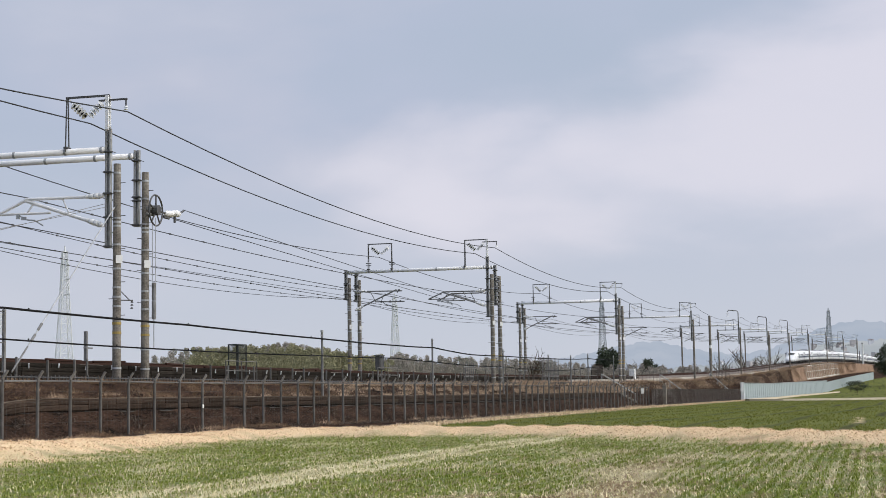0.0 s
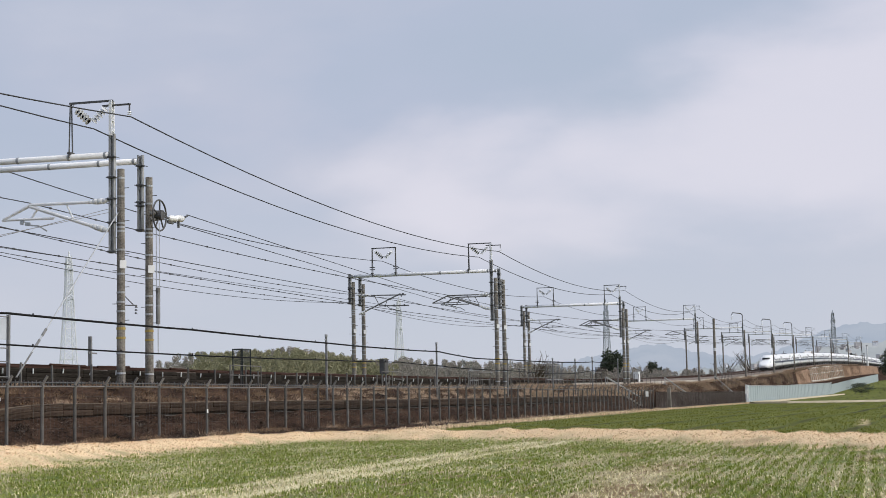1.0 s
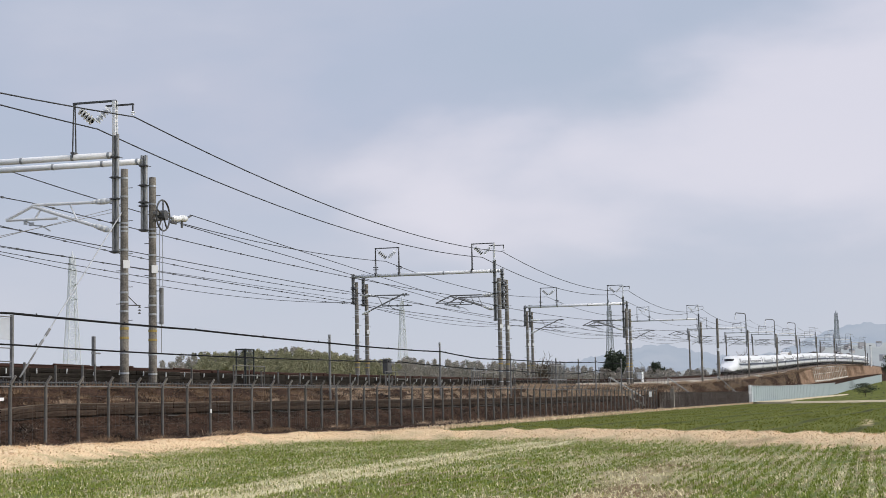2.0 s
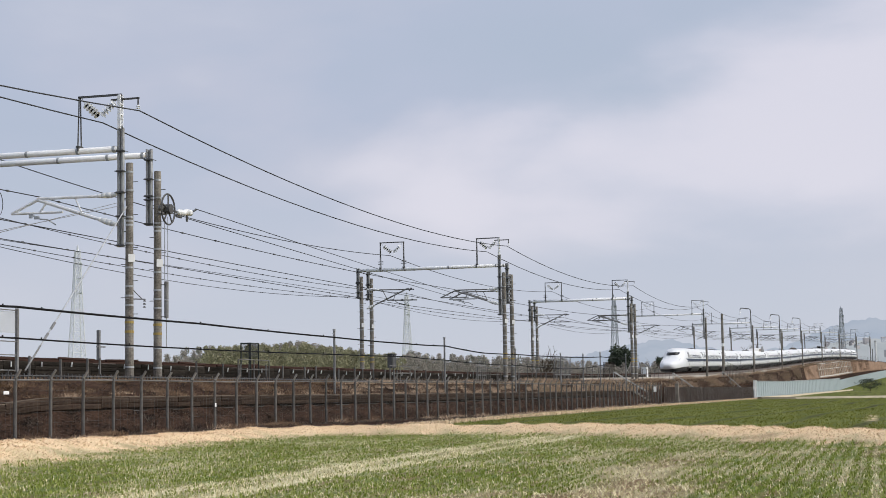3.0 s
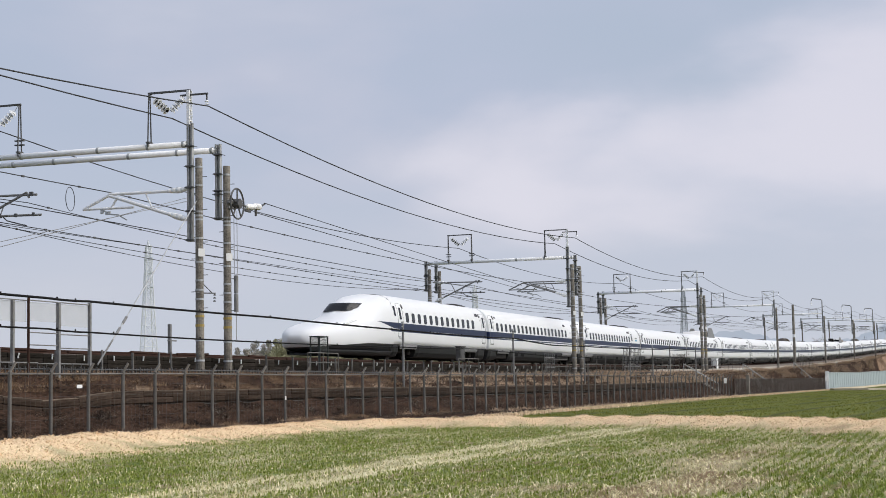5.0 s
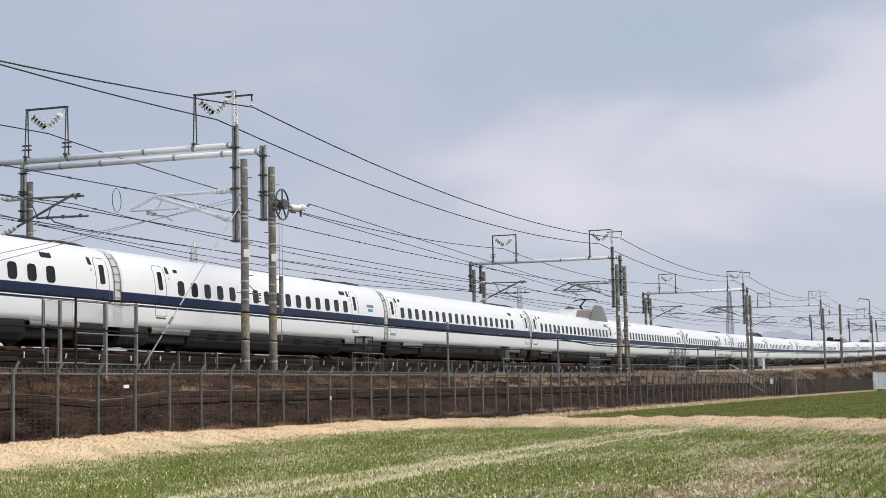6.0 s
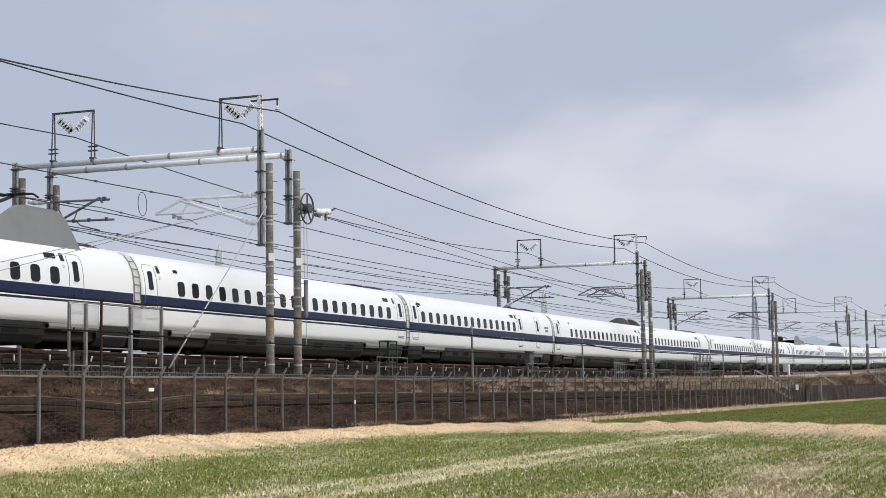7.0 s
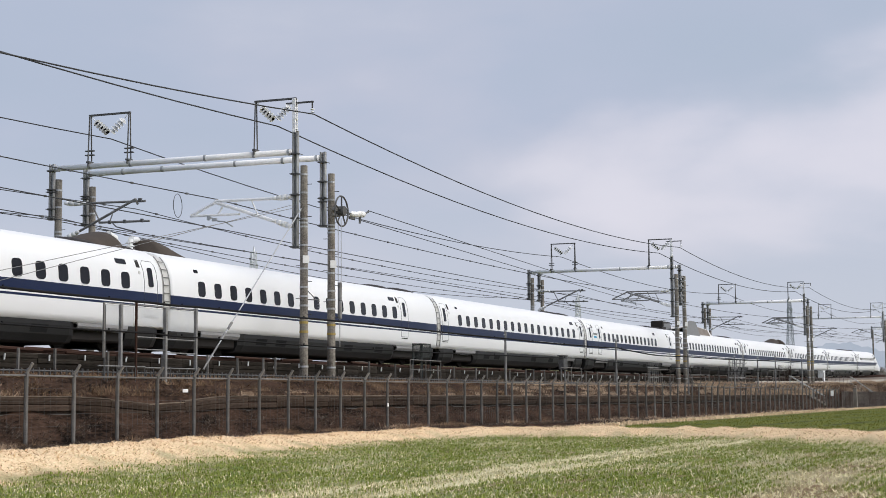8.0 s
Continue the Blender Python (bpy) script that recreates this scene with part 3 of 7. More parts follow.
def shell_mesh(x0, x1, open_front=False):
    bm = bmesh.new()
    pts = loop_of(SIDE)
    secs = []
    front = [(x0, 1.0)] if open_front else [(x0, 0.965), (x0 + 0.04, 0.99), (x0 + 0.12, 1.0)]
    for x, k in front + [(x, 1.0) for x in levels(x0 + 2, x1 - 2, 3)] + [(x1 - 0.12, 1.0), (x1 - 0.04, 0.99), (x1, 0.965)]:
        secs.append([(x, y * k, 2.0 + (z - 2.0) * k) for y, z in pts])
    rows = sweep(bm, secs)
    if not open_front:
        bm.faces.new(rows[0])
    bm.faces.new(rows[-1][::-1])
    bmesh.ops.recalc_face_normals(bm, faces=bm.faces)
    return with_band(mesh_of(bm, "body", True), lambda c: 1.0)


def skirt_mesh(x0, x1, bogies):
    bm = bmesh.new()
    pts = loop_of(SKIRT)
    for a, b in zip([x0] + [c + 1.45 for c in bogies], [c - 1.45 for c in bogies] + [x1]):
        rows = sweep(bm, [[(x, y * k, z) for y, z in pts] for x, k in ((a, 0.94), (a + 0.35, 1.0), ((a + b) / 2, 1.0), (b - 0.35, 1.0), (b, 0.94))])
        bm.faces.new(rows[0])
        bm.faces.new(rows[-1][::-1])
    bmesh.ops.recalc_face_normals(bm, faces=bm.faces)
    return mesh_of(bm, "underframe")


def cover_mesh(sg):
    """The shallow cover over a bogie, with a sloping lower rim."""
    bm = bmesh.new()
    rows = sweep(bm, [[(x, sg * 1.50, 0.84), (x, sg * 1.625, 0.82), (x * 0.98, sg * 1.63, 0.72), (x * 0.96, sg * 1.56, 0.60)] for x in (-1.42, -1.2, 0, 1.2, 1.42)])
    bmesh.ops.recalc_face_normals(bm, faces=bm.faces)
    bmesh.ops.solidify(bm, geom=list(bm.faces), thickness=0.04)
    return mesh_of(bm, "bogie_cover")


def bogie_mesh():
    bm = bmesh.new()
    box(bm, (0, 0, 0.55), (2.9, 2.0, 0.3), 0.05)
    for x in (-1.25, 1.25):
        for y in (-0.7525, 0.7525):
            tube(bm, (x, y - 0.065, 0.43), (x, y + 0.065, 0.43), 0.43, n=18)
        tube(bm, (x, -1.0, 0.43), (x, 1.0, 0.43), 0.09, n=8)
        for y in (-1.08, 1.08):
            box(bm, (x, y, 0.45), (0.45, 0.24, 0.3), 0.04)
    return mesh_of(bm, "bogie")


def pane_mesh(w, h, r):
    """A rounded pane that follows the tumblehome, with a thin dark rim; it lies proud by a few millimetres."""
    bm = bmesh.new()
    pts = []
    for cx, cz, a0 in ((w / 2 - r, h / 2 - r, 0), (-w / 2 + r, h / 2 - r, 90), (-w / 2 + r, -h / 2 + r, 180), (w / 2 - r, -h / 2 + r, 270)):
        pts += [(cx + r * math.cos(radians(a0 + k * 30)), cz + r * math.sin(radians(a0 + k * 30))) for k in range(4)]
    a = [bm.verts.new((x, 0.02, z)) for x, z in pts]
    b = [bm.verts.new((x, -0.006, z)) for x, z in pts]
    c = [bm.verts.new((x * 0.93, -0.002, z * 0.95)) for x, z in pts]
    n = len(pts)
    for k in range(n):
        j = (k + 1) % n
        bm.faces.new((a[k], a[j], b[j], b[k]))
        bm.faces.new((b[k], b[j], c[j], c[k]))
    bm.faces.new(c)
    bmesh.ops.recalc_face_normals(bm, faces=bm.faces)
    return mesh_of(bm, "pane")


def on_side(x, z, sg):
    """Pose of a piece on the car's side at height z, leaning with the wall."""
    y0, y1 = half_width(z - 0.15), half_width(z + 0.15)
    lean = math.degrees(math.atan2(y0 - y1, 0.3))
    return pose(x, -half_width(z) - 0.004, z, -lean, 0, 0) if sg < 0 else pose(x, half_width(z) + 0.004, z, lean, 0, 180)


def door_mesh():
    """Seam round a plug door, 0.75 x 1.85 m, a foot rail below and the door's rounded edge."""
    bm = bmesh.new()
    w, z0, z1 = 0.40, 1.24, 3.05
    pts = [(-w, z0)] + [(-w, z) for z in (1.6, 2.0, 2.35, 2.7)] + [(-w, z1 - 0.12), (-w + 0.12, z1), (w - 0.12, z1), (w, z1 - 0.12)] + [(w, z) for z in (2.7, 2.35, 2.0, 1.6)] + [(w, z0)]
    pipe(bm, [(x, -half_width(z) - 0.003, z) for x, z in pts + pts[:2]], 0.012, 4)
    return mesh_of(bm, "door")


def step_mesh():
    bm = bmesh.new()
    box(bm, (0, -half_width(1.1) - 0.01, 1.17), (0.7, 0.03, 0.035))
    return mesh_of(bm, "door_step")


def gangway_mesh():
    """Outer cover between two cars, ribbed like a ladder."""
    bm = bmesh.new()
    pts = loop_of([(y * 0.965, 1.0 + (z - 1.0) * 0.975 if z > 1.0 else z) for y, z in SIDE])
    sweep(bm, [[(x, y, z) for y, z in pts] for x in (-0.27, 0.0, 0.27)])
    bmesh.ops.recalc_face_normals(bm, faces=bm.faces)
    return mesh_of(bm, "gangway", True)


def ladder_mesh(sg):
    bm = bmesh.new()
    if sg:
        for k in range(9):
            z = 0.95 + k * 0.27
            tube(bm, (-0.2, sg * (half_width(z) * 0.965 + 0.03), z), (0.2, sg * (half_width(z) * 0.965 + 0.03), z), 0.016, n=4)
        for x in (-0.2, 0.2):
            for a, b in zip(range(9), range(1, 10)):
                za, zb = 0.95 + a * 0.27, min(0.95 + b * 0.27, 3.3)
                tube(bm, (x, sg * (half_width(za) * 0.965 + 0.03), za), (x, sg * (half_width(zb) * 0.965 + 0.03), zb), 0.016, n=4)
    return mesh_of(bm, "ladder")


def hump_mesh(l, w, h):
    """A low rounded roof fairing."""
    bm = bmesh.new()
    secs = []
    for x in (-l / 2, -l / 2 + 0.25 * l * 0.4, -l * 0.28, 0, l * 0.28, l / 2 - 0.25 * l * 0.4, l / 2):
        k = max(0.05, 1 - (abs(x) / (l / 2)) ** 4)
        secs.append([(x, w / 2 * math.cos(u), 3.47 + (0.1 + h * k) * math.sin(u)) for u in [math.pi * i / 8 for i in range(9)]])
    sweep(bm, secs)
    bmesh.ops.recalc_face_normals(bm, faces=bm.faces)
    return mesh_of(bm, "roof_hump", True)


def shield_mesh(sg):
    """The tall sound screen beside a pantograph: a trapezium leaning inwards."""
    bm = bmesh.new()
    secs = []
    for d in (0.0, 0.06):
        secs.append([(-3.65, sg * (1.28 - d), 3.26), (-1.75, sg * (1.12 - d), 4.26), (-1.45, sg * (1.10 - d), 4.40), (-1.0, sg * (1.10 - d), 4.46), (0.55, sg * (1.10 - d), 4.46), (1.05, sg * (1.11 - d), 4.36), (1.3, sg * (1.12 - d), 4.18), (1.9, sg * (1.28 - d), 3.26)])
    a, b = [[bm.verts.new(p) for p in s] for s in secs]
    n = len(a)
    bm.faces.new(a)
    bm.faces.new(b[::-1])
    for k in range(n):
        bm.faces.new((a[k], b[k], b[(k + 1) % n], a[(k + 1) % n]))
    bmesh.ops.recalc_face_normals(bm, faces=bm.faces)
    return mesh_of(bm, "sound_screen")


def pantograph_mesh():
    bm = bmesh.new()
    box(bm, (0, 0, 3.72), (1.3, 0.7, 0.2), 0.06)
    tube(bm, (0.45, 0, 3.8), (-1.45, 0, 4.38), 0.09, 0.07)
    tube(bm, (-1.45, 0, 4.38), (0.1, 0, 4.9), 0.07, 0.05)
    box(bm, (0.1, 0, 4.95), (0.34, 1.1, 0.05), 0.02)
    pipe(bm, [(0.1, -0.95, 4.80), (0.1, -0.75, 4.93), (0.1, 0, 4.99), (0.1, 0.75, 4.93), (0.1, 0.95, 4.80)], 0.035)
    for y in (-0.5, 0.5):
        for x in (-0.5, 0.5):
            tube(bm, (x, y, 3.5), (x, y, 3.72), 0.08, n=8)
    return mesh_of(bm, "pantograph")


def slope_cover_mesh():
    """Long sloped fairing before the pantograph, its end cut open."""
    bm = bmesh.new()
    secs = [[(x, -w, 3.36), (x, -w * 0.90, 3.40 + h), (x, 0, 3.46 + h), (x, w * 0.90, 3.40 + h), (x, w, 3.36)] for x, w, h in ((-3.4, 0.95, 0.0), (-2.2, 1.05, 0.16), (-0.9, 1.12, 0.50), (1.5, 1.14, 0.60), (4.0, 1.14, 0.66), (4.25, 1.1, 0.50))]
    sweep(bm, secs)
    bmesh.ops.recalc_face_normals(bm, faces=bm.faces)
    return mesh_of(bm, "pantograph_fairing")


def fairing_panel_mesh(sg):
    """The brown sloping panel in the fairing's flank."""
    bm = bmesh.new()
    outer = [(-1.1, 1.135, 3.40), (-0.3, 1.065, 3.88), (3.3, 1.075, 4.02), (3.9, 1.155, 3.42)]
    a = [bm.verts.new((x, sg * y, z)) for x, y, z in outer]
    b = [bm.verts.new((x, sg * (y - 0.05), z)) for x, y, z in outer]
    bm.faces.new(a)
    bm.faces.new(b[::-1])
    for k in range(4):
        bm.faces.new((a[k], b[k], b[(k + 1) % 4], a[(k + 1) % 4]))
    bmesh.ops.recalc_face_normals(bm, faces=bm.faces)
    return mesh_of(bm, "fairing_panel")


def joint_cover_mesh():
    """Two dark hoods over the cable joint at a car end, open towards each other."""
    bm = bmesh.new()
    secs = [[(x, w * math.cos(u), 3.44 + h * math.sin(u)) for u in [math.pi * i / 8 for i in range(9)]] for x, w, h in ((-2.6, 0.60, 0.05), (-1.7, 0.74, 0.30), (-0.8, 0.84, 0.54), (-0.3, 0.84, 0.62), (0.0, 0.78, 0.52))]
    rows = sweep(bm, secs)
    bm.faces.new(rows[-1])
    bmesh.ops.recalc_face_normals(bm, faces=bm.faces)
    return mesh_of(bm, "cable_joint_hood", True)


def cable_joint_mesh():
    """A post insulator and a slanting cable end at the car's end."""
    bm = bmesh.new()
    tube(bm, (0.25, 0.1, 3.5), (0.25, 0.1, 3.95), 0.10, 0.09, n=10)
    tube(bm, (0.2, 0.1, 3.95), (-0.5, -0.1, 4.02), 0.12, 0.10, n=10)
    for k in range(3):
        tube(bm, (0.25, 0.1, 3.58 + k * 0.12), (0.25, 0.1, 3.62 + k * 0.12), 0.15, n=10)
    return mesh_of(bm, "cable_joint")


def folded_pantograph_mesh():
    bm = bmesh.new()
    box(bm, (0, 0, 3.68), (1.3, 0.8, 0.22), 0.06)
    box(bm, (-0.6, 0, 3.98), (0.35, 1.0, 0.5), 0.08, pose(0, 0, 0, 0, 0, 0))
    tube(bm, (-0.6, 0, 3.85), (0.9, 0, 4.08), 0.06, n=6)
    pipe(bm, [(0.9, -0.8, 4.0), (0.9, -0.6, 4.12), (0.9, 0.6, 4.12), (0.9, 0.8, 4.0)], 0.04)
    return mesh_of(bm, "folded_pantograph")


def logo(car, x):
    """A small emblem beside a door, drawn as two plain bars."""
    for dz, w, material in ((0.10, 0.85, M_ROOFGREY), (-0.10, 0.6, M_EMBLEM)):
        me = cached(("logo", w), lambda: pane_mesh(w, 0.13, 0.03))
        for sg in (-1, 1):
            part("emblem", me, material, car, m=on_side(x, 2.35 + dz, sg))


def fit_side(parent, x, z, w, h, key, material, name, label="", sides=(-1, 1)):
    me = cached(("pane", w, h, key), lambda: pane_mesh(w, h, min(w, h) * 0.30))
    for sg in sides:
        part(name, me, material, parent, label, m=on_side(x, z, sg))


def add_doors(car, xs):
    me = cached("door", door_mesh)
    for x in xs:
        for sg in (-1, 1):
            part("door_step", cached("step", step_mesh), M_BLACK, car, m=pose(x, 0, 0, 0, 0, 0 if sg < 0 else 180))
            part("door", me, M_SEAM, car, "white plug door with a small window", m=pose(x, 0, 0, 0, 0, 0 if sg < 0 else 180))
        fit_side(car, x, 2.5, 0.30, 0.66, "d", M_GLASS, "door_window")


def car_end(car, x):
    part("gangway", cached("gangway", gangway_mesh), M_GANGWAY, car, "pale ribbed gangway cover", m=pose(x, 0, 0))
    for sg in (-1, 1):
        part("ladder", cached(("ladder", sg), lambda: ladder_mesh(sg)), M_GREYSTEEL, car, m=pose(x, 0, 0))


def number_marks(car, x, z=2.92):
    """Car number and class marks, too small to read: plain bars."""
    me = cached("mark", lambda: pane_mesh(0.20, 0.28, 0.01))
    dot = cached("dot", lambda: pane_mesh(0.12, 0.12, 0.055))
    for sg in (-1, 1):
        part("number_mark", me, M_ROOFDARK, car, "small grey number mark", m=on_side(x, z, sg))
        part("class_mark", dot, M_GANGWAY, car, "small round class mark", m=on_side(x, z - 0.30, sg))


def middle_car(i, front_door, first, count, pitch, rear_door):
    """Local x runs from -12.5 at the leading end to +12.5."""
    car = thing("train_car", pose(0, 0, 0), "white high-speed train car with a dark-blue band", "train car", "cars of the train")
    x0 = -CAR / 2
    part("body", cached("shell", lambda: shell_mesh(-12.23, 12.23)), M_BODY, car)
    part("underframe", cached("skirt", lambda: skirt_mesh(-12.1, 12.1, (-8.75, 8.75))), M_SKIRT, car, "dark grey smooth underframe panels")
    for x in (-8.75, 8.75):
        part("bogie", cached("bogie", bogie_mesh), M_ROOFDARK, car, m=pose(x, 0, 0))
        for sg in (-1, 1):
            part("bogie_cover", cached(("cover", sg), lambda: cover_mesh(sg)), M_SKIRTGREY, car, m=pose(x, 0, 0))
    part("floor_pan", cached("pan", lambda: pan_mesh(-12.1, 12.1)), M_ROOFDARK, car)
    for x in (-5.6, -4.0, 2.2, 5.4):
        for sg in (-1, 1):
            part("louvre_panel", cached(("louvre", sg), lambda: louvre_mesh(sg)), M_BLACK, car, m=pose(x, 0, 0))
    car_end(car, 12.5)
    for k in range(count):
        fit_side(car, x0 + first + k * pitch, 2.31, 0.49, 0.54, "w", M_GLASS, "window")
    doors = [d for d in (front_door, rear_door) if d is not None]
    add_doors(car, [x0 + d for d in doors])
    last = first + (count - 1) * pitch
    fit_side(car, x0 + last - 0.1, 2.93, 0.62, 0.20, "s", M_GLASS, "destination_sign")
    fit_side(car, x0 + first - 0.2, 2.93, 0.30, 0.13, "s", M_GLASS, "seat_sign")
    if rear_door:
        number_marks(car, x0 + rear_door - 0.65)
    if front_door:
        number_marks(car, x0 + front_door + 0.65)
    if i % 2 == 0:
        part("roof_hump", cached("hump", lambda: hump_mesh(2.0, 1.5, 0.13)), M_ROOFDARK, car, m=pose(10.6, 0, 0))
    for x in (9.0, 11.1) if i % 2 else (7.8,):
        part("roof_hump", cached("hump2", lambda: hump_mesh(1.7, 1.5, 0.12)), M_ROOFDARK, car, m=pose(x, 0, 0))
    return car


def pan_mesh(x0, x1):
    bm = bmesh.new()
    box(bm, ((x0 + x1) / 2, 0, 0.55), (x1 - x0, 2.7, 0.56), 0.06)
    return mesh_of(bm, "floor_pan")


def louvre_mesh(sg):
    """A leaning dark louvre let into the underframe."""
    bm = bmesh.new()
    sweep(bm, [[(x + 0.25 * (z - 0.5), sg * (y + 0.004), z) for y, z in ((1.60, 0.70), (1.58, 0.56), (1.56, 0.45), (1.47, 0.33))] for x in (-0.42, 0.0, 0.42)])
    bmesh.ops.recalc_face_normals(bm, faces=bm.faces)
    bmesh.ops.solidify(bm, geom=list(bm.faces), thickness=0.01)
    return mesh_of(bm, "louvre")


def smooth_table(table, d):
    """Monotone smooth interpolation in a small table."""
    xs = [a for a, _ in table]
    if d <= xs[0]:
        return table[0][1]
    for k in range(len(table) - 1):
        if d <= xs[k + 1]:
            (a, va), (b, vb) = table[k], table[k + 1]
            def slope(j):
                if j <= 0 or j >= len(table) - 1:
                    return 0.0 if j else (table[1][1] - table[0][1]) / (table[1][0] - table[0][0])
                return (table[j + 1][1] - table[j - 1][1]) / (table[j + 1][0] - table[j - 1][0])
            h = b - a
            u = (d - a) / h
            return (2 * u ** 3 - 3 * u * u + 1) * va + (u ** 3 - 2 * u * u + u) * h * slope(k) + (-2 * u ** 3 + 3 * u * u) * vb + (u ** 3 - u * u) * h * slope(k + 1)
    return table[-1][1]


WIDTH = [(0, 0.30), (0.15, 0.60), (0.5, 0.90), (1.2, 1.15), (2.5, 1.36), (4.5, 1.53), (7.0, 1.66), (9.0, 1.68), (14, 1.68)]
BELLY = [(0, 0.95), (0.15, 0.70), (0.5, 0.50), (1.2, 0.36), (3, 0.28), (6, 0.26), (14, 0.26)]
BONNET = [(0, 1.10), (0.15, 1.28), (0.5, 1.45), (1.2, 1.62), (2.5, 1.82), (4.0, 2.00), (6.0, 2.27), (8.0, 2.62), (10.0, 3.12), (12.0, 3.50), (14, 3.57)]
CANOPY = [(0, 0), (4.0, 0.0), (4.8, 0.14), (5.7, 0.62), (6.6, 0.80), (8.0, 0.52), (9.5, 0.10), (10.5, 0.0), (14, 0)]


def nose_section(d, n=15):
    """Half the outline at d metres behind the tip, from belly to crown."""
    w, lo, hi, c = (smooth_table(t, d) for t in (WIDTH, BELLY, BONNET, CANOPY))
    k = min(1.0, max(0.0, (d - 5.2) / 4.4))
    k = k * k * (3 - 2 * k)
    out = []
    mid = lo + (hi - lo) * 0.45
    for i in range(n + 1):
        u = -math.pi / 2 + math.pi * i / n
        p = 0.52
        y = w * abs(math.cos(u)) ** p if i not in (0, n) else 0.0
        s = math.sin(u)
        z = mid + (hi - mid) * abs(s) ** 0.8 if s > 0 else mid - (mid - lo) * abs(s) ** 0.6
        z += c * math.exp(-(y / 0.86) ** 4) * (1 if s > 0 else 0)
        out.append((y, z))
    if k > 0:
        full = [(0, 0.26), (0.8, 0.26)] + [(1.35, 0.28), (1.60, 0.84)] + SIDE[2:]
        acc = [0.0]
        for a, b in zip(full, full[1:]):
            acc.append(acc[-1] + math.hypot(b[0] - a[0], b[1] - a[1]))
        la = [0.0]
        for a, b in zip(out, out[1:]):
            la.append(la[-1] + math.hypot(b[0] - a[0], b[1] - a[1]))
        res = []
        for (y, z), l in zip(out, la):
            q = l / la[-1] * acc[-1]
            j = max(m for m in range(len(acc) - 1) if acc[m] <= q + 1e-9)
            v = (q - acc[j]) / (acc[j + 1] - acc[j])
            fy, fz = full[j][0] + (full[j + 1][0] - full[j][0]) * v, full[j][1] + (full[j + 1][1] - full[j][1]) * v
            res.append((y + (fy - y) * k, z + (fz - z) * k))
        out = res
    return out


def nose_mesh():
    bm = bmesh.new()
    ds = [0, 0.05, 0.15, 0.3, 0.5, 0.8, 1.2, 1.8, 2.5, 3.2, 4.0, 4.5, 5.0, 5.5, 6.0, 6.5, 7.0, 7.5, 8.0, 8.7, 9.2, 9.6]
    secs = []
    for d in ds:
        h = nose_section(d)
        secs.append([(d, -y, z) for y, z in h] + [(d, y, z) for y, z in reversed(h[1:-1])])
    rows = sweep(bm, secs, closed=True)
    bm.faces.new(rows[0])
    bmesh.ops.recalc_face_normals(bm, faces=bm.faces)
    return with_band(mesh_of(bm, "nose", True), lambda c: 0.9 * min(1.0, max(0.0, (c.x - 7.2) / 2.4)))


def windscreen_mesh():
    """Dark cockpit glass that wraps round the canopy's front and flanks."""
    bm = bmesh.new()
    ds = levels(4.7, 8.6, 0.03)
    rows = []
    for d in ds:
        h = nose_section(d, 300)[150:]
        rows.append([(-y, z) for y, z in h] + [(y, z) for y, z in reversed(h[:-1])])
    made = {}

    def vert(i, j):
        if (i, j) not in made:
            y, z = rows[i][j]
            made[i, j] = bm.verts.new((ds[i] - 0.016, y * 1.012, z + 0.014))
        return made[i, j]
    for i in range(len(ds) - 1):
        for j in range(len(rows[0]) - 1):
            y = (rows[i][j][0] + rows[i + 1][j + 1][0]) / 2
            z = (rows[i][j][1] + rows[i + 1][j + 1][1]) / 2
            back = max(0.0, ds[i] - 6.6)
            if abs(y) < 0.90 - 0.10 * max(0.0, 2.68 - z) / 0.15 and 2.48 + 0.16 * back ** 2 < z < 2.90 - 0.16 * back ** 2 and not abs(y) < 0.02:
                bm.faces.new((vert(i, j), vert(i + 1, j), vert(i + 1, j + 1), vert(i, j + 1)))
    bmesh.ops.recalc_face_normals(bm, faces=bm.faces)
    return mesh_of(bm, "windscreen", True)


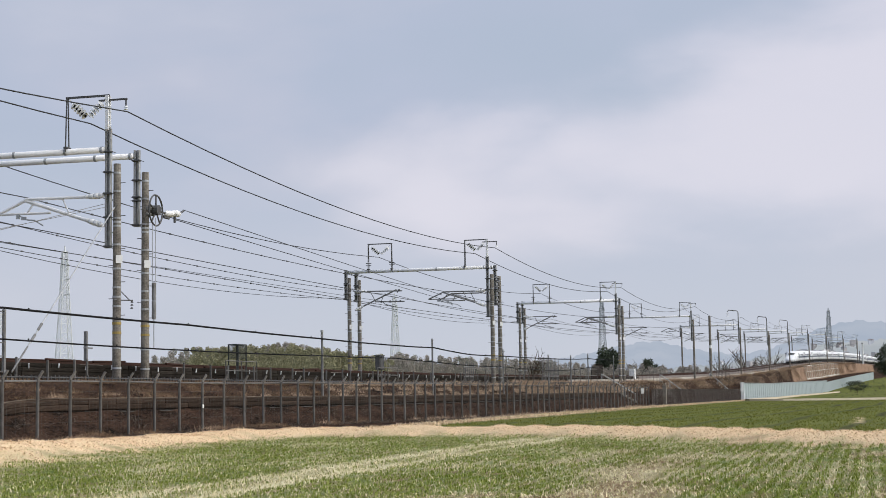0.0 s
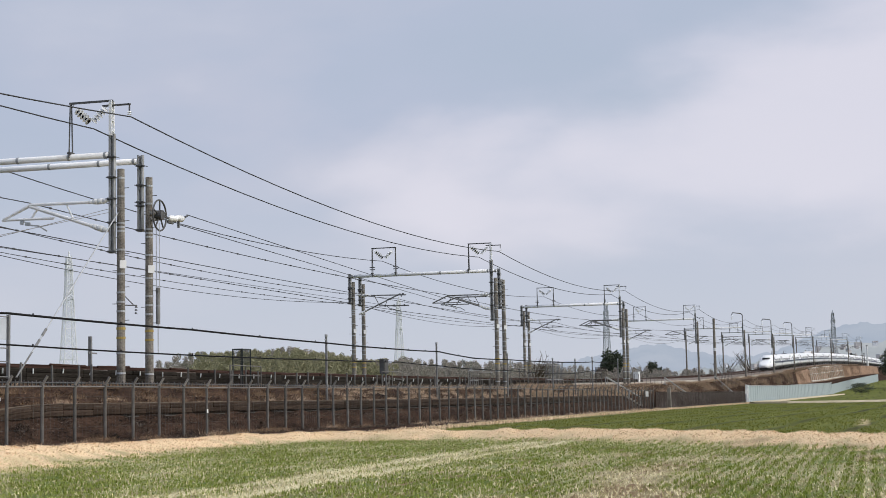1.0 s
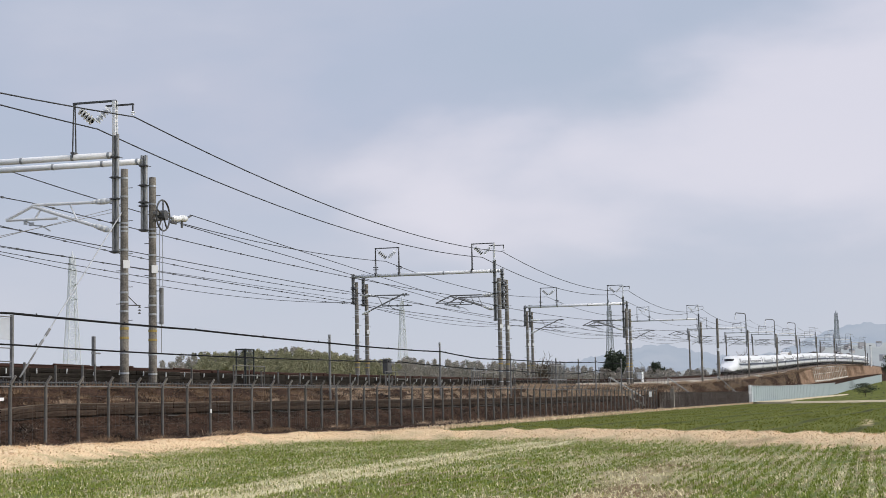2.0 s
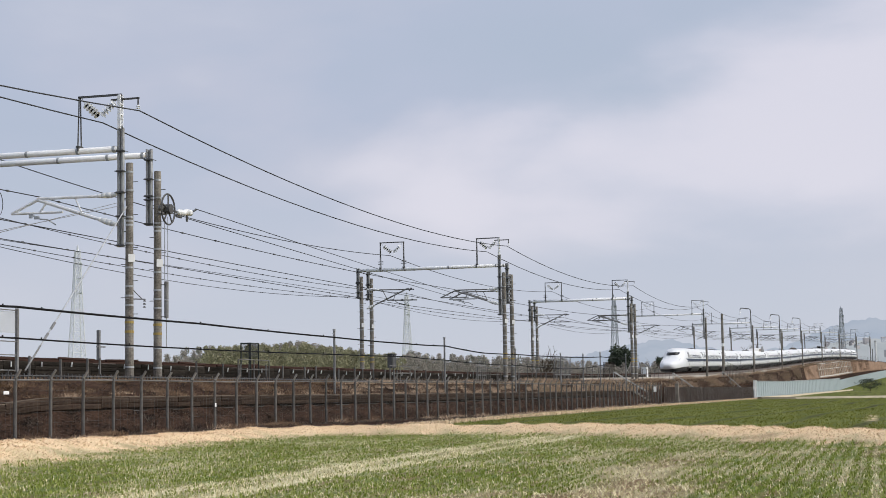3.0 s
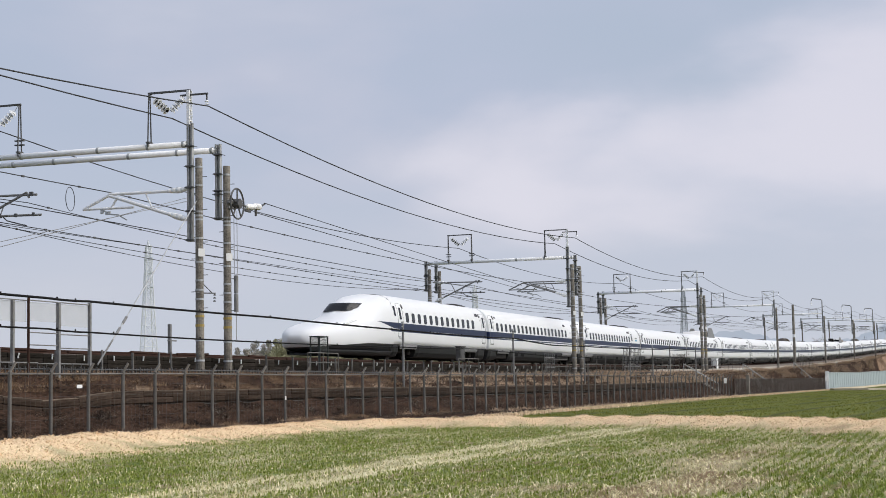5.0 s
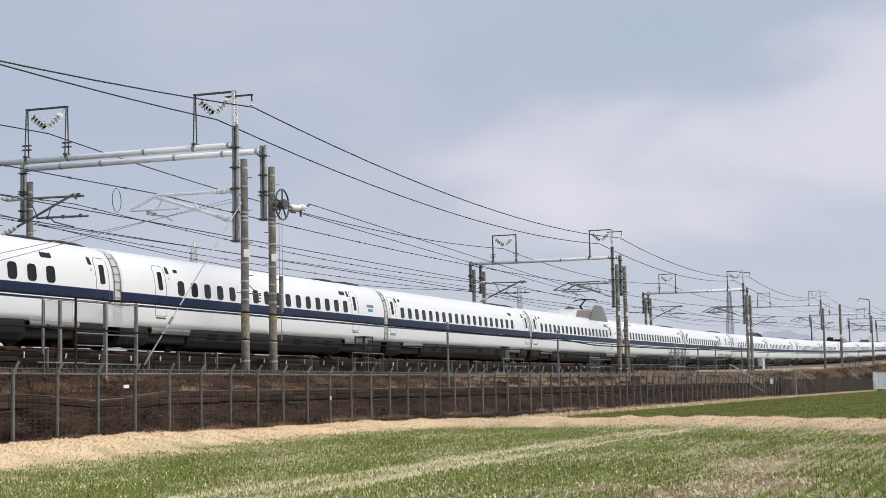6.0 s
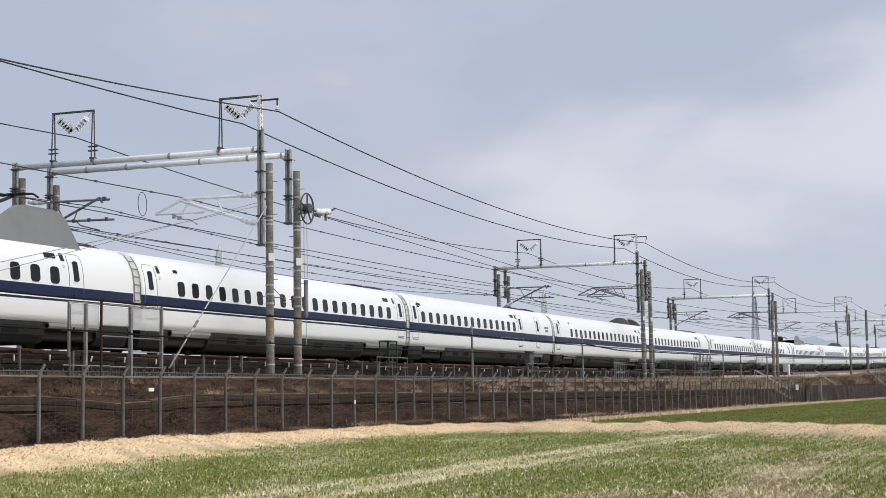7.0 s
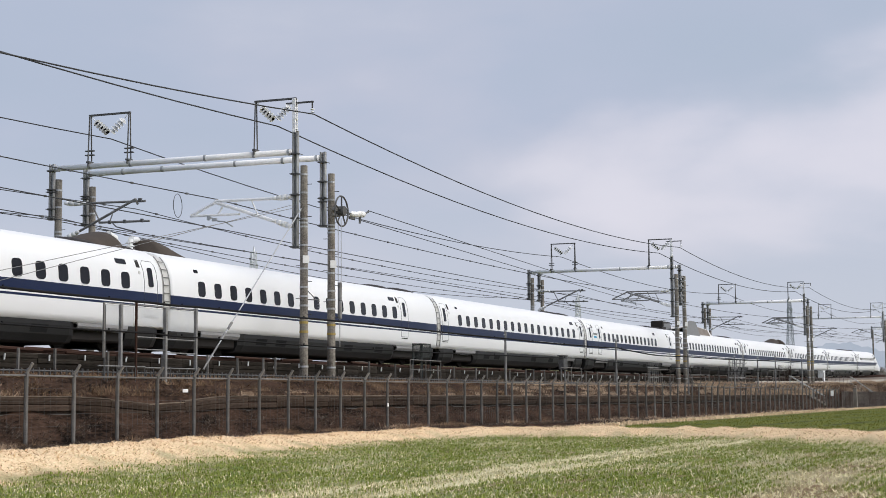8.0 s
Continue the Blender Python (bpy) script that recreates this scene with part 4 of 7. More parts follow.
def nose_car():
    """Leading or trailing car; its tip lies at local x = 0 and its coupled end at 27.35."""
    car = thing("train_car", pose(0, 0, 0), "white high-speed train end car with a long flared duckbill nose", "train car", "cars of the train")
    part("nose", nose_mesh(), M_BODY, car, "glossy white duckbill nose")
    part("windscreen", windscreen_mesh(), M_GLASS, car, "dark wrap-round cockpit glass")
    bm_me = shell_mesh(9.6, 27.08, True)
    at_ = bm_me.attributes["band"]
    at_.data.foreach_set("value", np.array([1.0 if v.co.x > 9.7 else 0.9 for v in bm_me.vertices], np.float32))
    part("body", bm_me, M_BODY, car)
    part("underframe", skirt_mesh(9.4, 26.95, (12.0, 23.6)), M_SKIRT, car, "dark grey smooth underframe panels")
    me = flat_plough()
    part("snow_plough", me, M_SKIRT, car)
    for x in (12.0, 23.6):
        part("bogie", cached("bogie", bogie_mesh), M_ROOFDARK, car, m=pose(x, 0, 0))
        for sg in (-1, 1):
            part("bogie_cover", cached(("cover", sg), lambda: cover_mesh(sg)), M_SKIRTGREY, car, m=pose(x, 0, 0))
    for k in range(13):
        fit_side(car, 11.7 + k * 1.03, 2.31, 0.49, 0.54, "w", M_GLASS, "window")
    add_doors(car, [10.6, 26.35])
    fit_side(car, 9.75, 2.6, 0.26, 0.55, "c", M_GLASS, "cab_side_window")
    fit_side(car, 25.2, 2.93, 0.62, 0.20, "s", M_GLASS, "destination_sign")
    number_marks(car, 11.15)
    number_marks(car, 25.7)
    for sg in (-1, 1):
        part("headlight", headlight_mesh(sg), M_PORC, car, "slim clear headlight")
    part("roof_hump", cached("hump", lambda: hump_mesh(2.0, 1.5, 0.13)), M_ROOFDARK, car, m=pose(24.8, 0, 0))
    return car


def flat_plough():
    bm = bmesh.new()
    sweep(bm, [[(x, -w, 0.42), (x - 0.05, -w * 0.9, 0.22), (x - 0.2, 0, 0.14), (x - 0.05, w * 0.9, 0.22), (x, w, 0.42)] for x, w in ((0.9, 0.85), (2.0, 1.2), (4.0, 1.42), (7.0, 1.53), (9.5, 1.55))])
    bmesh.ops.recalc_face_normals(bm, faces=bm.faces)
    bmesh.ops.solidify(bm, geom=list(bm.faces), thickness=0.03)
    return mesh_of(bm, "snow_plough", True)


def headlight_mesh(sg):
    bm = bmesh.new()
    pts = []
    for d in (3.4, 3.8, 4.2, 4.6, 5.0):
        h = nose_section(d, 60)
        y, z = min(h[34:52], key=lambda p: abs(p[0] - 1.22))
        pts.append((d, sg * (y + 0.01), z + 0.02))
    pipe(bm, pts, 0.05, 6)
    return mesh_of(bm, "headlight")


def build_train():
    cars = [nose_car()]
    lead = cars[0]
    for i in range(1, 15):
        if i in (4, 10):      # pantograph cars
            c = middle_car(i, 0.95, 2.48, 18, 1.035, 21.27) if i == 4 else middle_car(i, 1.05, 4.3, 14, 1.04, 22.3)
            if i == 10:
                add_doors(c, [-CAR / 2 + 3.1])
                logo(c, -CAR / 2 + 2.1)
        elif i == 2:
            c = middle_car(i, 2.9, 4.4, 16, 1.03, 21.0)
            logo(c, -CAR / 2 + 22.9)
        elif i in (7, 8, 9):  # first-class cars with wider seat pitch
            c = middle_car(i, *{7: (0.95, 4.1, 17, 1.145, 23.95), 8: (None, 2.3, 16, 1.15, 20.7), 9: (0.8, 2.85, 18, 1.15, 24.0)}[i])
        elif i == 6:
            c = middle_car(i, 0.95, 2.06, 15, 1.055, 18.05)
            add_doors(c, [-CAR / 2 + 21.56])
            logo(c, -CAR / 2 + 23.4)
        elif i % 2:
            c = middle_car(i, 0.85, 2.2, 19, 1.04, 24.0) if i < 4 else middle_car(i, 0.85, 2.93, 20, 1.03, 24.0)
        else:
            c = middle_car(i, 1.05, 3.0, 19, 1.03, 24.0)
        x = -CAR / 2
        if i in (4, 11):
            for sg in (-1, 1):
                part("sound_screen", cached(("shield", sg), lambda: shield_mesh(sg)), M_ROOFGREY, c, "tall grey trapezoid sound screen", m=pose(x + (20.2 if i == 4 else 7.4), 0, 0))
            if i == 4:
                part("pantograph", cached("panto", pantograph_mesh), M_ROOFDARK, c, "single-arm pantograph raised to the wire", m=pose(x + 20.1, 0, 0))
            else:
                part("pantograph", cached("panto2", folded_pantograph_mesh), M_ROOFDARK, c, "dark pantograph folded down on the roof", m=pose(x + 0.6, 0, 0))
            turn = pose(x + 14.3, 0, 0) if i == 4 else pose(x + 12.6, 0, 0, 0, 0, 180)
            part("pantograph_fairing", cached("slope", slope_cover_mesh), M_FAIRING, c, "white sloped roof fairing", m=turn)
            for sg in (-1, 1):
                part("fairing_panel", cached(("fpanel", sg), lambda: fairing_panel_mesh(sg)), M_FPANEL, c, "grey-brown panel in the fairing's flank", m=turn)
        if i in (7, 12):
            part("cable_joint_hood", cached("hood", joint_cover_mesh), M_HOOD, c, "dark brown hood over a roof cable joint", m=pose(11.1, 0, 0))
            part("cable_joint", cached("joint", cable_joint_mesh), M_PORC, c, "white insulators of a roof cable joint", m=pose(11.75, 0, 0))
        if i in (8, 13):
            part("cable_joint_hood", cached("hood", joint_cover_mesh), M_HOOD, c, "dark brown hood over a roof cable joint", m=pose(-11.7, 0, 0, 0, 0, 180))
            part("cable_joint", cached("joint", cable_joint_mesh), M_PORC, c, "white insulators of a roof cable joint", m=pose(-12.15, 0, 0, 0, 0, 180))
        cars.append(c)
    cars.append(copy_thing(lead, pose(0, 0, 0, 0, 0, 180)))
    return cars


TRAIN = build_train()


# ---- portals over the line ----
def lift(s):
    """The far portals stand higher over the rails."""
    return 0.0 if s < 130 else min(1.0, (s - 130) / 100 * 0.75)


def steel_post_pair(bm, x, y, z0, z1, w=0.085):
    """Two upright channels side by side, held by clamps that stand a little proud."""
    for dy in (-w, w):
        box(bm, (x, y + dy, (z0 + z1) / 2), (0.05, 0.06, z1 - z0))
        box(bm, (x + 0.07, y + dy * 1.28, (z0 + z1) / 2), (0.09, 0.012, z1 - z0))
    box(bm, (x + 0.10, y, (z0 + z1) / 2), (0.012, 0.17, z1 - z0))


def post_clamp_mesh(bm, x, y, z):
    box(bm, (x, y, z), (0.20, 0.30, 0.07), 0.01)
    for dy in (-0.17, 0.17):
        tube(bm, (x - 0.13, y + dy, z), (x + 0.30, y + dy, z), 0.014, n=5)


def insulator_string(bm, p0, p1, n=5, r=0.11):
    p0, p1 = Vector(p0), Vector(p1)
    for i in range(n):
        a, b = p0.lerp(p1, (i + 0.25) / n), p0.lerp(p1, (i + 0.75) / n)
        tube(bm, a, b, r * 0.45, r, n=10)
    return p0, p1


def portal(s, mast=True, simple=False):
    """Concrete poles with clamped steel uprights, a tubular beam and the brackets on it. Local z = 0 is rail level."""
    p = at(s, 0, lift(s))
    po = thing("catenary_portal", pose(p.x, p.y - (0.15 if s > 100 else 0.0), p.z, 0, 0, heading(s)[0]), "overhead-line portal of concrete poles and a pale steel tube beam", "catenary portal", "portals over the line")
    for y, top in ((-3.26, 7.28), (7.86, 7.38)):
        bm = bmesh.new()
        tube(bm, (0.12, y, -2.4), (0.12, y, top), 0.172, 0.138, n=14)
        pole = part("pole", bm, M_POLE, po, "round weathered concrete pole", smooth=False)
        for z in (-0.4, 0.35, 1.9, 2.25, 2.6, 3.3, 4.2, 4.9, 5.05, 5.2, 6.2, 6.9) if not simple else (4.9, 6.5):
            bm = bmesh.new()
            tube(bm, (0.12, y, z), (0.12, y, z + 0.07), 0.177 - z * 0.0035, n=14)
            part("clamp_band", bm, M_STEEL, pole)
        if not simple:
            bm = bmesh.new()
            box(bm, (0, 0, 0), (0.27, 0.012, 0.30), 0.004, pose(0, 0, 0, 0, 0, -38))
            bmesh.ops.translate(bm, vec=(0.12 - 0.112, y - 0.145, 3.68), verts=bm.verts)
            part("number_plate", bm, M_WHITE, pole, "blank white number plate")
            for z in (0.9, 1.25):
                bm = bmesh.new()
                tube(bm, (0.12, y, z), (0.12, y, z + 0.09), 0.174, n=14)
                part("warning_band", bm, M_YELLOW, pole, "yellow warning band")
            for k in range(9):
                bm = bmesh.new()
                tube(bm, (0.12, y, 1.6 + k * 0.62), (0.12, y + (0.34 if k % 2 else -0.34), 1.6 + k * 0.62), 0.014, n=5)
                part("step_bolt", bm, M_DARKSTEEL, pole)
    for y, z0, z1 in ((-3.0, 4.10 if mast else 5.14, 8.6 if mast else 8.14), (8.04, 5.7, 8.0 if mast else 8.14)):
        bm = bmesh.new()
        steel_post_pair(bm, -0.12, y, z0, z1)
        post = part("upright", bm, M_UPRIGHT, po, "grey steel channel upright clamped to the pole")
        for z in (z0 + 0.06, z0 + 1.15, 6.15, 6.95, 7.72):
            if z > z0 and not simple:
                bm = bmesh.new()
                post_clamp_mesh(bm, -0.12, y, z)
                part("clamp", bm, M_DARKSTEEL, post)
    zb = 7.80 if mast else (7.90 if s < 100 else 7.98)
    bm = bmesh.new()
    tube(bm, (-0.12, -2.87, zb), (-0.12, 7.92, zb), 0.118, n=16)
    beam = part("beam", bm, M_BEAM, po, "pale galvanised tube beam", smooth=True)
    for y in (-2.75, -1.25, 0.9, 4.3, 6.2, 7.8):
        bm = bmesh.new()
        tube(bm, (-0.12, y - 0.05, zb), (-0.12, y + 0.05, zb), 0.132, n=14)
        part("beam_collar", bm, M_STEEL, beam)
    frames = ([] if 290 < s < 430 else [(-1.31, -3.0, 1)]) + [(6.22, 4.38, 0)]
    if not mast:
        frames = []
    for ya, yb, outer in frames:
        bm = bmesh.new()
        for y in (ya, yb) if not outer else (ya,):
            for dx in (-0.14, 0.14):
                tube(bm, (-0.12 + dx, y, 7.78), (-0.12 + dx * 0.35, y, 9.85), 0.03, n=6)
            box(bm, (-0.12, y, 7.95), (0.34, 0.14, 0.07))
            if not outer:
                for z in (8.25, 8.42):
                    box(bm, (-0.12, y, z), (0.12, 0.40, 0.045))
        box(bm, (-0.12, (ya + yb) / 2, 9.86), (0.09, abs(ya - yb) + 0.1, 0.07))
        if outer:
            box(bm, (-0.12, -3.2, 9.68), (0.08, 1.15, 0.06))
            tube(bm, (-0.12, -3.73, 9.68), (-0.12, -3.73, 9.4), 0.03, n=6)
        part("feeder_bracket", bm, M_DARKSTEEL, po, "dark steel bracket carrying a feeder wire")
        ym = (ya + yb) / 2
        for y in (ya, yb):
            bm = bmesh.new()
            e = Vector((-0.12, y + (ym - y) * 0.25, 9.62))
            insulator_string(bm, e, (-0.12, ym + (y - ym) * 0.1, 9.12), 5, 0.17)
            tube(bm, (-0.12, y + (ym - y) * 0.08, 9.84), e, 0.016, n=5)
            string = part("insulator_string", bm, M_PORC, po, "white porcelain insulator string")
            if not simple:
                low = Vector((-0.12, ym + (y - ym) * 0.1, 9.12))
                for q in range(5):
                    bm = bmesh.new()
                    u = e.lerp(low, (q + 0.80) / 5)
                    tube(bm, u, u + (low - e) * 0.05, 0.06, n=8)
                    part("cap", bm, M_BLACK, string, "dark metal cap")
        if outer:
            bm = bmesh.new()
            insulator_string(bm, (-0.12, -3.73, 9.44), (-0.12, -3.73, 9.25), 2, 0.09)
            part("insulator", bm, M_PORC, po, "small white porcelain insulator")
    if mast and 290 < s < 430:
        bm = bmesh.new()
        pipe(bm, [(-0.12, -3.0, 8.5), (-0.12, -3.0, 10.15), (-0.12, -2.75, 10.42), (-0.12, -1.2, 10.62), (-0.12, -1.0, 10.2)], 0.10, 6)
        part("feeder_bracket", bm, M_GREYSTEEL, po, "bent grey steel arm carrying a feeder wire")
        bm = bmesh.new()
        insulator_string(bm, (-0.12, -1.0, 10.2), (-0.12, -1.0, 9.3), 3, 0.24)
        part("insulator_string", bm, M_PORC, po, "white porcelain insulator string")
    if mast and not 290 < s < 430:
        bm = bmesh.new()
        for dx in (-0.1, 0.1):
            box(bm, (-0.12 + dx, -3.0, 9.2), (0.05, 0.12, 1.3))
        for z in (8.7, 9.1, 9.5):
            box(bm, (-0.12, -3.0, z), (0.2, 0.1, 0.04))
        part("mast_extension", bm, M_BEAM, po, "pale lattice mast extension")
    return po


def cantilever(s, y0, sg, dx=-0.12):
    """Hinged arm from an upright to the wires above one track: sg is the sideways direction of the arm. The near arms push
    the wire outwards, the far ones pull it in."""
    steel, k = (M_BEAM, 1.75) if 50 < s < 55 and sg > 0 else (M_GREYSTEEL, 1.35)
    p = at(s, 0, lift(s))
    po = thing("cantilever", pose(p.x, p.y - (0.15 if s > 100 else 0.0), p.z, 0, 0, heading(s)[0]), "hinged steel tube arm holding the contact wire", "cantilever", "arms holding the wires")

    def bar(name, material, *runs):
        bm = bmesh.new()
        for a, b, r in runs:
            tube(bm, (dx, y0 + sg * a[0], a[1]), (dx, y0 + sg * b[0], b[1]), r, n=8)
        return part(name, bm, material, po)

    def rod(a, b):
        bm = bmesh.new()
        pa, pb = Vector((dx, y0 + sg * a[0], a[1])), Vector((dx, y0 + sg * b[0], b[1]))
        for q, (r0, r1) in enumerate(((0.05, 0.115), (0.115, 0.115), (0.115, 0.09), (0.09, 0.05))):
            tube(bm, pa.lerp(pb, q / 4), pa.lerp(pb, (q + 1) / 4), r0, r1, n=12)
        part("insulator", bm, M_PORC, po, "white porcelain rod insulator", smooth=True)
    if sg > 0:
        rod((0.0, 6.08), (0.85, 6.06))
        rod((0.0, 4.94), (0.85, 5.22))
        bar("top_tube", steel, ((0.8, 6.06), (3.3, 6.08), 0.034 * k))
        bar("stay_tube", steel, ((0.8, 5.20), (3.28, 6.03), 0.038 * k))
        bar("registration_tube", steel, ((3.28, 6.05), (4.42, 5.55), 0.034 * k), ((2.95, 5.92), (3.2, 5.56), 0.024 * k), ((4.42, 5.55), (2.25, 5.53), 0.028 * k), ((1.75, 6.06), (1.45, 5.45), 0.018 * k))
        bm = bmesh.new()
        pipe(bm, [(dx, y0 + sg * 3.7, 5.54), (dx, y0 + sg * 3.2, 5.30), (dx, y0 + sg * 2.9, 5.27), (dx, y0 + sg * 2.55, 5.06)], 0.03, 5)
        box(bm, (dx, y0 + sg * 3.6, 5.45), (0.08, 0.12, 0.2))
        box(bm, (dx, y0 + sg * 3.35, 5.36), (0.07, 0.2, 0.12))
    else:
        rod((0.05, 6.36), (1.1, 6.31))
        rod((0.1, 4.9), (0.8, 5.2))
        bar("top_tube", steel, ((1.05, 6.31), (3.85, 6.26), 0.034 * k))
        bar("stay_tube", steel, ((0.75, 5.18), (3.4, 6.36), 0.040 * k))
        bar("registration_tube", steel, ((1.7, 5.50), (4.05, 5.46), 0.034 * k), ((1.35, 6.28), (1.75, 5.52), 0.022 * k), ((2.35, 5.86), (2.2, 5.50), 0.018 * k), ((3.4, 6.36), (3.5, 6.15), 0.05))
        bm = bmesh.new()
        pipe(bm, [(dx, y0 + sg * 2.3, 5.48), (dx, y0 + sg * 2.5, 5.30), (dx, y0 + sg * 3.0, 5.16), (dx, y0 + sg * 3.4, 5.06)], 0.026, 5)
        for q in (2.2, 2.9, 3.7):
            box(bm, (dx, y0 + sg * q, 5.49), (0.09, 0.10, 0.14))
        box(bm, (dx, y0 + sg * 3.6, 6.3), (0.09, 0.14, 0.16))
    part("steady_arm", bm, M_STEEL if sg > 0 else M_DARKSTEEL, po)
    return po


FRAMES = [(-6.5, True), (-4.0, False), (53.6, True), (56.0, False), (113.8, True), (116.2, False), (172.2, True), (174.6, False), (238.0, True), (305.0, True), (361.0, True), (412.0, True), (470.0, True), (532.0, True), (599.0, True), (659.0, True)]
for s_, mast_ in FRAMES:
    portal(s_, mast_, simple=s_ > 200)
    if s_ not in (56.0, -6.5, -4.0):
        cantilever(s_, -2.87, 1)
    if s_ not in (-6.5, 56.0, 116.2, 174.6):
        cantilever(s_, 7.45, -1)


stack = thing("insulator_stack", pose(*at(116.2, -3.2)), "stack of dark ribbed discs on a concrete pole", "insulator")
for k_ in range(7):
    bm_ = bmesh.new()
    tube(bm_, (0.12, 0, 5.1 + k_ * 0.34), (0.12, 0, 5.28 + k_ * 0.34), 0.32, 0.20, n=12)
    part("disc", bm_, M_GREYSTEEL, stack)


# ---- boundary fence ----
def fence_post_mesh():
    bm = bmesh.new()
    tube(bm, (0, 0, -0.3), (0, 0, 1.72), 0.053, n=8)
    box(bm, (0, 0, 1.72), (0.11, 0.11, 0.06))
    return mesh_of(bm, "post")


def fence_arm_mesh():
    bm = bmesh.new()
    tube(bm, (0, 0, 1.74), (0.05, -0.15, 2.01), 0.04, n=8)
    return mesh_of(bm, "arm")


def fence():
    f = thing("boundary_fence", pose(0, 0, 0), "grey steel boundary fence with angled post tops along the embankment", "fence")
    me, arm = fence_post_mesh(), fence_arm_mesh()
    s = 51.16 - 20 * 2.03
    stations = []
    while s < 176:
        stations.append(s)
        z = fence_top(s) - 1.72
        post = part("post", me, M_FENCE, f, m=pose(s, NEAR - 6.0 + lat(s), z, 0, 0, 0))
        # paler than the post: light caught by the arm is in its colour
        part("arm", arm, M_ARM, post, "pale angled post top")
        s += 2.03 if s < 51 else 2.068
    for dz, name in ((1.70, "top_rail"),):
        for a, b in zip(stations, stations[1:]):
            bm = bmesh.new()
            tube(bm, (a, NEAR - 6.0 + lat(a), fence_top(a) - 1.72 + dz), (b, NEAR - 6.0 + lat(b), fence_top(b) - 1.72 + dz), 0.026, n=5)
            part(name, bm, M_FENCE, f)
    for a, b in zip(stations, stations[1:]):
        bm = bmesh.new()
        k = 8
        for i in range(1, k):
            x = a + (b - a) * i / k
            tube(bm, (x, NEAR - 6.0 + lat(x), fence_top(x) - 1.62), (x, NEAR - 6.0 + lat(x), fence_top(x) - 0.02), 0.002, n=3, caps=False)
        for j in range(1, 5):
            z = -1.62 + j * 0.32
            tube(bm, (a, NEAR - 6.0 + lat(a), fence_top(a) + z), (b, NEAR - 6.0 + lat(b), fence_top(b) + z), 0.002, n=3, caps=False)
        part("wire_mesh", bm, M_DARKSTEEL, f)
    return f


def fence_top(s):
    return 2.17 + 0.015 * math.sin(s * 0.3) + 0.0022 * min(max(0, s - 50), 40) - 0.0015 * max(0, s - 90)


fence()


# ---- low walls and slope boards of the embankment ----
def slab_mesh(l, t, h, bevel=0.015):
    bm = bmesh.new()
    box(bm, (0, 0, 0), (l, t, h), bevel)
    return mesh_of(bm, "slab")


def along(s, off, z, tilt=0.0):
    """Pose on the railway at an absolute height, turned with the track."""
    return pose(s, NEAR + off + lat(s), z, tilt, -heading(s)[1] * 0.6, heading(s)[0])


def edge_wall(s0, s1, off, name):
    """Three weathered planks between slim posts, pale brackets on them, and a run of dark rusty beams along the top."""
    w = thing(name, pose(0, 0, 0), "low weathered plank wall beside the track with a dark rusty top beam", "wall", kind="structure")
    plank, tick, beam, post = slab_mesh(1.985, 0.06, 0.140, 0.01), slab_mesh(0.04, 0.03, 0.17, 0.0), slab_mesh(2.6, 0.10, 0.09, 0.02), slab_mesh(0.06, 0.06, 0.85, 0.0)
    back = slab_mesh(2.0, 0.05, 0.76, 0.0)
    rng = random.Random(4)
    s = s0
    while s < s1:
        c, z = s + 1, rail(s + 1) - 0.95
        for k in range(5):
            part("plank", plank, M_PLANK, w, m=along(c, off + rng.uniform(-0.02, 0.02), z + 0.15 * k + 0.05 + rng.uniform(-0.012, 0.012)) @ pose(0, 0, 0, rng.uniform(-4, 4), rng.uniform(-0.5, 0.5), 0))
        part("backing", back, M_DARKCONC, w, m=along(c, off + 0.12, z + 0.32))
        if s < 110:
            part("bracket", tick, M_WHITE, w, "short pale bracket", m=along(s + 0.35 + rng.uniform(-0.15, 0.15), off - 0.10, rail(s) - 0.33 + rng.uniform(-0.03, 0.03), 8) @ pose(0, 0, 0, 0, rng.uniform(-12, 12), 0))
        if rng.random() < 0.8:
            part("top_beam", beam, M_RUST, w, "dark rusty beam", m=along(c + rng.uniform(-0.3, 0.3), off + 0.10 + rng.uniform(-0.05, 0.05), rail(c) - 0.13 + rng.uniform(-0.06, 0.04)) @ pose(0, 0, 0, 0, rng.uniform(-1.6, 1.6), 0))
        if rng.random() < 0.65:
            part("post", post, M_FENCE, w, m=along(s + rng.uniform(0, 1.2), off - 0.35, rail(s) - 0.52 + rng.uniform(-0.06, 0.06)) @ pose(0, 0, 0, 0, rng.uniform(-3, 3), 0))
        s += 2.0


def dip(s):
    return -0.22 * math.exp(-((s - 40.5) / 2.6) ** 2)


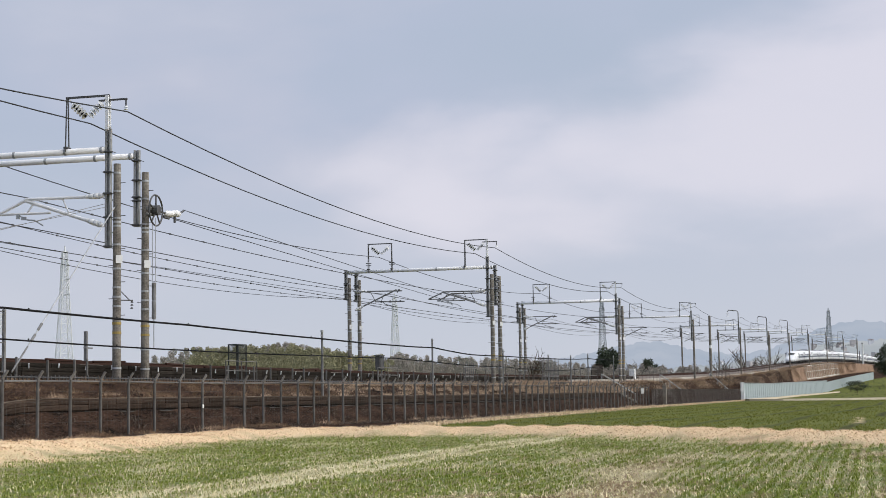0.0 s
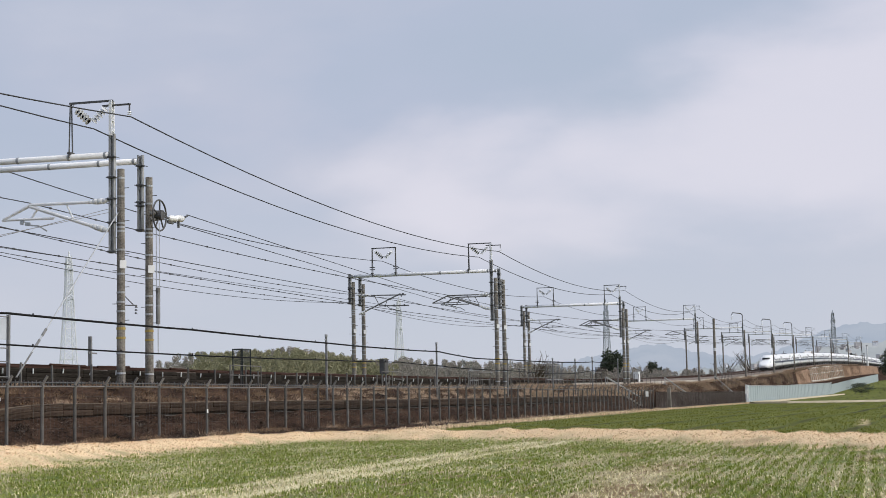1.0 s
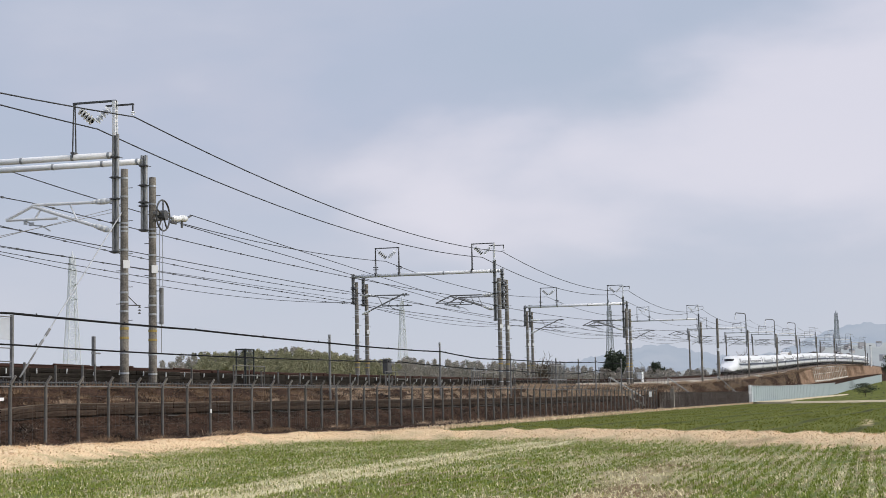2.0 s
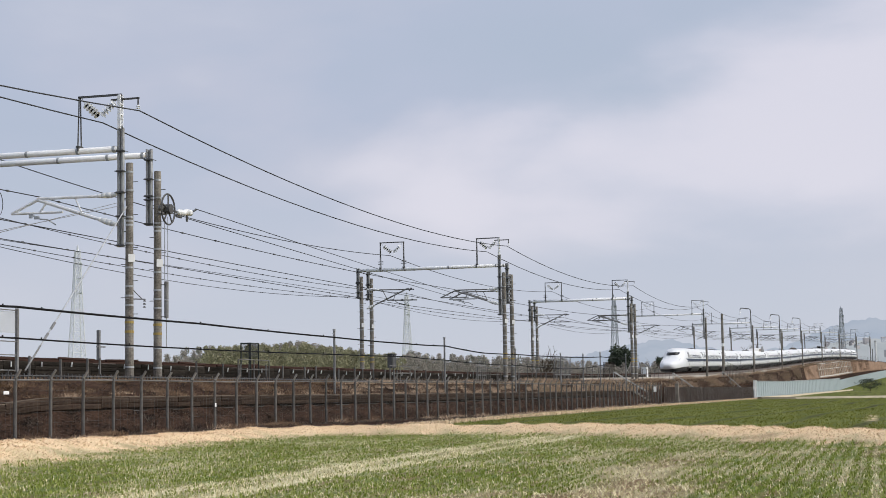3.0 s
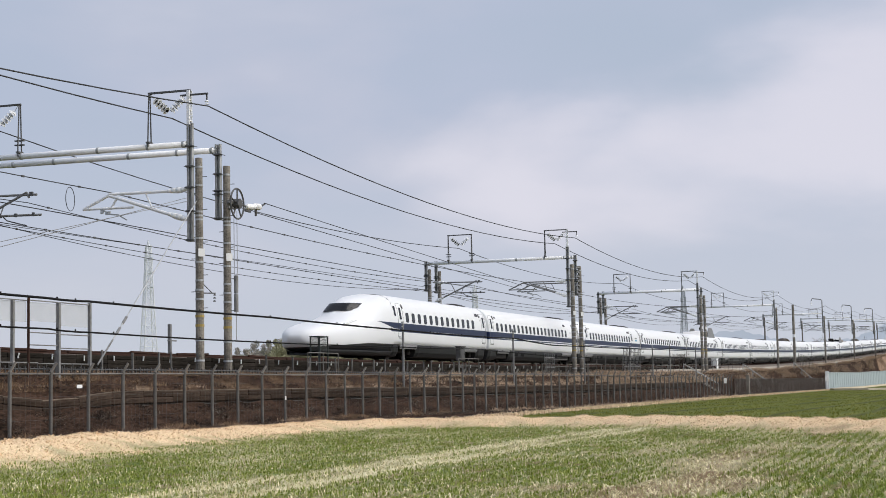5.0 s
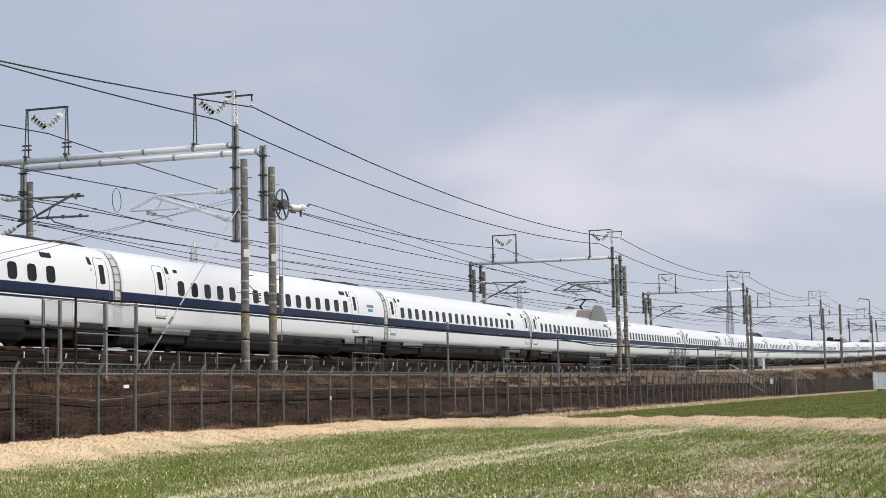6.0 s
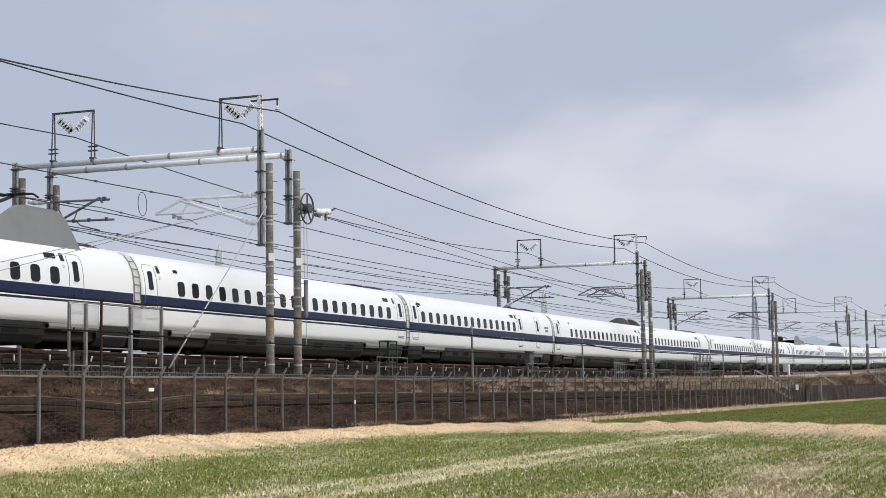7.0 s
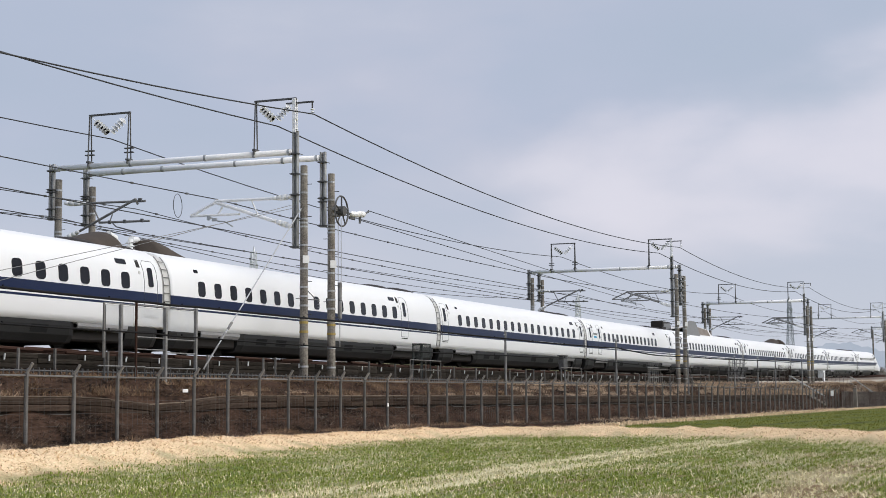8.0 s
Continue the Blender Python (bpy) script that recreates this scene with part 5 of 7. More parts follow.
def slope_boards(s0, s1):
    w = thing("retaining_boards", pose(0, 0, 0), "grey weathered boards holding the slope behind the fence", "retaining wall", kind="structure")
    long, stake = slab_mesh(1.99, 0.07, 0.17), slab_mesh(0.022, 0.022, 0.55, 0.0)
    low = slab_mesh(2.0, 0.04, 0.22, 0.0)
    cap, wire_bar = slab_mesh(1.99, 0.13, 0.045), slab_mesh(2.0, 0.015, 0.015, 0.0)
    rng = random.Random(9)
    s = s0
    while s < s1:
        c = s + 1
        z = 1.42 + max(0.0, rail(c) - 3.1) * 0.5 + dip(c) - 0.0012 * max(0, c - 60)
        slope = math.degrees(math.atan2(dip(c + 1) - dip(c - 1), 2))
        for k in (0, 1):
            part("board", long, M_BOARD, w, m=along(c, -5.08 + rng.uniform(-0.015, 0.015), z - 0.09 + 0.18 * k + rng.uniform(-0.012, 0.012)) @ pose(0, 0, 0, rng.uniform(-3, 3), -slope, 0))
        part("cap_board", cap, M_CAPBOARD, w, m=along(c, -5.04, z + 0.20) @ pose(0, 0, 0, 0, -slope, 0))
        # the dark hollow below the boards, put in as a near-black strip
        part("lower_board", low, M_GAPSHADE, w, m=along(c, -5.03, z - 0.30) @ pose(0, 0, 0, 0, -slope, 0))
        for q in range(4):
            part("stake", stake, M_DARKSTEEL, w, m=along(s + q * 0.5, -5.0, z - 0.42))
        part("grid_wire", wire_bar, M_FENCE, w, m=along(c, -5.06, z - 0.27) @ pose(0, 0, 0, 0, -slope, 0))
        s += 2.0


def low_pickets():
    """A row of little stakes just above the upper slope."""
    bm = bmesh.new()
    rng = random.Random(2)
    for k in range(620):
        s = 30 + k * 0.26
        p = at(s, -3.75, -0.88)
        box(bm, p + Vector((0, 0, 0.1)), (0.04, 0.04, 0.18 + rng.uniform(-0.05, 0.05)))
    for a in range(30, 190, 4):
        tube(bm, at(a, -3.75, -0.76), at(a + 4, -3.75, -0.76), 0.025, n=4)
    tagged(part("picket_strip", bm, M_DARKSTEEL), "row of short dark stakes along the upper slope", "stakes", kind="stuff")


# ---- cables on posts beside the fence ----
POSTS = [(72.9, 4.72), (93.0, 4.94), (112.0, 4.75), (128.3, 4.70), (138.1, 4.85), (146.5, 5.2), (160.9, 5.3)]


def cable_posts():
    for s, top in POSTS:
        b = 2.05 + (rail(s) - 3.1)
        post = thing("cable_post", pose(s, NEAR - 4.6 + lat(s), b), "slim grey steel post carrying a black cable", "post", "posts carrying cables")
        bm = bmesh.new()
        tube(bm, (0, 0, -0.5), (0, 0, top - b), 0.06, 0.055, n=10)
        part("shaft", bm, M_GREYSTEEL, post)
        bm = bmesh.new()
        tube(bm, (0, 0, top - b - 0.02), (0, 0, top - b + 0.08), 0.075, n=10)
        tube(bm, (-0.22, 0, top - b - 0.16), (0.12, 0, top - b - 0.16), 0.022, n=6)
        part("cap", bm, M_STEEL, post)


def hang(p0, p1, sag, n=18):
    p0, p1 = Vector(p0), Vector(p1)
    return [p0.lerp(p1, i / n) - Vector((0, 0, 4 * sag * (i / n) * (1 - i / n))) for i in range(n + 1)]


CABLES = [(18.0, 4.55, 3.55), (30.0, 4.46, 3.52), (40.95, 4.41, 3.50), (43.3, 4.42, 3.46), (57.0, 4.43, 3.44), (72.9, 4.38, 3.56), (85.0, 4.39, 3.68), (93.0, 4.47, 3.61), (102.0, 4.24, 3.52),
          (112.0, 4.34, 3.56), (128.3, 4.46, 3.50), (138.1, 4.60, 3.65), (146.5, 4.8, 4.0), (160.9, 4.9, 4.1)]


def low_cables():
    for col, r, name in ((1, 0.040, "upper_cable"), (2, 0.030, "lower_cable")):
        pts = []
        for a, b in zip(CABLES, CABLES[1:]):
            pts += hang((a[0], NEAR - 4.67 + lat(a[0]), a[col]), (b[0], NEAR - 4.67 + lat(b[0]), b[col]), 0.02, 9)[:-1]
        bm = bmesh.new()
        pipe(bm, pts, r, 6)
        c = tagged(part(name, bm, M_BLACK, smooth=True), "thick black cable slung between posts along the fence", "cable")
        for k, p in enumerate(pts[::4]):
            bm = bmesh.new()
            tube(bm, p + Vector((0, 0, -0.01)), p + Vector((0, 0, 0.075)), 0.025, n=6)
            part("hanger", bm, M_BLACK, c)


# ---- overhead wires ----
MASTS = [s for s, m in FRAMES if m]


def wire(name, off, dz, sag, r, label, marks=0.0, zig=0.0, s0=-66.0, first_drop=0.0):
    pts, stations = [], [s0] + MASTS
    bm = bmesh.new()
    for k, (a, b) in enumerate(zip(stations, stations[1:])):
        za, zb = zig * (-1) ** k, zig * (-1) ** (k + 1)
        seg = hang(at(a, off + za, dz + lift(a) - (first_drop if a < 0 else 0)), at(b, off + zb, dz + lift(b) - (first_drop if b < 0 else 0)), sag * ((b - a) / 60) ** 2, 16)
        pts += seg[:-1] if k < len(stations) - 2 else seg
    pipe(bm, pts, r, 5)
    w = tagged(part(name, bm, M_WIRE, smooth=True), label, "overhead wire", "overhead wires")
    if marks:
        for k in range(len(pts) - 1):
            if not 20 < pts[k].x < 240:
                continue
            bm = bmesh.new()
            p = pts[k].lerp(pts[k + 1], 0.4)
            box(bm, p, (0.14, 0.05, 0.07))
            part("clamp", bm, M_DARKSTEEL, w)
    return w


def all_wires():
    wire("feeder_wire", -3.73, 9.22, 0.97, 0.026, "thick dark feeder wire slung along the outer arms", first_drop=2.0)
    wire("feeder_wire", -2.2, 8.86, 0.95, 0.026, "thick dark feeder wire hung below insulator strings", first_drop=-0.8)
    wire("feeder_wire", 5.3, 8.87, 0.85, 0.024, "thick dark feeder wire hung below insulator strings", first_drop=-0.6)
    wire("messenger_wire", 0.45, 6.17, 0.28, 0.020, "dark messenger wire above the near track", 1)
    wire("contact_wire", 0.0, 4.97, 0.06, 0.019, "dark contact wire above the near track", 0, 0.15)
    wire("messenger_wire", 4.1, 5.98, 0.52, 0.017, "dark messenger wire above the far track", 1)
    wire("contact_wire", 4.1, 5.06, 0.02, 0.019, "dark contact wire above the far track", 1, 0.15)
    wire("protection_wire", 8.0, 5.72, 0.36, 0.017, "dark wire along the far poles", 1)
    wire("return_wire", 7.9, 5.85, 0.88, 0.017, "thin dark return wire along the far poles")
    for a, b, r in (((58.9, -3.6, 6.1), (113.8, 0.4, 5.86), 0.018), ((58.2, -3.6, 5.62), (113.8, 0.3, 5.52), 0.018),
                    ((53.4, -2.9, 5.75), (20.0, -1.2, -2.2), 0.011), ((53.4, -2.9, 5.62), (20.0, -1.1, -1.5), 0.011), ((56.2, 7.5, 5.6), (113.8, 4.3, 5.4), 0.014)):
        bm = bmesh.new()
        pipe(bm, hang(at(*a), at(*b), 0.02), r, 5)
        tagged(part("anchor_wire", bm, M_WIRE if r > 0.012 else M_GREYSTEEL, smooth=True), "dark anchor wire running from a pole out over the track", "overhead wire", "overhead wires")
    for a, b in (((53.7, -3.2, 5.7), (44.55, -4.25, -0.62)),):
        bm = bmesh.new()
        tube(bm, at(*a), at(*b), 0.024, n=6)
        g = tagged(part("guy_wire", bm, M_STEEL), "pale slanting guy wire with a turnbuckle", "guy wire")
        u, v = at(*b), at(*a)
        for k in (0.0, 0.16, 0.22):
            bm = bmesh.new()
            tube(bm, u.lerp(v, k), u.lerp(v, k + (0.13 if k == 0 else 0.035)), 0.03 if k == 0 else 0.045, n=7)
            part("anchor_rod" if k == 0 else "turnbuckle", bm, M_GREYSTEEL, g)


# ---- tensioning gear ----
def tension_gear():
    p = at(56.1, -3.6)
    t = thing("tension_balancer", pose(*p), "spoked balancer wheel with weights hung on a concrete pole", "tension balancer")
    bm = bmesh.new()
    ring(bm, (0.25, 0, 5.80), 0.60, 0.035, (0, 1, 0.0), 26, 6)
    wheel = part("wheel", bm, M_DARKSTEEL, t, "dark spoked wheel")
    for k in range(5):
        bm = bmesh.new()
        a = 2 * math.pi * k / 5 + 0.3
        tube(bm, (0.25, 0, 5.80), (0.25 + 0.58 * math.cos(a), 0, 5.80 + 0.58 * math.sin(a)), 0.035, n=6)
        part("spoke", bm, M_DARKSTEEL, wheel)
    bm = bmesh.new()
    tube(bm, (0.25, -0.14, 5.80), (0.25, 0.2, 5.80), 0.20, n=14)
    part("hub", bm, M_DARKSTEEL, wheel)
    bm = bmesh.new()
    box(bm, (-0.05, 0.12, 5.85), (0.55, 0.08, 0.14), 0.02)
    box(bm, (-0.05, 0.12, 5.62), (0.55, 0.08, 0.1), 0.02)
    part("wheel_bracket", bm, M_GREYSTEEL, t)
    bm = bmesh.new()
    insulator_string(bm, (1.1, 0.02, 5.78), (1.9, 0.06, 5.84), 3, 0.13)
    part("strain_insulator", bm, M_PORC, t, "white porcelain strain insulator")
    bm = bmesh.new()
    for a, b, r0, r1 in ((1.85, 2.0, 0.07, 0.13), (2.0, 2.4, 0.13, 0.135), (2.4, 2.6, 0.135, 0.06)):
        tube(bm, (a, 0.05, 5.80 + a * 0.04), (b, 0.05, 5.80 + b * 0.04), r0, r1, n=12)
    part("tensioner", bm, M_WHITE, t, "white rounded tensioner housing", smooth=True)
    bm = bmesh.new()
    tube(bm, (0.3, 0.02, 5.85), (1.1, 0.04, 5.78), 0.045, n=6)
    tube(bm, (2.75, 0.1, 5.98), (3.3, 0.2, 6.12), 0.04, n=6)
    tube(bm, (2.1, 0.05, 5.80), (2.1, 0.05, 5.50), 0.06, 0.05, n=8)
    box(bm, (1.35, 0.06, 5.64), (0.5, 0.08, 0.12), 0.02)
    part("yoke", bm, M_DARKSTEEL, t)
    for y in (-0.03, 0.1):
        bm = bmesh.new()
        tube(bm, (0.15, y, 5.5), (0.15, y, 3.0), 0.014, n=5)
        part("weight_rope", bm, M_STEEL, t)
    for a, b in ((1.55, 2.25), (2.27, 2.97)):
        bm = bmesh.new()
        tube(bm, (0.15, 0.03, a), (0.15, 0.03, b), 0.085, n=12)
        part("weight", bm, M_GREYSTEEL, t, "slim grey cylinder weight")
    bm = bmesh.new()
    tube(bm, (0.15, 0.03, 0.4), (0.15, 0.03, 1.55), 0.018, n=5)
    part("guide_rod", bm, M_STEEL, t)
    # small arm low on the first pole
    q = thing("pole_arm", pose(*at(53.7, -3.2)), "small strutted side arm with an insulator on a pole", "bracket")
    bm = bmesh.new()
    tube(bm, (-0.35, -0.1, 2.15), (0.95, -0.25, 2.2), 0.025, n=6)
    tube(bm, (0.15, -0.1, 2.55), (0.8, -0.2, 2.2), 0.018, n=6)
    part("strut", bm, M_DARKSTEEL, q)
    bm = bmesh.new()
    insulator_string(bm, (0.9, -0.25, 2.2), (0.88, -0.25, 1.85), 3, 0.06)
    part("insulator", bm, M_DARKSTEEL, q)
    # loop of jumper wire hanging over the near track
    bm = bmesh.new()
    ring(bm, at(50.7, 0.45, 5.60), 0.44, 0.014, (-0.17, 0.98, 0), 22, 4)
    tagged(part("jumper_wire", bm, M_WIRE), "thin looped jumper wire between two overhead wires", "overhead wire")


# ---- enclosures, cabinets, stairs on the embankment ----
def mesh_panel(bm, a, b, z0, z1, step=0.12, r=0.006):
    a, b = Vector(a), Vector(b)
    n = int((b - a).length / step)
    for i in range(n + 1):
        p = a.lerp(b, i / n)
        tube(bm, (p.x, p.y, z0), (p.x, p.y, z1), r, n=3, caps=False)
    m = int((z1 - z0) / step)
    for j in range(m + 1):
        z = z0 + (z1 - z0) * j / m
        tube(bm, (a.x, a.y, z), (b.x, b.y, z), r, n=3, caps=False)


def cage():
    y = NEAR - 4.0
    c = thing("mesh_enclosure", pose(0, 0, 0), "open steel frame enclosure with pale translucent panels on the slope", "enclosure")
    for s, z0, z1, m, w in ((39.26, 2.75, 4.36, M_FENCE, 0.035), (40.15, 2.45, 4.34, M_GREYSTEEL, 0.06), (40.94, 1.62, 4.45, M_RUST, 0.04), (42.64, 1.9, 4.37, M_GREYSTEEL, 0.07), (44.49, 2.45, 4.45, M_GREYSTEEL, 0.06), (39.32, 1.9, 4.3, M_DARKSTEEL, 0.03)):
        bm = bmesh.new()
        box(bm, (s, y - (0.03 if m is M_RUST else 0), (z0 + z1) / 2), (w * 1.6, w * 1.6, z1 - z0), 0.008)
        part("post", bm, m, c, "rusty steel post" if m is M_RUST else "")
    for z, a, b in ((4.36, 39.26, 40.94), (4.38, 40.94, 44.49), (3.42, 40.94, 42.64), (3.40, 42.64, 44.49), (3.05, 40.94, 42.64), (2.98, 42.64, 44.49), (2.52, 39.0, 41.5), (2.50, 41.5, 44.6)):
        bm = bmesh.new()
        tube(bm, (a, y, z), (b, y, z), 0.020, n=6)
        part("cross_bar", bm, M_GREYSTEEL, c)
    for a, b, z0, z1 in ((39.34, 40.08, 3.72, 4.33), (40.22, 40.90, 3.72, 4.33), (42.72, 44.42, 3.66, 4.34), (41.0, 42.56, 3.76, 4.33)):
        bm = bmesh.new()
        box(bm, ((a + b) / 2, y + 0.03, (z0 + z1) / 2), (b - a, 0.012, z1 - z0))
        part("panel", bm, M_CLEAR, c, "pale translucent plastic panel")
    for k in range(11):
        bm = bmesh.new()
        tube(bm, (39.4 + k * 0.5, y - 0.05, 1.5), (39.4 + k * 0.5, y - 0.05, 2.5), 0.014, n=5)
        part("grille_bar", bm, M_DARKSTEEL, c)
    # solid black block in place of the shaded recess behind the grille
    bm = bmesh.new()
    box(bm, (41.8, NEAR - 3.80, 1.76), (4.2, 0.2, 0.9), 0.03)
    part("recess_shade", bm, M_BLACK, c, "black block standing for the shade behind the grille")


def cabinet(s, off, z, size, material, name, label, legs=0.0):
    c = thing(name, along(s, off, z), label, "cabinet")
    bm = bmesh.new()
    box(bm, (0, 0, legs + size[2] / 2), size, 0.02)
    part("housing", bm, material, c)
    bm = bmesh.new()
    box(bm, (0, 0, legs + size[2] + 0.03), (size[0] + 0.1, size[1] + 0.1, 0.05), 0.01)
    part("roof", bm, material, c)
    bm = bmesh.new()
    box(bm, (0.0, -size[1] / 2 - 0.012, legs + size[2] / 2), (size[0] * 0.86, 0.02, size[2] * 0.86), 0.006)
    d = part("door", bm, material, c)
    bm = bmesh.new()
    box(bm, (size[0] * 0.3, -size[1] / 2 - 0.035, legs + size[2] / 2), (0.04, 0.03, 0.16), 0.006)
    part("handle", bm, M_DARKSTEEL, d)
    for dx in (-0.4, 0.4):
        bm = bmesh.new()
        box(bm, (dx * size[0], 0, (legs - 0.5) / 2), (0.07, 0.07, legs + 0.5))
        part("leg", bm, M_GREYSTEEL, c)


def mesh_box(s, off, z, size, legs):
    """A see-through guard box of dark fine mesh on legs."""
    c = thing("mesh_guard_box", along(s, off, z), "see-through dark green mesh guard box on legs", "guard box")
    l, w, h = size
    for x in (-l / 2, l / 2):
        for y in (-w / 2, w / 2):
            bm = bmesh.new()
            box(bm, (x, y, (legs + h - 0.4) / 2), (0.05, 0.05, legs + h + 0.4))
            part("leg", bm, M_CABGREEN, c)
    for y in (-w / 2, w / 2):
        bm = bmesh.new()
        mesh_panel(bm, (-l / 2, y, 0), (l / 2, y, 0), legs, legs + h, 0.06, 0.006)
        part("mesh_panel", bm, M_CABGREEN, c)
    bm = bmesh.new()
    box(bm, (0, 0, legs + h), (l + 0.06, w + 0.06, 0.05))
    part("lid", bm, M_CABGREEN, c)


def handrail(s0, s1, off, z, h, n):
    r = thing("handrail", pose(0, 0, 0), "thin grey tube handrail beside the track", "handrail", "handrails by the track")
    for k in range(n + 1):
        s = s0 + (s1 - s0) * k / n
        bm = bmesh.new()
        tube(bm, (s, NEAR + off + lat(s), z(s) - 0.3), (s, NEAR + off + lat(s), z(s) + h), 0.026, n=6)
        part("post", bm, M_FENCE, r)
    for q in ((1.0, 0.55) if h > 0.9 else (1.0,)):
        bm = bmesh.new()
        pipe(bm, [(s, NEAR + off + lat(s), z(s) + h * q) for s in (s0, (s0 + s1) / 2, s1)], 0.022, 6)
        part("rail", bm, M_FENCE, r)


def paling_cage(s0, s1, off, h, label, material):
    c = thing("paling_enclosure", pose(0, 0, 0), label, "enclosure")
    n = int((s1 - s0) / 0.55)
    me = slab_mesh(0.05, 0.04, h + 0.7, 0.0)
    for k in range(n + 1):
        s = s0 + (s1 - s0) * k / n
        part("paling", me, material, c, m=along(s, off, rail(s) - 0.6 + h / 2))
    for q in (0.2, 0.92):
        bm = bmesh.new()
        tube(bm, at(s0, off, -0.5 + h * q), at(s1, off, -0.5 + h * q), 0.04, n=6)
        part("cross_bar", bm, material, c)


def slope_stairs(s, z0, z1, off0, off1, run):
    st = thing("slope_stairs", pose(0, 0, 0), "concrete steps with pale steel handrails up the embankment", "stairs")
    n = 10
    me = slab_mesh(0.9, 0.5, 0.19)
    for k in range(n):
        u = k / (n - 1)
        part("step", me, M_CONC, st, m=pose(s - run * u, NEAR + off0 + (off1 - off0) * u + lat(s), z0 + (z1 - z0) * u))
    for d in (-0.5, 0.5):
        bm = bmesh.new()
        a = Vector((s + d, NEAR + off0 + lat(s), z0 + 0.9))
        b = Vector((s - run + d, NEAR + off1 + lat(s), z1 + 0.9))
        tube(bm, a, b, 0.035, n=6)
        for u in (0, 0.33, 0.66, 1.0):
            p = a.lerp(b, u)
            tube(bm, p, p - Vector((0, 0, 1.1)), 0.028, n=6)
        part("handrail", bm, M_STEEL, st)


# ---- brown panel fence and sheet wall further along ----
def panel_fence():
    f = thing("panel_fence", pose(0, 0, 0), "dark brown steel panel fence with pale posts along the field", "fence")
    slat, post = slab_mesh(0.70, 0.05, 1.85, 0.008), slab_mesh(0.05, 0.024, 1.9, 0.0)
    s, k = 177.2, 0
    while s < 277:
        part("panel", slat, M_BROWN, f, m=along(s, -6.0, toe(s) + 0.98))
        part("post", post, M_ARM, f, m=along(s + 0.42, -6.04, toe(s) + 1.0))
        s += 0.84
        k += 1
    big = slab_mesh(0.5, 0.4, 2.5)
    for s in (186.5,):
        part("gate_post", big, M_CONC, f, "pale concrete gate post", m=along(s, -6.2, 1.15))
    for s, z in ((168.5, 1.75), (277.0, 1.85)):
        part("notice_plate", slab_mesh(0.55 if s > 200 else 0.32, 0.03, 0.55, 0.0), M_WHITE, f, "plain white notice plate", m=along(s, -6.35, z) @ pose(0, 0, 0, 0, 0, -60))


def sheet_wall():
    w = thing("sheet_metal_wall", pose(0, 0, 0), "blue-grey ribbed sheet metal wall below the embankment", "wall", kind="structure")
    me, strip = slab_mesh(3.98, 0.06, 1.0, 0.0), slab_mesh(0.05, 0.03, 1.0, 0.0)
    s = 281.0
    while s < 690:
        h = 3.15 + 0.55 * min(1, (s - 281) / 210) if s < 497 else 3.2
        z0 = toe(s) - 0.2
        off = -6.0 if s < 497 else -6.0 - (s - 497) * 0.004
        part("sheet_panel", me, M_SHEET, w, m=along(s, off, z0 + h / 2) @ Matrix.Diagonal((1, 1, h, 1)))
        if s < 497:
            part("joint_strip", strip, M_SHEET, w, m=along(s + 2, off - 0.045, z0 + h / 2) @ Matrix.Diagonal((1, 1, h, 1)))
        s += 4.0
    bm = bmesh.new()
    pipe(bm, [(s, NEAR - 6.05 + lat(s), toe(s) - 0.2 + 3.15 + 0.55 * min(1, (s - 281) / 210)) for s in levels(280, 497, 20)], 0.06, 5)
    part("top_rail", bm, M_STEEL, w)
    for s in (279.0, 281.5):
        bm = bmesh.new()
        box(bm, (s, NEAR - 6.1 + lat(s), 1.5), (0.35, 0.35, 3.3), 0.02)
        part("end_post", bm, M_BEAM, w, "pale end post")


# ---- fields' straw and young wheat ----
def blades(name, material, label, n, height, width, keep, seed, region=None, lay=0.5, x_pow=1.0, flat=0.0):
    """Thousands of single bent blades, each a narrow three-sided strip."""
    rng = np.random.RandomState(seed)
    x0, x1, y0, y1 = region
    x = x0 + (x1 - x0) * rng.rand(n) ** x_pow
    y = rng.uniform(y0, y1, n)
    ok = rng.rand(n) < keep(x, y)
    x, y = x[ok], y[ok]
    n = len(x)
    z = ground_z(x, y)
    h = height * rng.uniform(0.5, 1.25, n)
    a = rng.uniform(0, 2 * math.pi, n)
    lean = flat + (lay - flat) * rng.rand(n) ** 0.8
    w = width * rng.uniform(0.6, 1.4, n)
    f = rng.uniform(0, math.pi, n)
    dx, dy = np.cos(a) * lean * h, np.sin(a) * lean * h
    wx, wy = np.cos(f) * w / 2, np.sin(f) * w / 2
    up = h * np.sqrt(np.clip(1 - np.clip(lean, 0, 0.98) ** 2, 0.04, 1))
    v = np.empty((n, 5, 3))
    v[:, 0] = np.stack([x - wx, y - wy, z - 0.01], -1)
    v[:, 1] = np.stack([x + wx, y + wy, z - 0.01], -1)
    v[:, 2] = np.stack([x + wx + dx * 0.4, y + wy + dy * 0.4, z + up * 0.6], -1)
    v[:, 3] = np.stack([x - wx + dx * 0.4, y - wy + dy * 0.4, z + up * 0.6], -1)
    v[:, 4] = np.stack([x + dx, y + dy, z + up * (1 - 0.35 * lean)], -1)
    b = np.arange(n)[:, None] * 5
    faces = np.concatenate([b + [0, 1, 2, 3]]).tolist()
    tri = (b + [3, 2, 4]).tolist()
    me = flat_mesh(name, v.reshape(-1, 3).tolist(), faces + tri)
    me.materials.append(material)
    return tagged(new(name, me), label, "grass", kind="stuff")


def in_row(y, pitch=0.55, sharp=2.0):
    return (0.5 + 0.5 * np.cos(2 * math.pi * y / pitch)) ** sharp


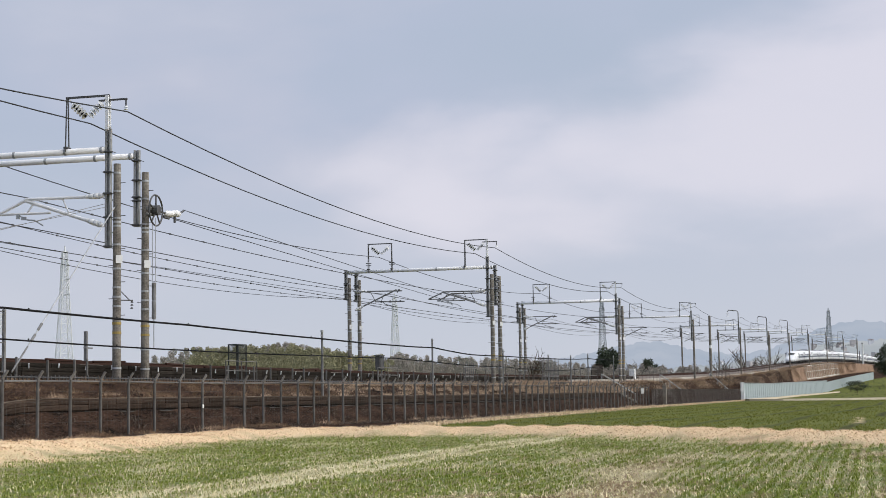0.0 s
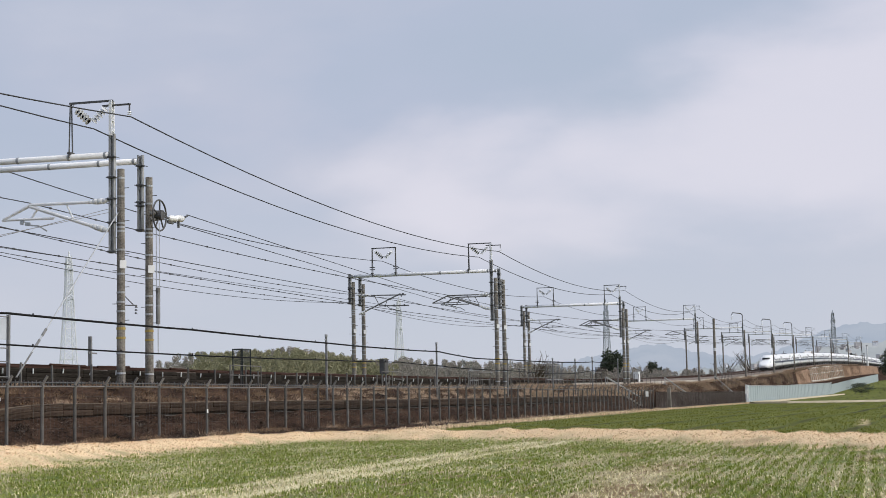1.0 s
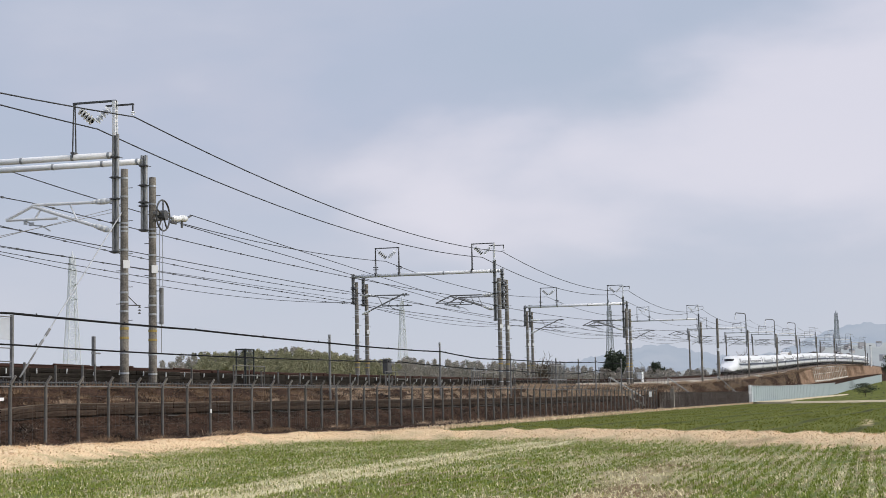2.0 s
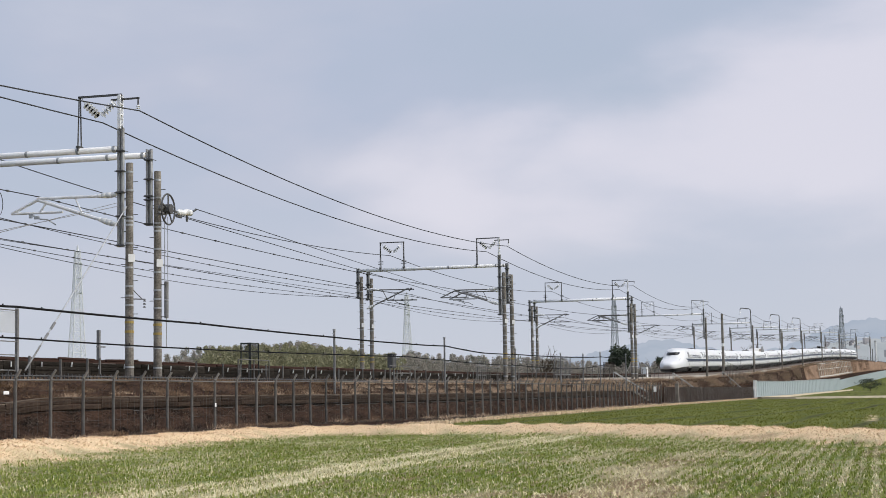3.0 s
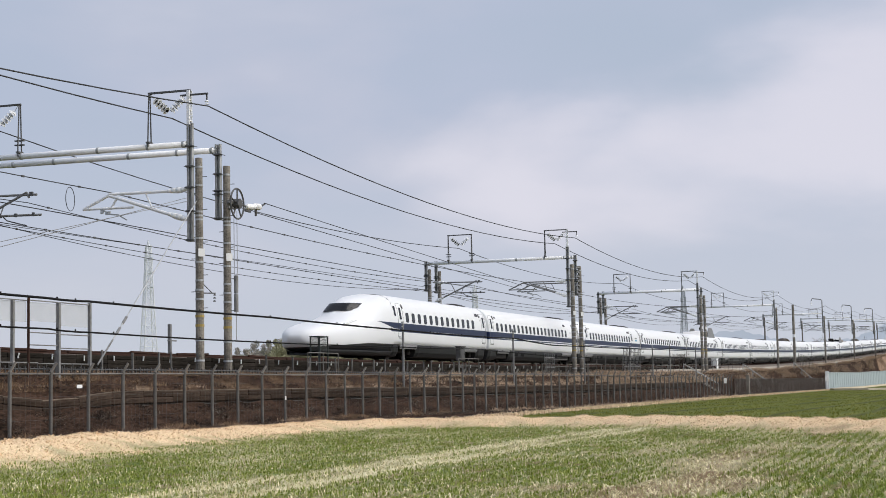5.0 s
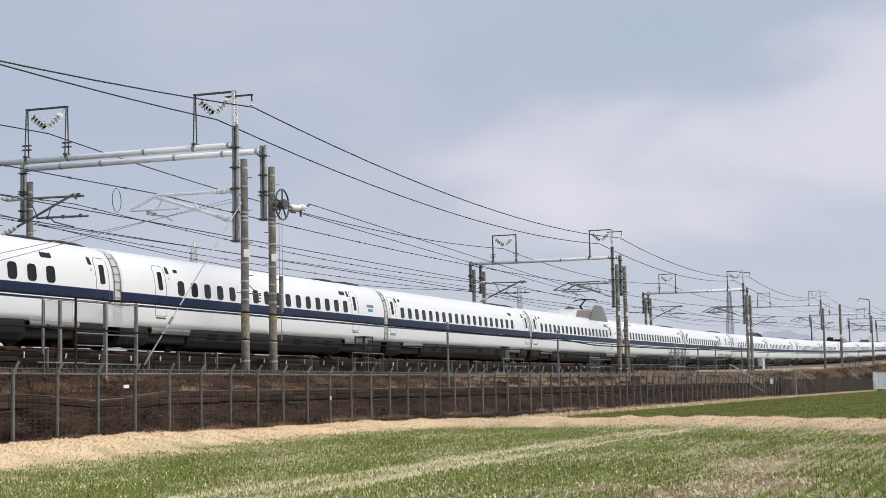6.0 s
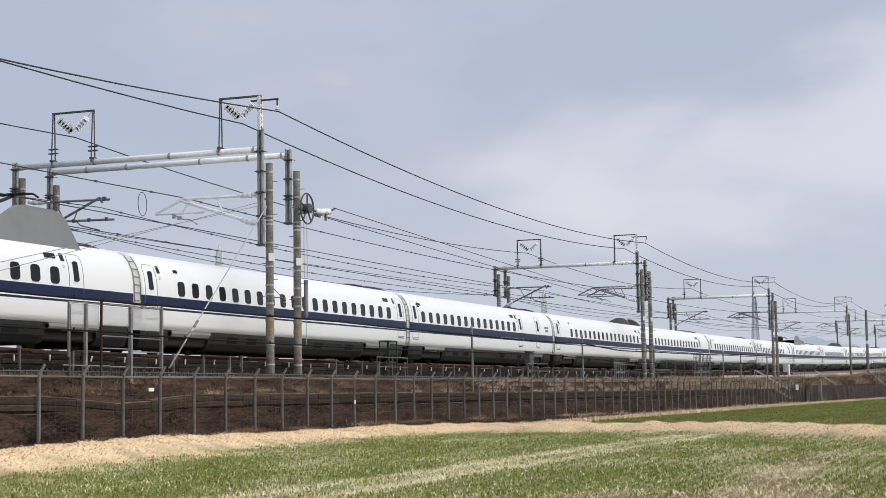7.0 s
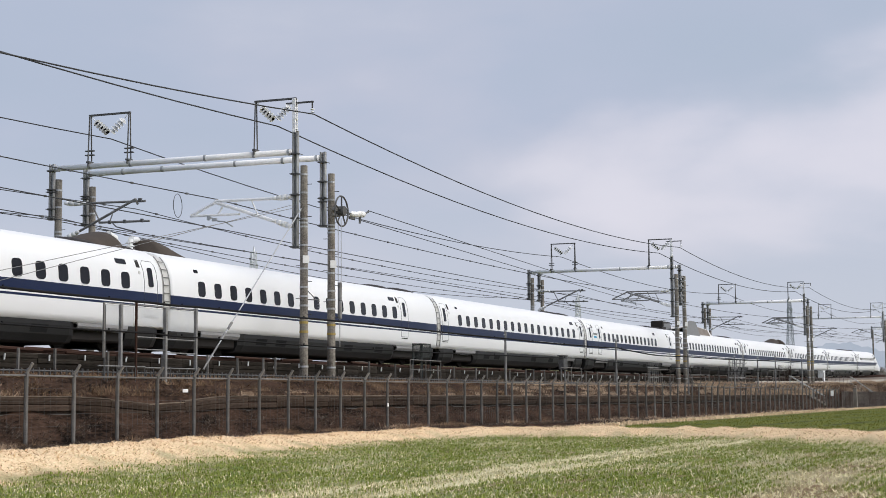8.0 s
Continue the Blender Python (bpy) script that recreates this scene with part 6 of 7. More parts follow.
def field_cover():
    def wheat(x, y):
        return inside_near(x, y) * np.clip(0.10 + 0.9 * in_row(y + 0.02 * soft_noise(x, y * 0, 3.0, 61), 0.26, 2.5), 0, 1) * np.clip(1.1 - 1.0 * dryness(x, y) - 1.2 * soilness(x, y), 0.04, 1) * (ridge_dist(x, y) > 1.5)

    def stub(x, y):
        return inside_near(x, y) * np.clip(dryness(x, y) ** 1.5 * 1.6 + 0.22 + 0.6 * soilness(x, y), 0, 1) * (1.1 - 0.8 * in_row(y, 0.26, 1.0)) * (ridge_dist(x, y) > 0.8)

    def straw(x, y):
        d = ridge_dist(x, y)
        return np.clip(1.5 - d / 1.35 + 0.4 * soft_noise(x, y, 2.0, 8), 0, 1)
    blades("wheat_seedlings", M_BLADE, "young green wheat growing in rows on bare soil", 430000, 0.07, 0.016, wheat, 1, (19, 61, -9, 24), 0.9, 1.45)
    blades("straw_litter", M_STUBBLE, "pale dry straw lying between the wheat rows", 360000, 0.11, 0.013, stub, 2, (19, 61, -9, 24), 1.15, 1.45, 0.6)
    blades("straw_ridge", M_STRAW, "ridge of bleached cut straw along the field edge", 270000, 0.13, 0.024, straw, 3, (20, 64, -8, 25.5), 1.25, 1.0, 0.8)

    def far_wheat(x, y):
        rows = 0.35 + 0.65 * np.clip(0.5 + soft_noise(x * 0.15, y * 1.2, 3.0, 41), 0, 1)
        rows = rows * np.clip(1.0 - 2.2 * furrow(x, y), 0, 1)
        return rows * (~inside_near(x, y)) * (ridge_dist(x, y) > 1.6) * (y < np.array([NEAR - 7.9 + lat(float(v)) for v in x]))
    blades("far_wheat", M_FARBLADE, "even green young wheat in the field beyond the straw ridge", 100000, 0.09, 0.04, far_wheat, 4, (58, 250, -22, 24), 0.8, 1.5)

    def edge(x, y):
        d = np.abs(y - np.array([NEAR - 7.3 + lat(float(v)) for v in x]))
        return np.exp(-(d / 0.8) ** 2)
    blades("dry_verge", M_STRAW, "thin strip of pale dead grass below the fence", 90000, 0.20, 0.06, edge, 6, (62, 285, 16, 25), 0.7)


def slope_grass():
    """Dead grass in clumps on the embankment and below the fence."""
    rng = np.random.RandomState(11)
    n = 230000
    s = 26 + 260 * rng.rand(n) ** 1.7
    band = rng.rand(n)
    off = np.where(band < 0.45, rng.uniform(-6.7, -5.15, n), np.where(band < 0.85, rng.uniform(-4.75, -3.5, n), rng.uniform(-3.4, -2.7, n)))
    clump = soft_noise(s, off * 2.5, 2.2, 14)
    ok = rng.rand(n) < np.clip(0.45 + 0.6 * clump, 0.06, 1)
    s, off, clump = s[ok], off[ok], clump[ok]
    n = len(s)
    r = np.array([rail(v) for v in s]) - 3.1
    t = np.array([toe(v) for v in s])
    mid = 1.25 + r * 0.5 + (t - 0.4) * 0.5
    z = np.interp(off, [-6.7, -6.0], [0, 0]) + np.where(off < -6.0, t, np.where(off < -4.98, t + (mid - t) * (off + 6.0) / 1.02, np.where(off < -4.0, mid + 0.42 + (2.12 + r - mid - 0.42) * np.clip((off + 4.6) / 0.6, 0, 1), 2.12 + r + 0.14 * (off + 4.0))))
    y = NEAR + off + np.array([lat(v) for v in s])
    h = rng.uniform(0.10, 0.36, n) * (0.7 + 0.6 * np.clip(clump, 0, 1))
    a = rng.uniform(0, 2 * math.pi, n)
    lean = rng.uniform(0.75, 1.35, n)
    w = rng.uniform(0.005, 0.013, n) * (1 + np.clip(s - 45, 0, 150) / 70)
    f = rng.uniform(0, math.pi, n)
    wx, wy = np.cos(f) * w, np.sin(f) * w
    v = np.empty((n, 3, 3))
    v[:, 0] = np.stack([s - wx, y - wy, z - 0.04], -1)
    v[:, 1] = np.stack([s + wx, y + wy, z - 0.04], -1)
    v[:, 2] = np.stack([s + np.cos(a) * lean * h, y + np.sin(a) * lean * h - 0.08 * h, z + h * (1.05 - 0.75 * np.clip(lean, 0, 1.25))], -1)
    for pick, material, label in ((off > -5.1, M_DRYGRASS, "clumps of dead brown grass on the upper embankment slope"), (off <= -5.1, M_GREYGRASS, "matted grey-brown dead grass on the lower slope behind the fence")):
        tagged(new("slope_grass", tri_mesh("slope_grass", v[pick], material)), label, "grass", kind="stuff")


def tufts():
    """Tall tan tufts at the foot of the track wall and in the slope."""
    rng = np.random.RandomState(23)
    vs = [[], []]
    for k in range(760):
        s = 30 + 150 * rng.rand() ** 0.9
        u = rng.rand()
        off = rng.uniform(-3.9, -2.95) if u < 0.55 else (rng.uniform(-4.75, -4.1) if u < 0.85 else -6.3 + rng.uniform(-0.2, 0.2))
        r, t = rail(s) - 3.1, toe(s)
        mid = 1.67 + r * 0.5 + (t - 0.4) * 0.5
        z = 2.2 + r if off > -3.9 else (mid + (2.12 + r - mid) * min(1.0, max(0.0, (off + 4.6) / 0.6)) if off > -5 else t)
        n, h = rng.randint(90, 220), rng.uniform(0.10, 0.30) * (1 + min(1.0, max(0.0, (s - 45) / 60)) * 0.5)
        wide = rng.uniform(0.2, 0.7)
        x, y = s + rng.normal(size=n) * wide, NEAR + off + lat(s) + rng.normal(size=n) * 0.1
        a, l, w = rng.uniform(0, 6.3, n), h * rng.uniform(0.5, 1.2, n), rng.uniform(0.007, 0.016, n) * (1 + max(0.0, s - 50) / 70)
        v = np.empty((n, 3, 3))
        v[:, 0] = np.stack([x - w, y, np.full(n, z - 0.05)], -1)
        v[:, 1] = np.stack([x + w, y, np.full(n, z - 0.05)], -1)
        v[:, 2] = np.stack([x + np.cos(a) * l * 1.0, y + np.sin(a) * l * 0.5, z + l * rng.uniform(0.25, 0.85, n)], -1)
        vs[0 if s < 75 and rng.rand() < 0.9 else 1].append(v)
    for group, material, label in zip(vs, (M_DRYGRASS, M_TAWNY), ("brown tufts of dead grass by the track wall", "tan tufts of tall dead grass by the track wall")):
        tagged(new("grass_tufts", tri_mesh("grass_tufts", np.concatenate(group), material)), label, "grass", kind="stuff")


def far_slope_straw():
    """Patches of dry tawny grass on the higher embankment further along."""
    rng = np.random.RandomState(17)
    n = 240000
    s = rng.uniform(120, 640, n)
    f = rng.rand(n)
    ok = rng.rand(n) < np.clip(0.16 + 0.9 * soft_noise(s * 0.25, f * 14, 5.0, 31) + np.clip(s - 330, 0, 200) / 350, 0.03, 1)
    s, f = s[ok], f[ok]
    n = len(s)
    r = np.array([rail(v) for v in s])
    t = np.array([toe(v) for v in s])
    mid = 1.67 + (r - 3.1) * 0.5 + (t - 0.4) * 0.5
    off = -4.6 + 2.3 * f
    z = np.where(off < -4.0, mid + (r - 0.98 - mid) * (off + 4.6) / 0.6, r - 0.98 + 0.14 * (off + 4.0))
    y = NEAR + off + np.array([lat(v) for v in s])
    h = rng.uniform(0.3, 0.75, n) * (1 + np.clip(s - 180, 0, 300) / 600)
    a, w = rng.uniform(0, 2 * math.pi, n), rng.uniform(0.05, 0.10, n) * (1 + np.clip(s - 150, 0, 400) / 200)
    v = np.empty((n, 3, 3))
    v[:, 0] = np.stack([s - w, y, z - 0.05], -1)
    v[:, 1] = np.stack([s + w, y, z - 0.05], -1)
    v[:, 2] = np.stack([s + np.cos(a) * h, y + np.sin(a) * h * 0.5 - 0.1, z + h * 0.6], -1)
    me = flat_mesh("tawny_grass", v.reshape(-1, 3).tolist(), (np.arange(n)[:, None] * 3 + [0, 1, 2]).tolist())
    me.materials.append(M_TAWNY)
    tagged(new("tawny_grass", me), "tawny dry grass in patches on the high embankment", "grass", kind="stuff")


# ---- trees, pylons, hills, town ----
# Bamboo, brown-wood and far-leaf colours are paled to stand for distance haze.
M_BAMBOO = ramp_island("bamboo_leaves", [(0.17, 0.17, 0.10), (0.32, 0.31, 0.19), (0.46, 0.43, 0.27), (0.24, 0.24, 0.155)])
M_DARKLEAF = ramp_island("dark_evergreen_leaves", [(0.04, 0.052, 0.035), (0.07, 0.088, 0.058), (0.10, 0.115, 0.08)])
M_BROWNWOOD = ramp_island("bare_brown_wood", [(0.33, 0.30, 0.265), (0.42, 0.375, 0.32), (0.25, 0.235, 0.21), (0.35, 0.335, 0.275)])
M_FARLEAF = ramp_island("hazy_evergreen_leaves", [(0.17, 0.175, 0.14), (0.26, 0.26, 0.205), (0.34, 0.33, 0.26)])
M_BARK = mat("bark", (0.11, 0.085, 0.065), 0.95, vary=(0.05, 0.04, 0.03), scale=4, bump=0.5)
# The pale tone of this pylon steel stands for distance haze.
M_PYLON = mat("pale_pylon_steel", (0.78, 0.80, 0.82), 0.5, 0.1, vary=(0.62, 0.64, 0.66), scale=1)
M_PYLONDARK = mat("grey_pylon_steel", (0.42, 0.45, 0.49), 0.6, 0.1, vary=(0.34, 0.36, 0.40), scale=1)


def bearing(deg, dist, z=0.0):
    a = radians(deg)
    return Vector((math.cos(a) * dist, math.sin(a) * dist, z))


def leaf_cloud(rng, centres, radii, per, size, droop=0.0):
    """Small leaf triangles scattered on and in lumpy clumps."""
    vs = []
    for c, r in zip(centres, radii):
        d = rng.normal(size=(per, 3))
        d /= np.linalg.norm(d, axis=1)[:, None] + 1e-9
        p = np.asarray(c) + d * np.asarray(r) * (rng.rand(per, 1) ** 0.35)
        k = rng.normal(size=(per, 2, 3)) * size
        k[:, :, 2] -= droop * size
        vs.append(np.stack([p, p + k[:, 0], p + k[:, 1]], 1))
    return np.concatenate(vs)


def tri_mesh(name, v, material):
    n = len(v)
    me = flat_mesh(name, v.reshape(-1, 3).tolist(), (np.arange(n)[:, None] * 3 + [0, 1, 2]).tolist())
    me.materials.append(material)
    return me


CREST = [(5.5, 6.6), (8, 7.2), (10, 7.6), (12, 8.6), (14, 9.2), (15.4, 9.4), (16.7, 10.1), (17.7, 9.6), (18.7, 10.8), (19.9, 11.8), (20.7, 12.3), (22.5, 11.7), (24.2, 11.5), (25.2, 10.2), (26.0, 7.5), (26.8, 5.0)]


def woods():
    """Belts of wood behind the line; their crest follows CREST by bearing."""
    rng = np.random.RandomState(5)
    for name, material, label, b0, b1, dist, k0, k1, count, slim in (
            ("bamboo_wood", M_BAMBOO, "feathery yellow-green bamboo wood behind the railway", 24.0, 17.0, 292, 0.80, 1.0, 330, 0.85),
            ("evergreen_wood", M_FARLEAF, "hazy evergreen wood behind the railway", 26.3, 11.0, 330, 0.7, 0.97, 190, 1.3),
            ("bare_wood", M_BROWNWOOD, "brown leafless winter wood behind the railway", 26.0, 5.6, 312, 0.72, 0.98, 430, 1.15)):
        cs, rs = [], []
        for k in range(count):
            b = b0 + (b1 - b0) * (k + rng.rand()) / count
            d = dist + rng.uniform(-18, 18)
            top = (smooth_table(CREST, b) + 0.5) * d / 300 * rng.uniform(k0, k1)
            p = bearing(b, d)
            for j in range(6):
                f = (j + 1) / 6
                cs.append((p.x + rng.normal() * 0.6, p.y + rng.normal() * 0.6, -0.5 + top * f - 0.5))
                rs.append(np.array([1.15, 1.15, 1.5]) * slim * (1.2 - 0.80 * f ** 2))
        me = tri_mesh(name, leaf_cloud(rng, cs, rs, 190, 0.115, 0.9), material)
        tagged(new(name, me), label, "woods", kind="stuff")


def tree(bdeg, dist, height, spread, material, label, seed, bare=False, base=-0.5):
    rng = np.random.RandomState(seed)
    p = bearing(bdeg, dist, base)
    t = thing("tree", pose(*p), label, "tree")
    bm = bmesh.new()
    tube(bm, (0, 0, -0.3), (0.1, 0, height * 0.55), 0.045 * height * 0.6, 0.02 * height * 0.5, n=8)
    for k in range(26 if bare else 9):
        a, z0 = rng.uniform(0, 6.3), height * rng.uniform(0.22, 0.6)
        l = spread * rng.uniform(0.5, 1.0)
        q = Vector((math.cos(a) * l, math.sin(a) * l, min(height * 0.98, z0 + l * rng.uniform(0.5, 1.5))))
        tube(bm, (0, 0, z0), q, 0.010 * height, 0.003 * height, n=5)
        if bare:
            for j in range(7):
                m0 = Vector((0, 0, z0)).lerp(q, rng.uniform(0.4, 1.0))
                tube(bm, m0, m0 + Vector((rng.normal() * 0.35, rng.normal() * 0.35, rng.uniform(0.2, 0.9))) * spread * 0.4, 0.004 * height, 0.0015 * height, n=3)
    part("trunk", bm, M_BARK, t)
    if not bare:
        cs, rs = [], []
        for k in range(26):
            d = rng.normal(size=3)
            d /= np.linalg.norm(d)
            c = np.array([0, 0, height * 0.62]) + d * np.array([spread * 0.62, spread * 0.62, height * 0.27])
            cs.append(c)
            rs.append(np.array([spread, spread, height * 0.36]) * rng.uniform(0.25, 0.42))
        me = tri_mesh("crown", leaf_cloud(rng, cs, rs, 150, 0.028 * height), material)
        part("crown", me, material, t)


def pylon(bdeg, dist, height, material, label, foot=1.9):
    t = thing("pylon", pose(*bearing(bdeg, dist, -0.5), 0, 0, bdeg + 20), label, "pylon", "power-line pylons")
    def half(z):
        u = z / height
        return foot * (1 - u) ** 1.25 + 0.55 if u < 0.72 else 0.55 + foot * 0.28 ** 1.25 - (u - 0.72) * 1.6
    for sx, sy in ((-1, -1), (-1, 1), (1, 1), (1, -1)):
        bm = bmesh.new()
        pipe(bm, [(sx * half(z), sy * half(z), z) for z in levels(0, height * 0.97, height / 10)], 0.15, 4)
        part("leg", bm, material, t)
    bm = bmesh.new()
    zs = [0]
    while zs[-1] < height * 0.94:
        zs.append(zs[-1] + max(1.1, half(zs[-1]) * 1.7))
    for a, b in zip(zs, zs[1:]):
        b = min(b, height * 0.96)
        for (ax, ay), (bx, by) in (((-1, -1), (1, -1)), ((1, -1), (1, 1)), ((1, 1), (-1, 1)), ((-1, 1), (-1, -1))):
            ha, hb = half(a), half(b)
            tube(bm, (ax * ha, ay * ha, a), (bx * hb, by * hb, b), 0.07, n=3, caps=False)
            tube(bm, (bx * ha, by * ha, a), (ax * hb, ay * hb, b), 0.07, n=3, caps=False)
            tube(bm, (ax * hb, ay * hb, b), (bx * hb, by * hb, b), 0.06, n=3, caps=False)
    part("lattice", bm, material, t)
    for f in (0.70, 0.79, 0.88):
        for sg in (-1, 1):
            bm = bmesh.new()
            z, l = height * f, 3.2 * (1.15 - (f - 0.7))
            for dy in (-0.4, 0.4):
                tube(bm, (sg * 0.6, dy, z), (sg * l, 0, z + 0.15), 0.09, n=4)
                tube(bm, (sg * 0.6, dy, z + 1.0), (sg * l, 0, z + 0.15), 0.07, n=4)
            tube(bm, (sg * l, 0, z + 0.1), (sg * l, 0, z - 1.3), 0.10, n=5)
            part("arm", bm, material, t)
    bm = bmesh.new()
    tube(bm, (0, 0, height * 0.95), (0, 0, height), 0.4, 0.15, n=6)
    part("peak", bm, material, t)


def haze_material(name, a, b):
    # Distance haze is painted: a self-lit pale blue-grey that takes no light.
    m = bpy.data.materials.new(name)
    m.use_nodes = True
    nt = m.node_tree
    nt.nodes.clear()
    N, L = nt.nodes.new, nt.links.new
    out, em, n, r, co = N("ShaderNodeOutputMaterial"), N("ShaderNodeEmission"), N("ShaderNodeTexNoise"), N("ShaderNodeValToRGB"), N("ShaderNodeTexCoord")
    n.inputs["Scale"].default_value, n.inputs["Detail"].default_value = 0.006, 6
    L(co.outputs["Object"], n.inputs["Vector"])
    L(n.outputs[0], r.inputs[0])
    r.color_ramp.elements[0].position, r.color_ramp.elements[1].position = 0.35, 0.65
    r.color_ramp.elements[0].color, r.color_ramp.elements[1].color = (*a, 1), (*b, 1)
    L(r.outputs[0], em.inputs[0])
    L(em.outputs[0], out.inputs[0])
    return m


HILLSIDE = [(30, 0.010), (20, 0.012), (12, 0.013), (8, 0.0155), (6.0, 0.0165), (4.2, 0.020), (2.6, 0.024), (1.2, 0.029), (0.0, 0.030), (-1.2, 0.031), (-3, 0.027), (-8, 0.02), (-16, 0.012)]


def hills():
    rng = np.random.RandomState(3)
    for name, dist, prof, m in (
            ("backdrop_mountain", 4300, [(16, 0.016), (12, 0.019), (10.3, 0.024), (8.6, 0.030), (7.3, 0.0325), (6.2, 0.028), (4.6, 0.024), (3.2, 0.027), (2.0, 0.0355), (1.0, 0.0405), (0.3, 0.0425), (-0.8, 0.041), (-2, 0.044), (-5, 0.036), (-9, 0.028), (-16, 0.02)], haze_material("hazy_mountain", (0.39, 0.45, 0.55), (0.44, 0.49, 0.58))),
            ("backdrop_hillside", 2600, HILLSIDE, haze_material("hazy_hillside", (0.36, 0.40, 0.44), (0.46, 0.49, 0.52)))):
        sec = []
        for b in levels(prof[-1][0], prof[0][0], 0.12):
            tab = sorted(prof)
            h = smooth_table(tab, b) + 0.0006 * math.sin(b * 9) + 0.0004 * math.sin(b * 23 + 1)
            p, q = bearing(b, dist), bearing(b, dist + 500)
            sec.append([(p.x, p.y, -40), (p.x, p.y, dist * h * 0.35), ((p.x + q.x) / 2, (p.y + q.y) / 2, dist * h * 0.75), (q.x, q.y, (dist + 500) * h)])
        bm = bmesh.new()
        sweep(bm, sec)
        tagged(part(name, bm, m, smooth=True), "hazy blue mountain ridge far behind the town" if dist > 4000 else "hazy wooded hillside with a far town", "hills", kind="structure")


def town():
    rng = random.Random(8)
    # Haze over the far town is put into these pale wall and roof colours.
    walls = [mat("far_wall_pale", (0.66, 0.67, 0.70), 0.8, vary=(0.55, 0.56, 0.6), scale=0.2), mat("far_wall_warm", (0.50, 0.47, 0.46), 0.8, vary=(0.42, 0.4, 0.4), scale=0.2)]
    roofs = [mat("far_roof_grey", (0.42, 0.45, 0.50), 0.7, vary=(0.35, 0.38, 0.42), scale=0.2), mat("far_roof_brown", (0.45, 0.43, 0.44), 0.7, vary=(0.38, 0.37, 0.38), scale=0.2)]
    slope = sorted(HILLSIDE)
    for k in range(70):
        b = rng.uniform(-2.6, 9.5) if k > 30 else rng.uniform(-2.2, 3.4)
        u = rng.uniform(0.05, 0.95)
        h0 = smooth_table(slope, b)
        d = 2600 + 500 * u
        z = 2600 * h0 * (0.35 + 0.8 * u) if u < 0.5 else 2600 * h0 * 0.75 + (3100 * h0 - 2600 * h0 * 0.75) * (u - 0.5) * 2
        big = rng.random() < 0.2
        w, l, h = (rng.uniform(10, 16), rng.uniform(8, 11), rng.uniform(7, 10)) if big else (rng.uniform(7, 10), rng.uniform(6, 8), rng.uniform(4, 5.5))
        house = thing("house", pose(*bearing(b, d, z), 0, 0, rng.uniform(0, 180)), "distant pale town house with a grey roof" if not big else "distant pale block of flats with a flat roof", "house", "houses of the far town")
        bm = bmesh.new()
        box(bm, (0, 0, h / 2 - 12), (w, l, h + 24))
        part("wall", bm, rng.choice(walls), house)
        bm = bmesh.new()
        if big:
            box(bm, (0, 0, h + 0.3), (w + 0.4, l + 0.4, 0.6))
        else:
            sweep(bm, [[(x, -l / 2 - 0.5, h), (x, 0, h + 2.6), (x, l / 2 + 0.5, h)] for x in (-w / 2 - 0.5, w / 2 + 0.5)])
            bmesh.ops.solidify(bm, geom=list(bm.faces), thickness=0.3)
        part("roof", bm, rng.choice(roofs), house)
        win = cached("far_window", lambda: slab_mesh(1.8, 0.1, 1.3, 0.0))
        for j in range(2 if not big else 4):
            part("window", win, M_GLASS, house, m=pose(-w / 2 + (j + 0.7) * w / (2.4 if not big else 4.4), -l / 2 - 0.03, h * 0.6))


M_TANSOIL = mat("bare_tan_soil", (0.33, 0.225, 0.155), 0.95, vary=(0.13, 0.085, 0.06), scale=0.25, amount=0.9, bump=0.5, fine=1.5, spec=0.05)
M_STRAWPATH = mat("dry_path", (0.55, 0.47, 0.34), 0.95, vary=(0.34, 0.29, 0.19), scale=0.8, amount=0.8)


# ---- put the place together ----
edge_wall(24, 190, -2.6, "edge_wall_near")
kerb = thing("edge_kerb_far", pose(0, 0, 0), "pale concrete kerb along the edge of the far track bed", "kerb", kind="structure")
kerb_me = slab_mesh(3.96, 0.35, 0.32)
for k_ in range(60):
    s_ = 148 + k_ * 4.0
    part("kerb_block", kerb_me, M_PALECONC, kerb, m=along(s_, -2.95, rail(s_) - 0.62))
slope_boards(24, 152)
low_pickets()
cable_posts()
low_cables()
all_wires()
tension_gear()
cage()
cabinet(187.0, -2.4, rail(187) - 0.85, (1.3, 0.6, 1.45), M_WHITE, "relay_cabinet", "white steel relay cabinet beside the track", 0.1)
cabinet(87.7, -2.9, 2.35, (0.85, 0.28, 0.78), M_DARKSTEEL, "trackside_box", "dark grey steel box behind a tube rail", 0.75)
paling_cage(107.2, 110.0, -2.9, 0.95, "dark grey steel paling guard beside the track", M_GREYSTEEL)
mesh_box(66.3, -2.9, 2.4, (0.95, 0.45, 0.62), 0.93)
for a_, b_, o_, h_, n_ in ((64.0, 67.6, -3.3, 0.95, 2), (86.0, 90.0, -3.3, 0.95, 2), (106, 112, -3.3, 1.1, 2), (118, 131, -3.4, 1.5, 4), (146, 158, -3.4, 1.4, 4), (176, 200, -3.4, 1.3, 8)):
    handrail(a_, b_, o_, lambda s: rail(s) - 0.85, h_, n_)
paling_cage(133.5, 140.5, -3.0, 1.7, "tall grey steel paling enclosure beside the track", M_GREYSTEEL)
paling_cage(157.0, 163.5, -3.0, 1.35, "brown steel paling enclosure beside the track", M_BROWN)
slope_stairs(168.0, 0.6, 2.6, -5.6, -3.6, 9.0)
slope_stairs(212.0, 0.5, 2.9, -5.6, -3.6, 12.0)
slope_stairs(268.0, 0.5, 3.6, -5.6, -3.4, 14.0)
panel_fence()
sheet_wall()
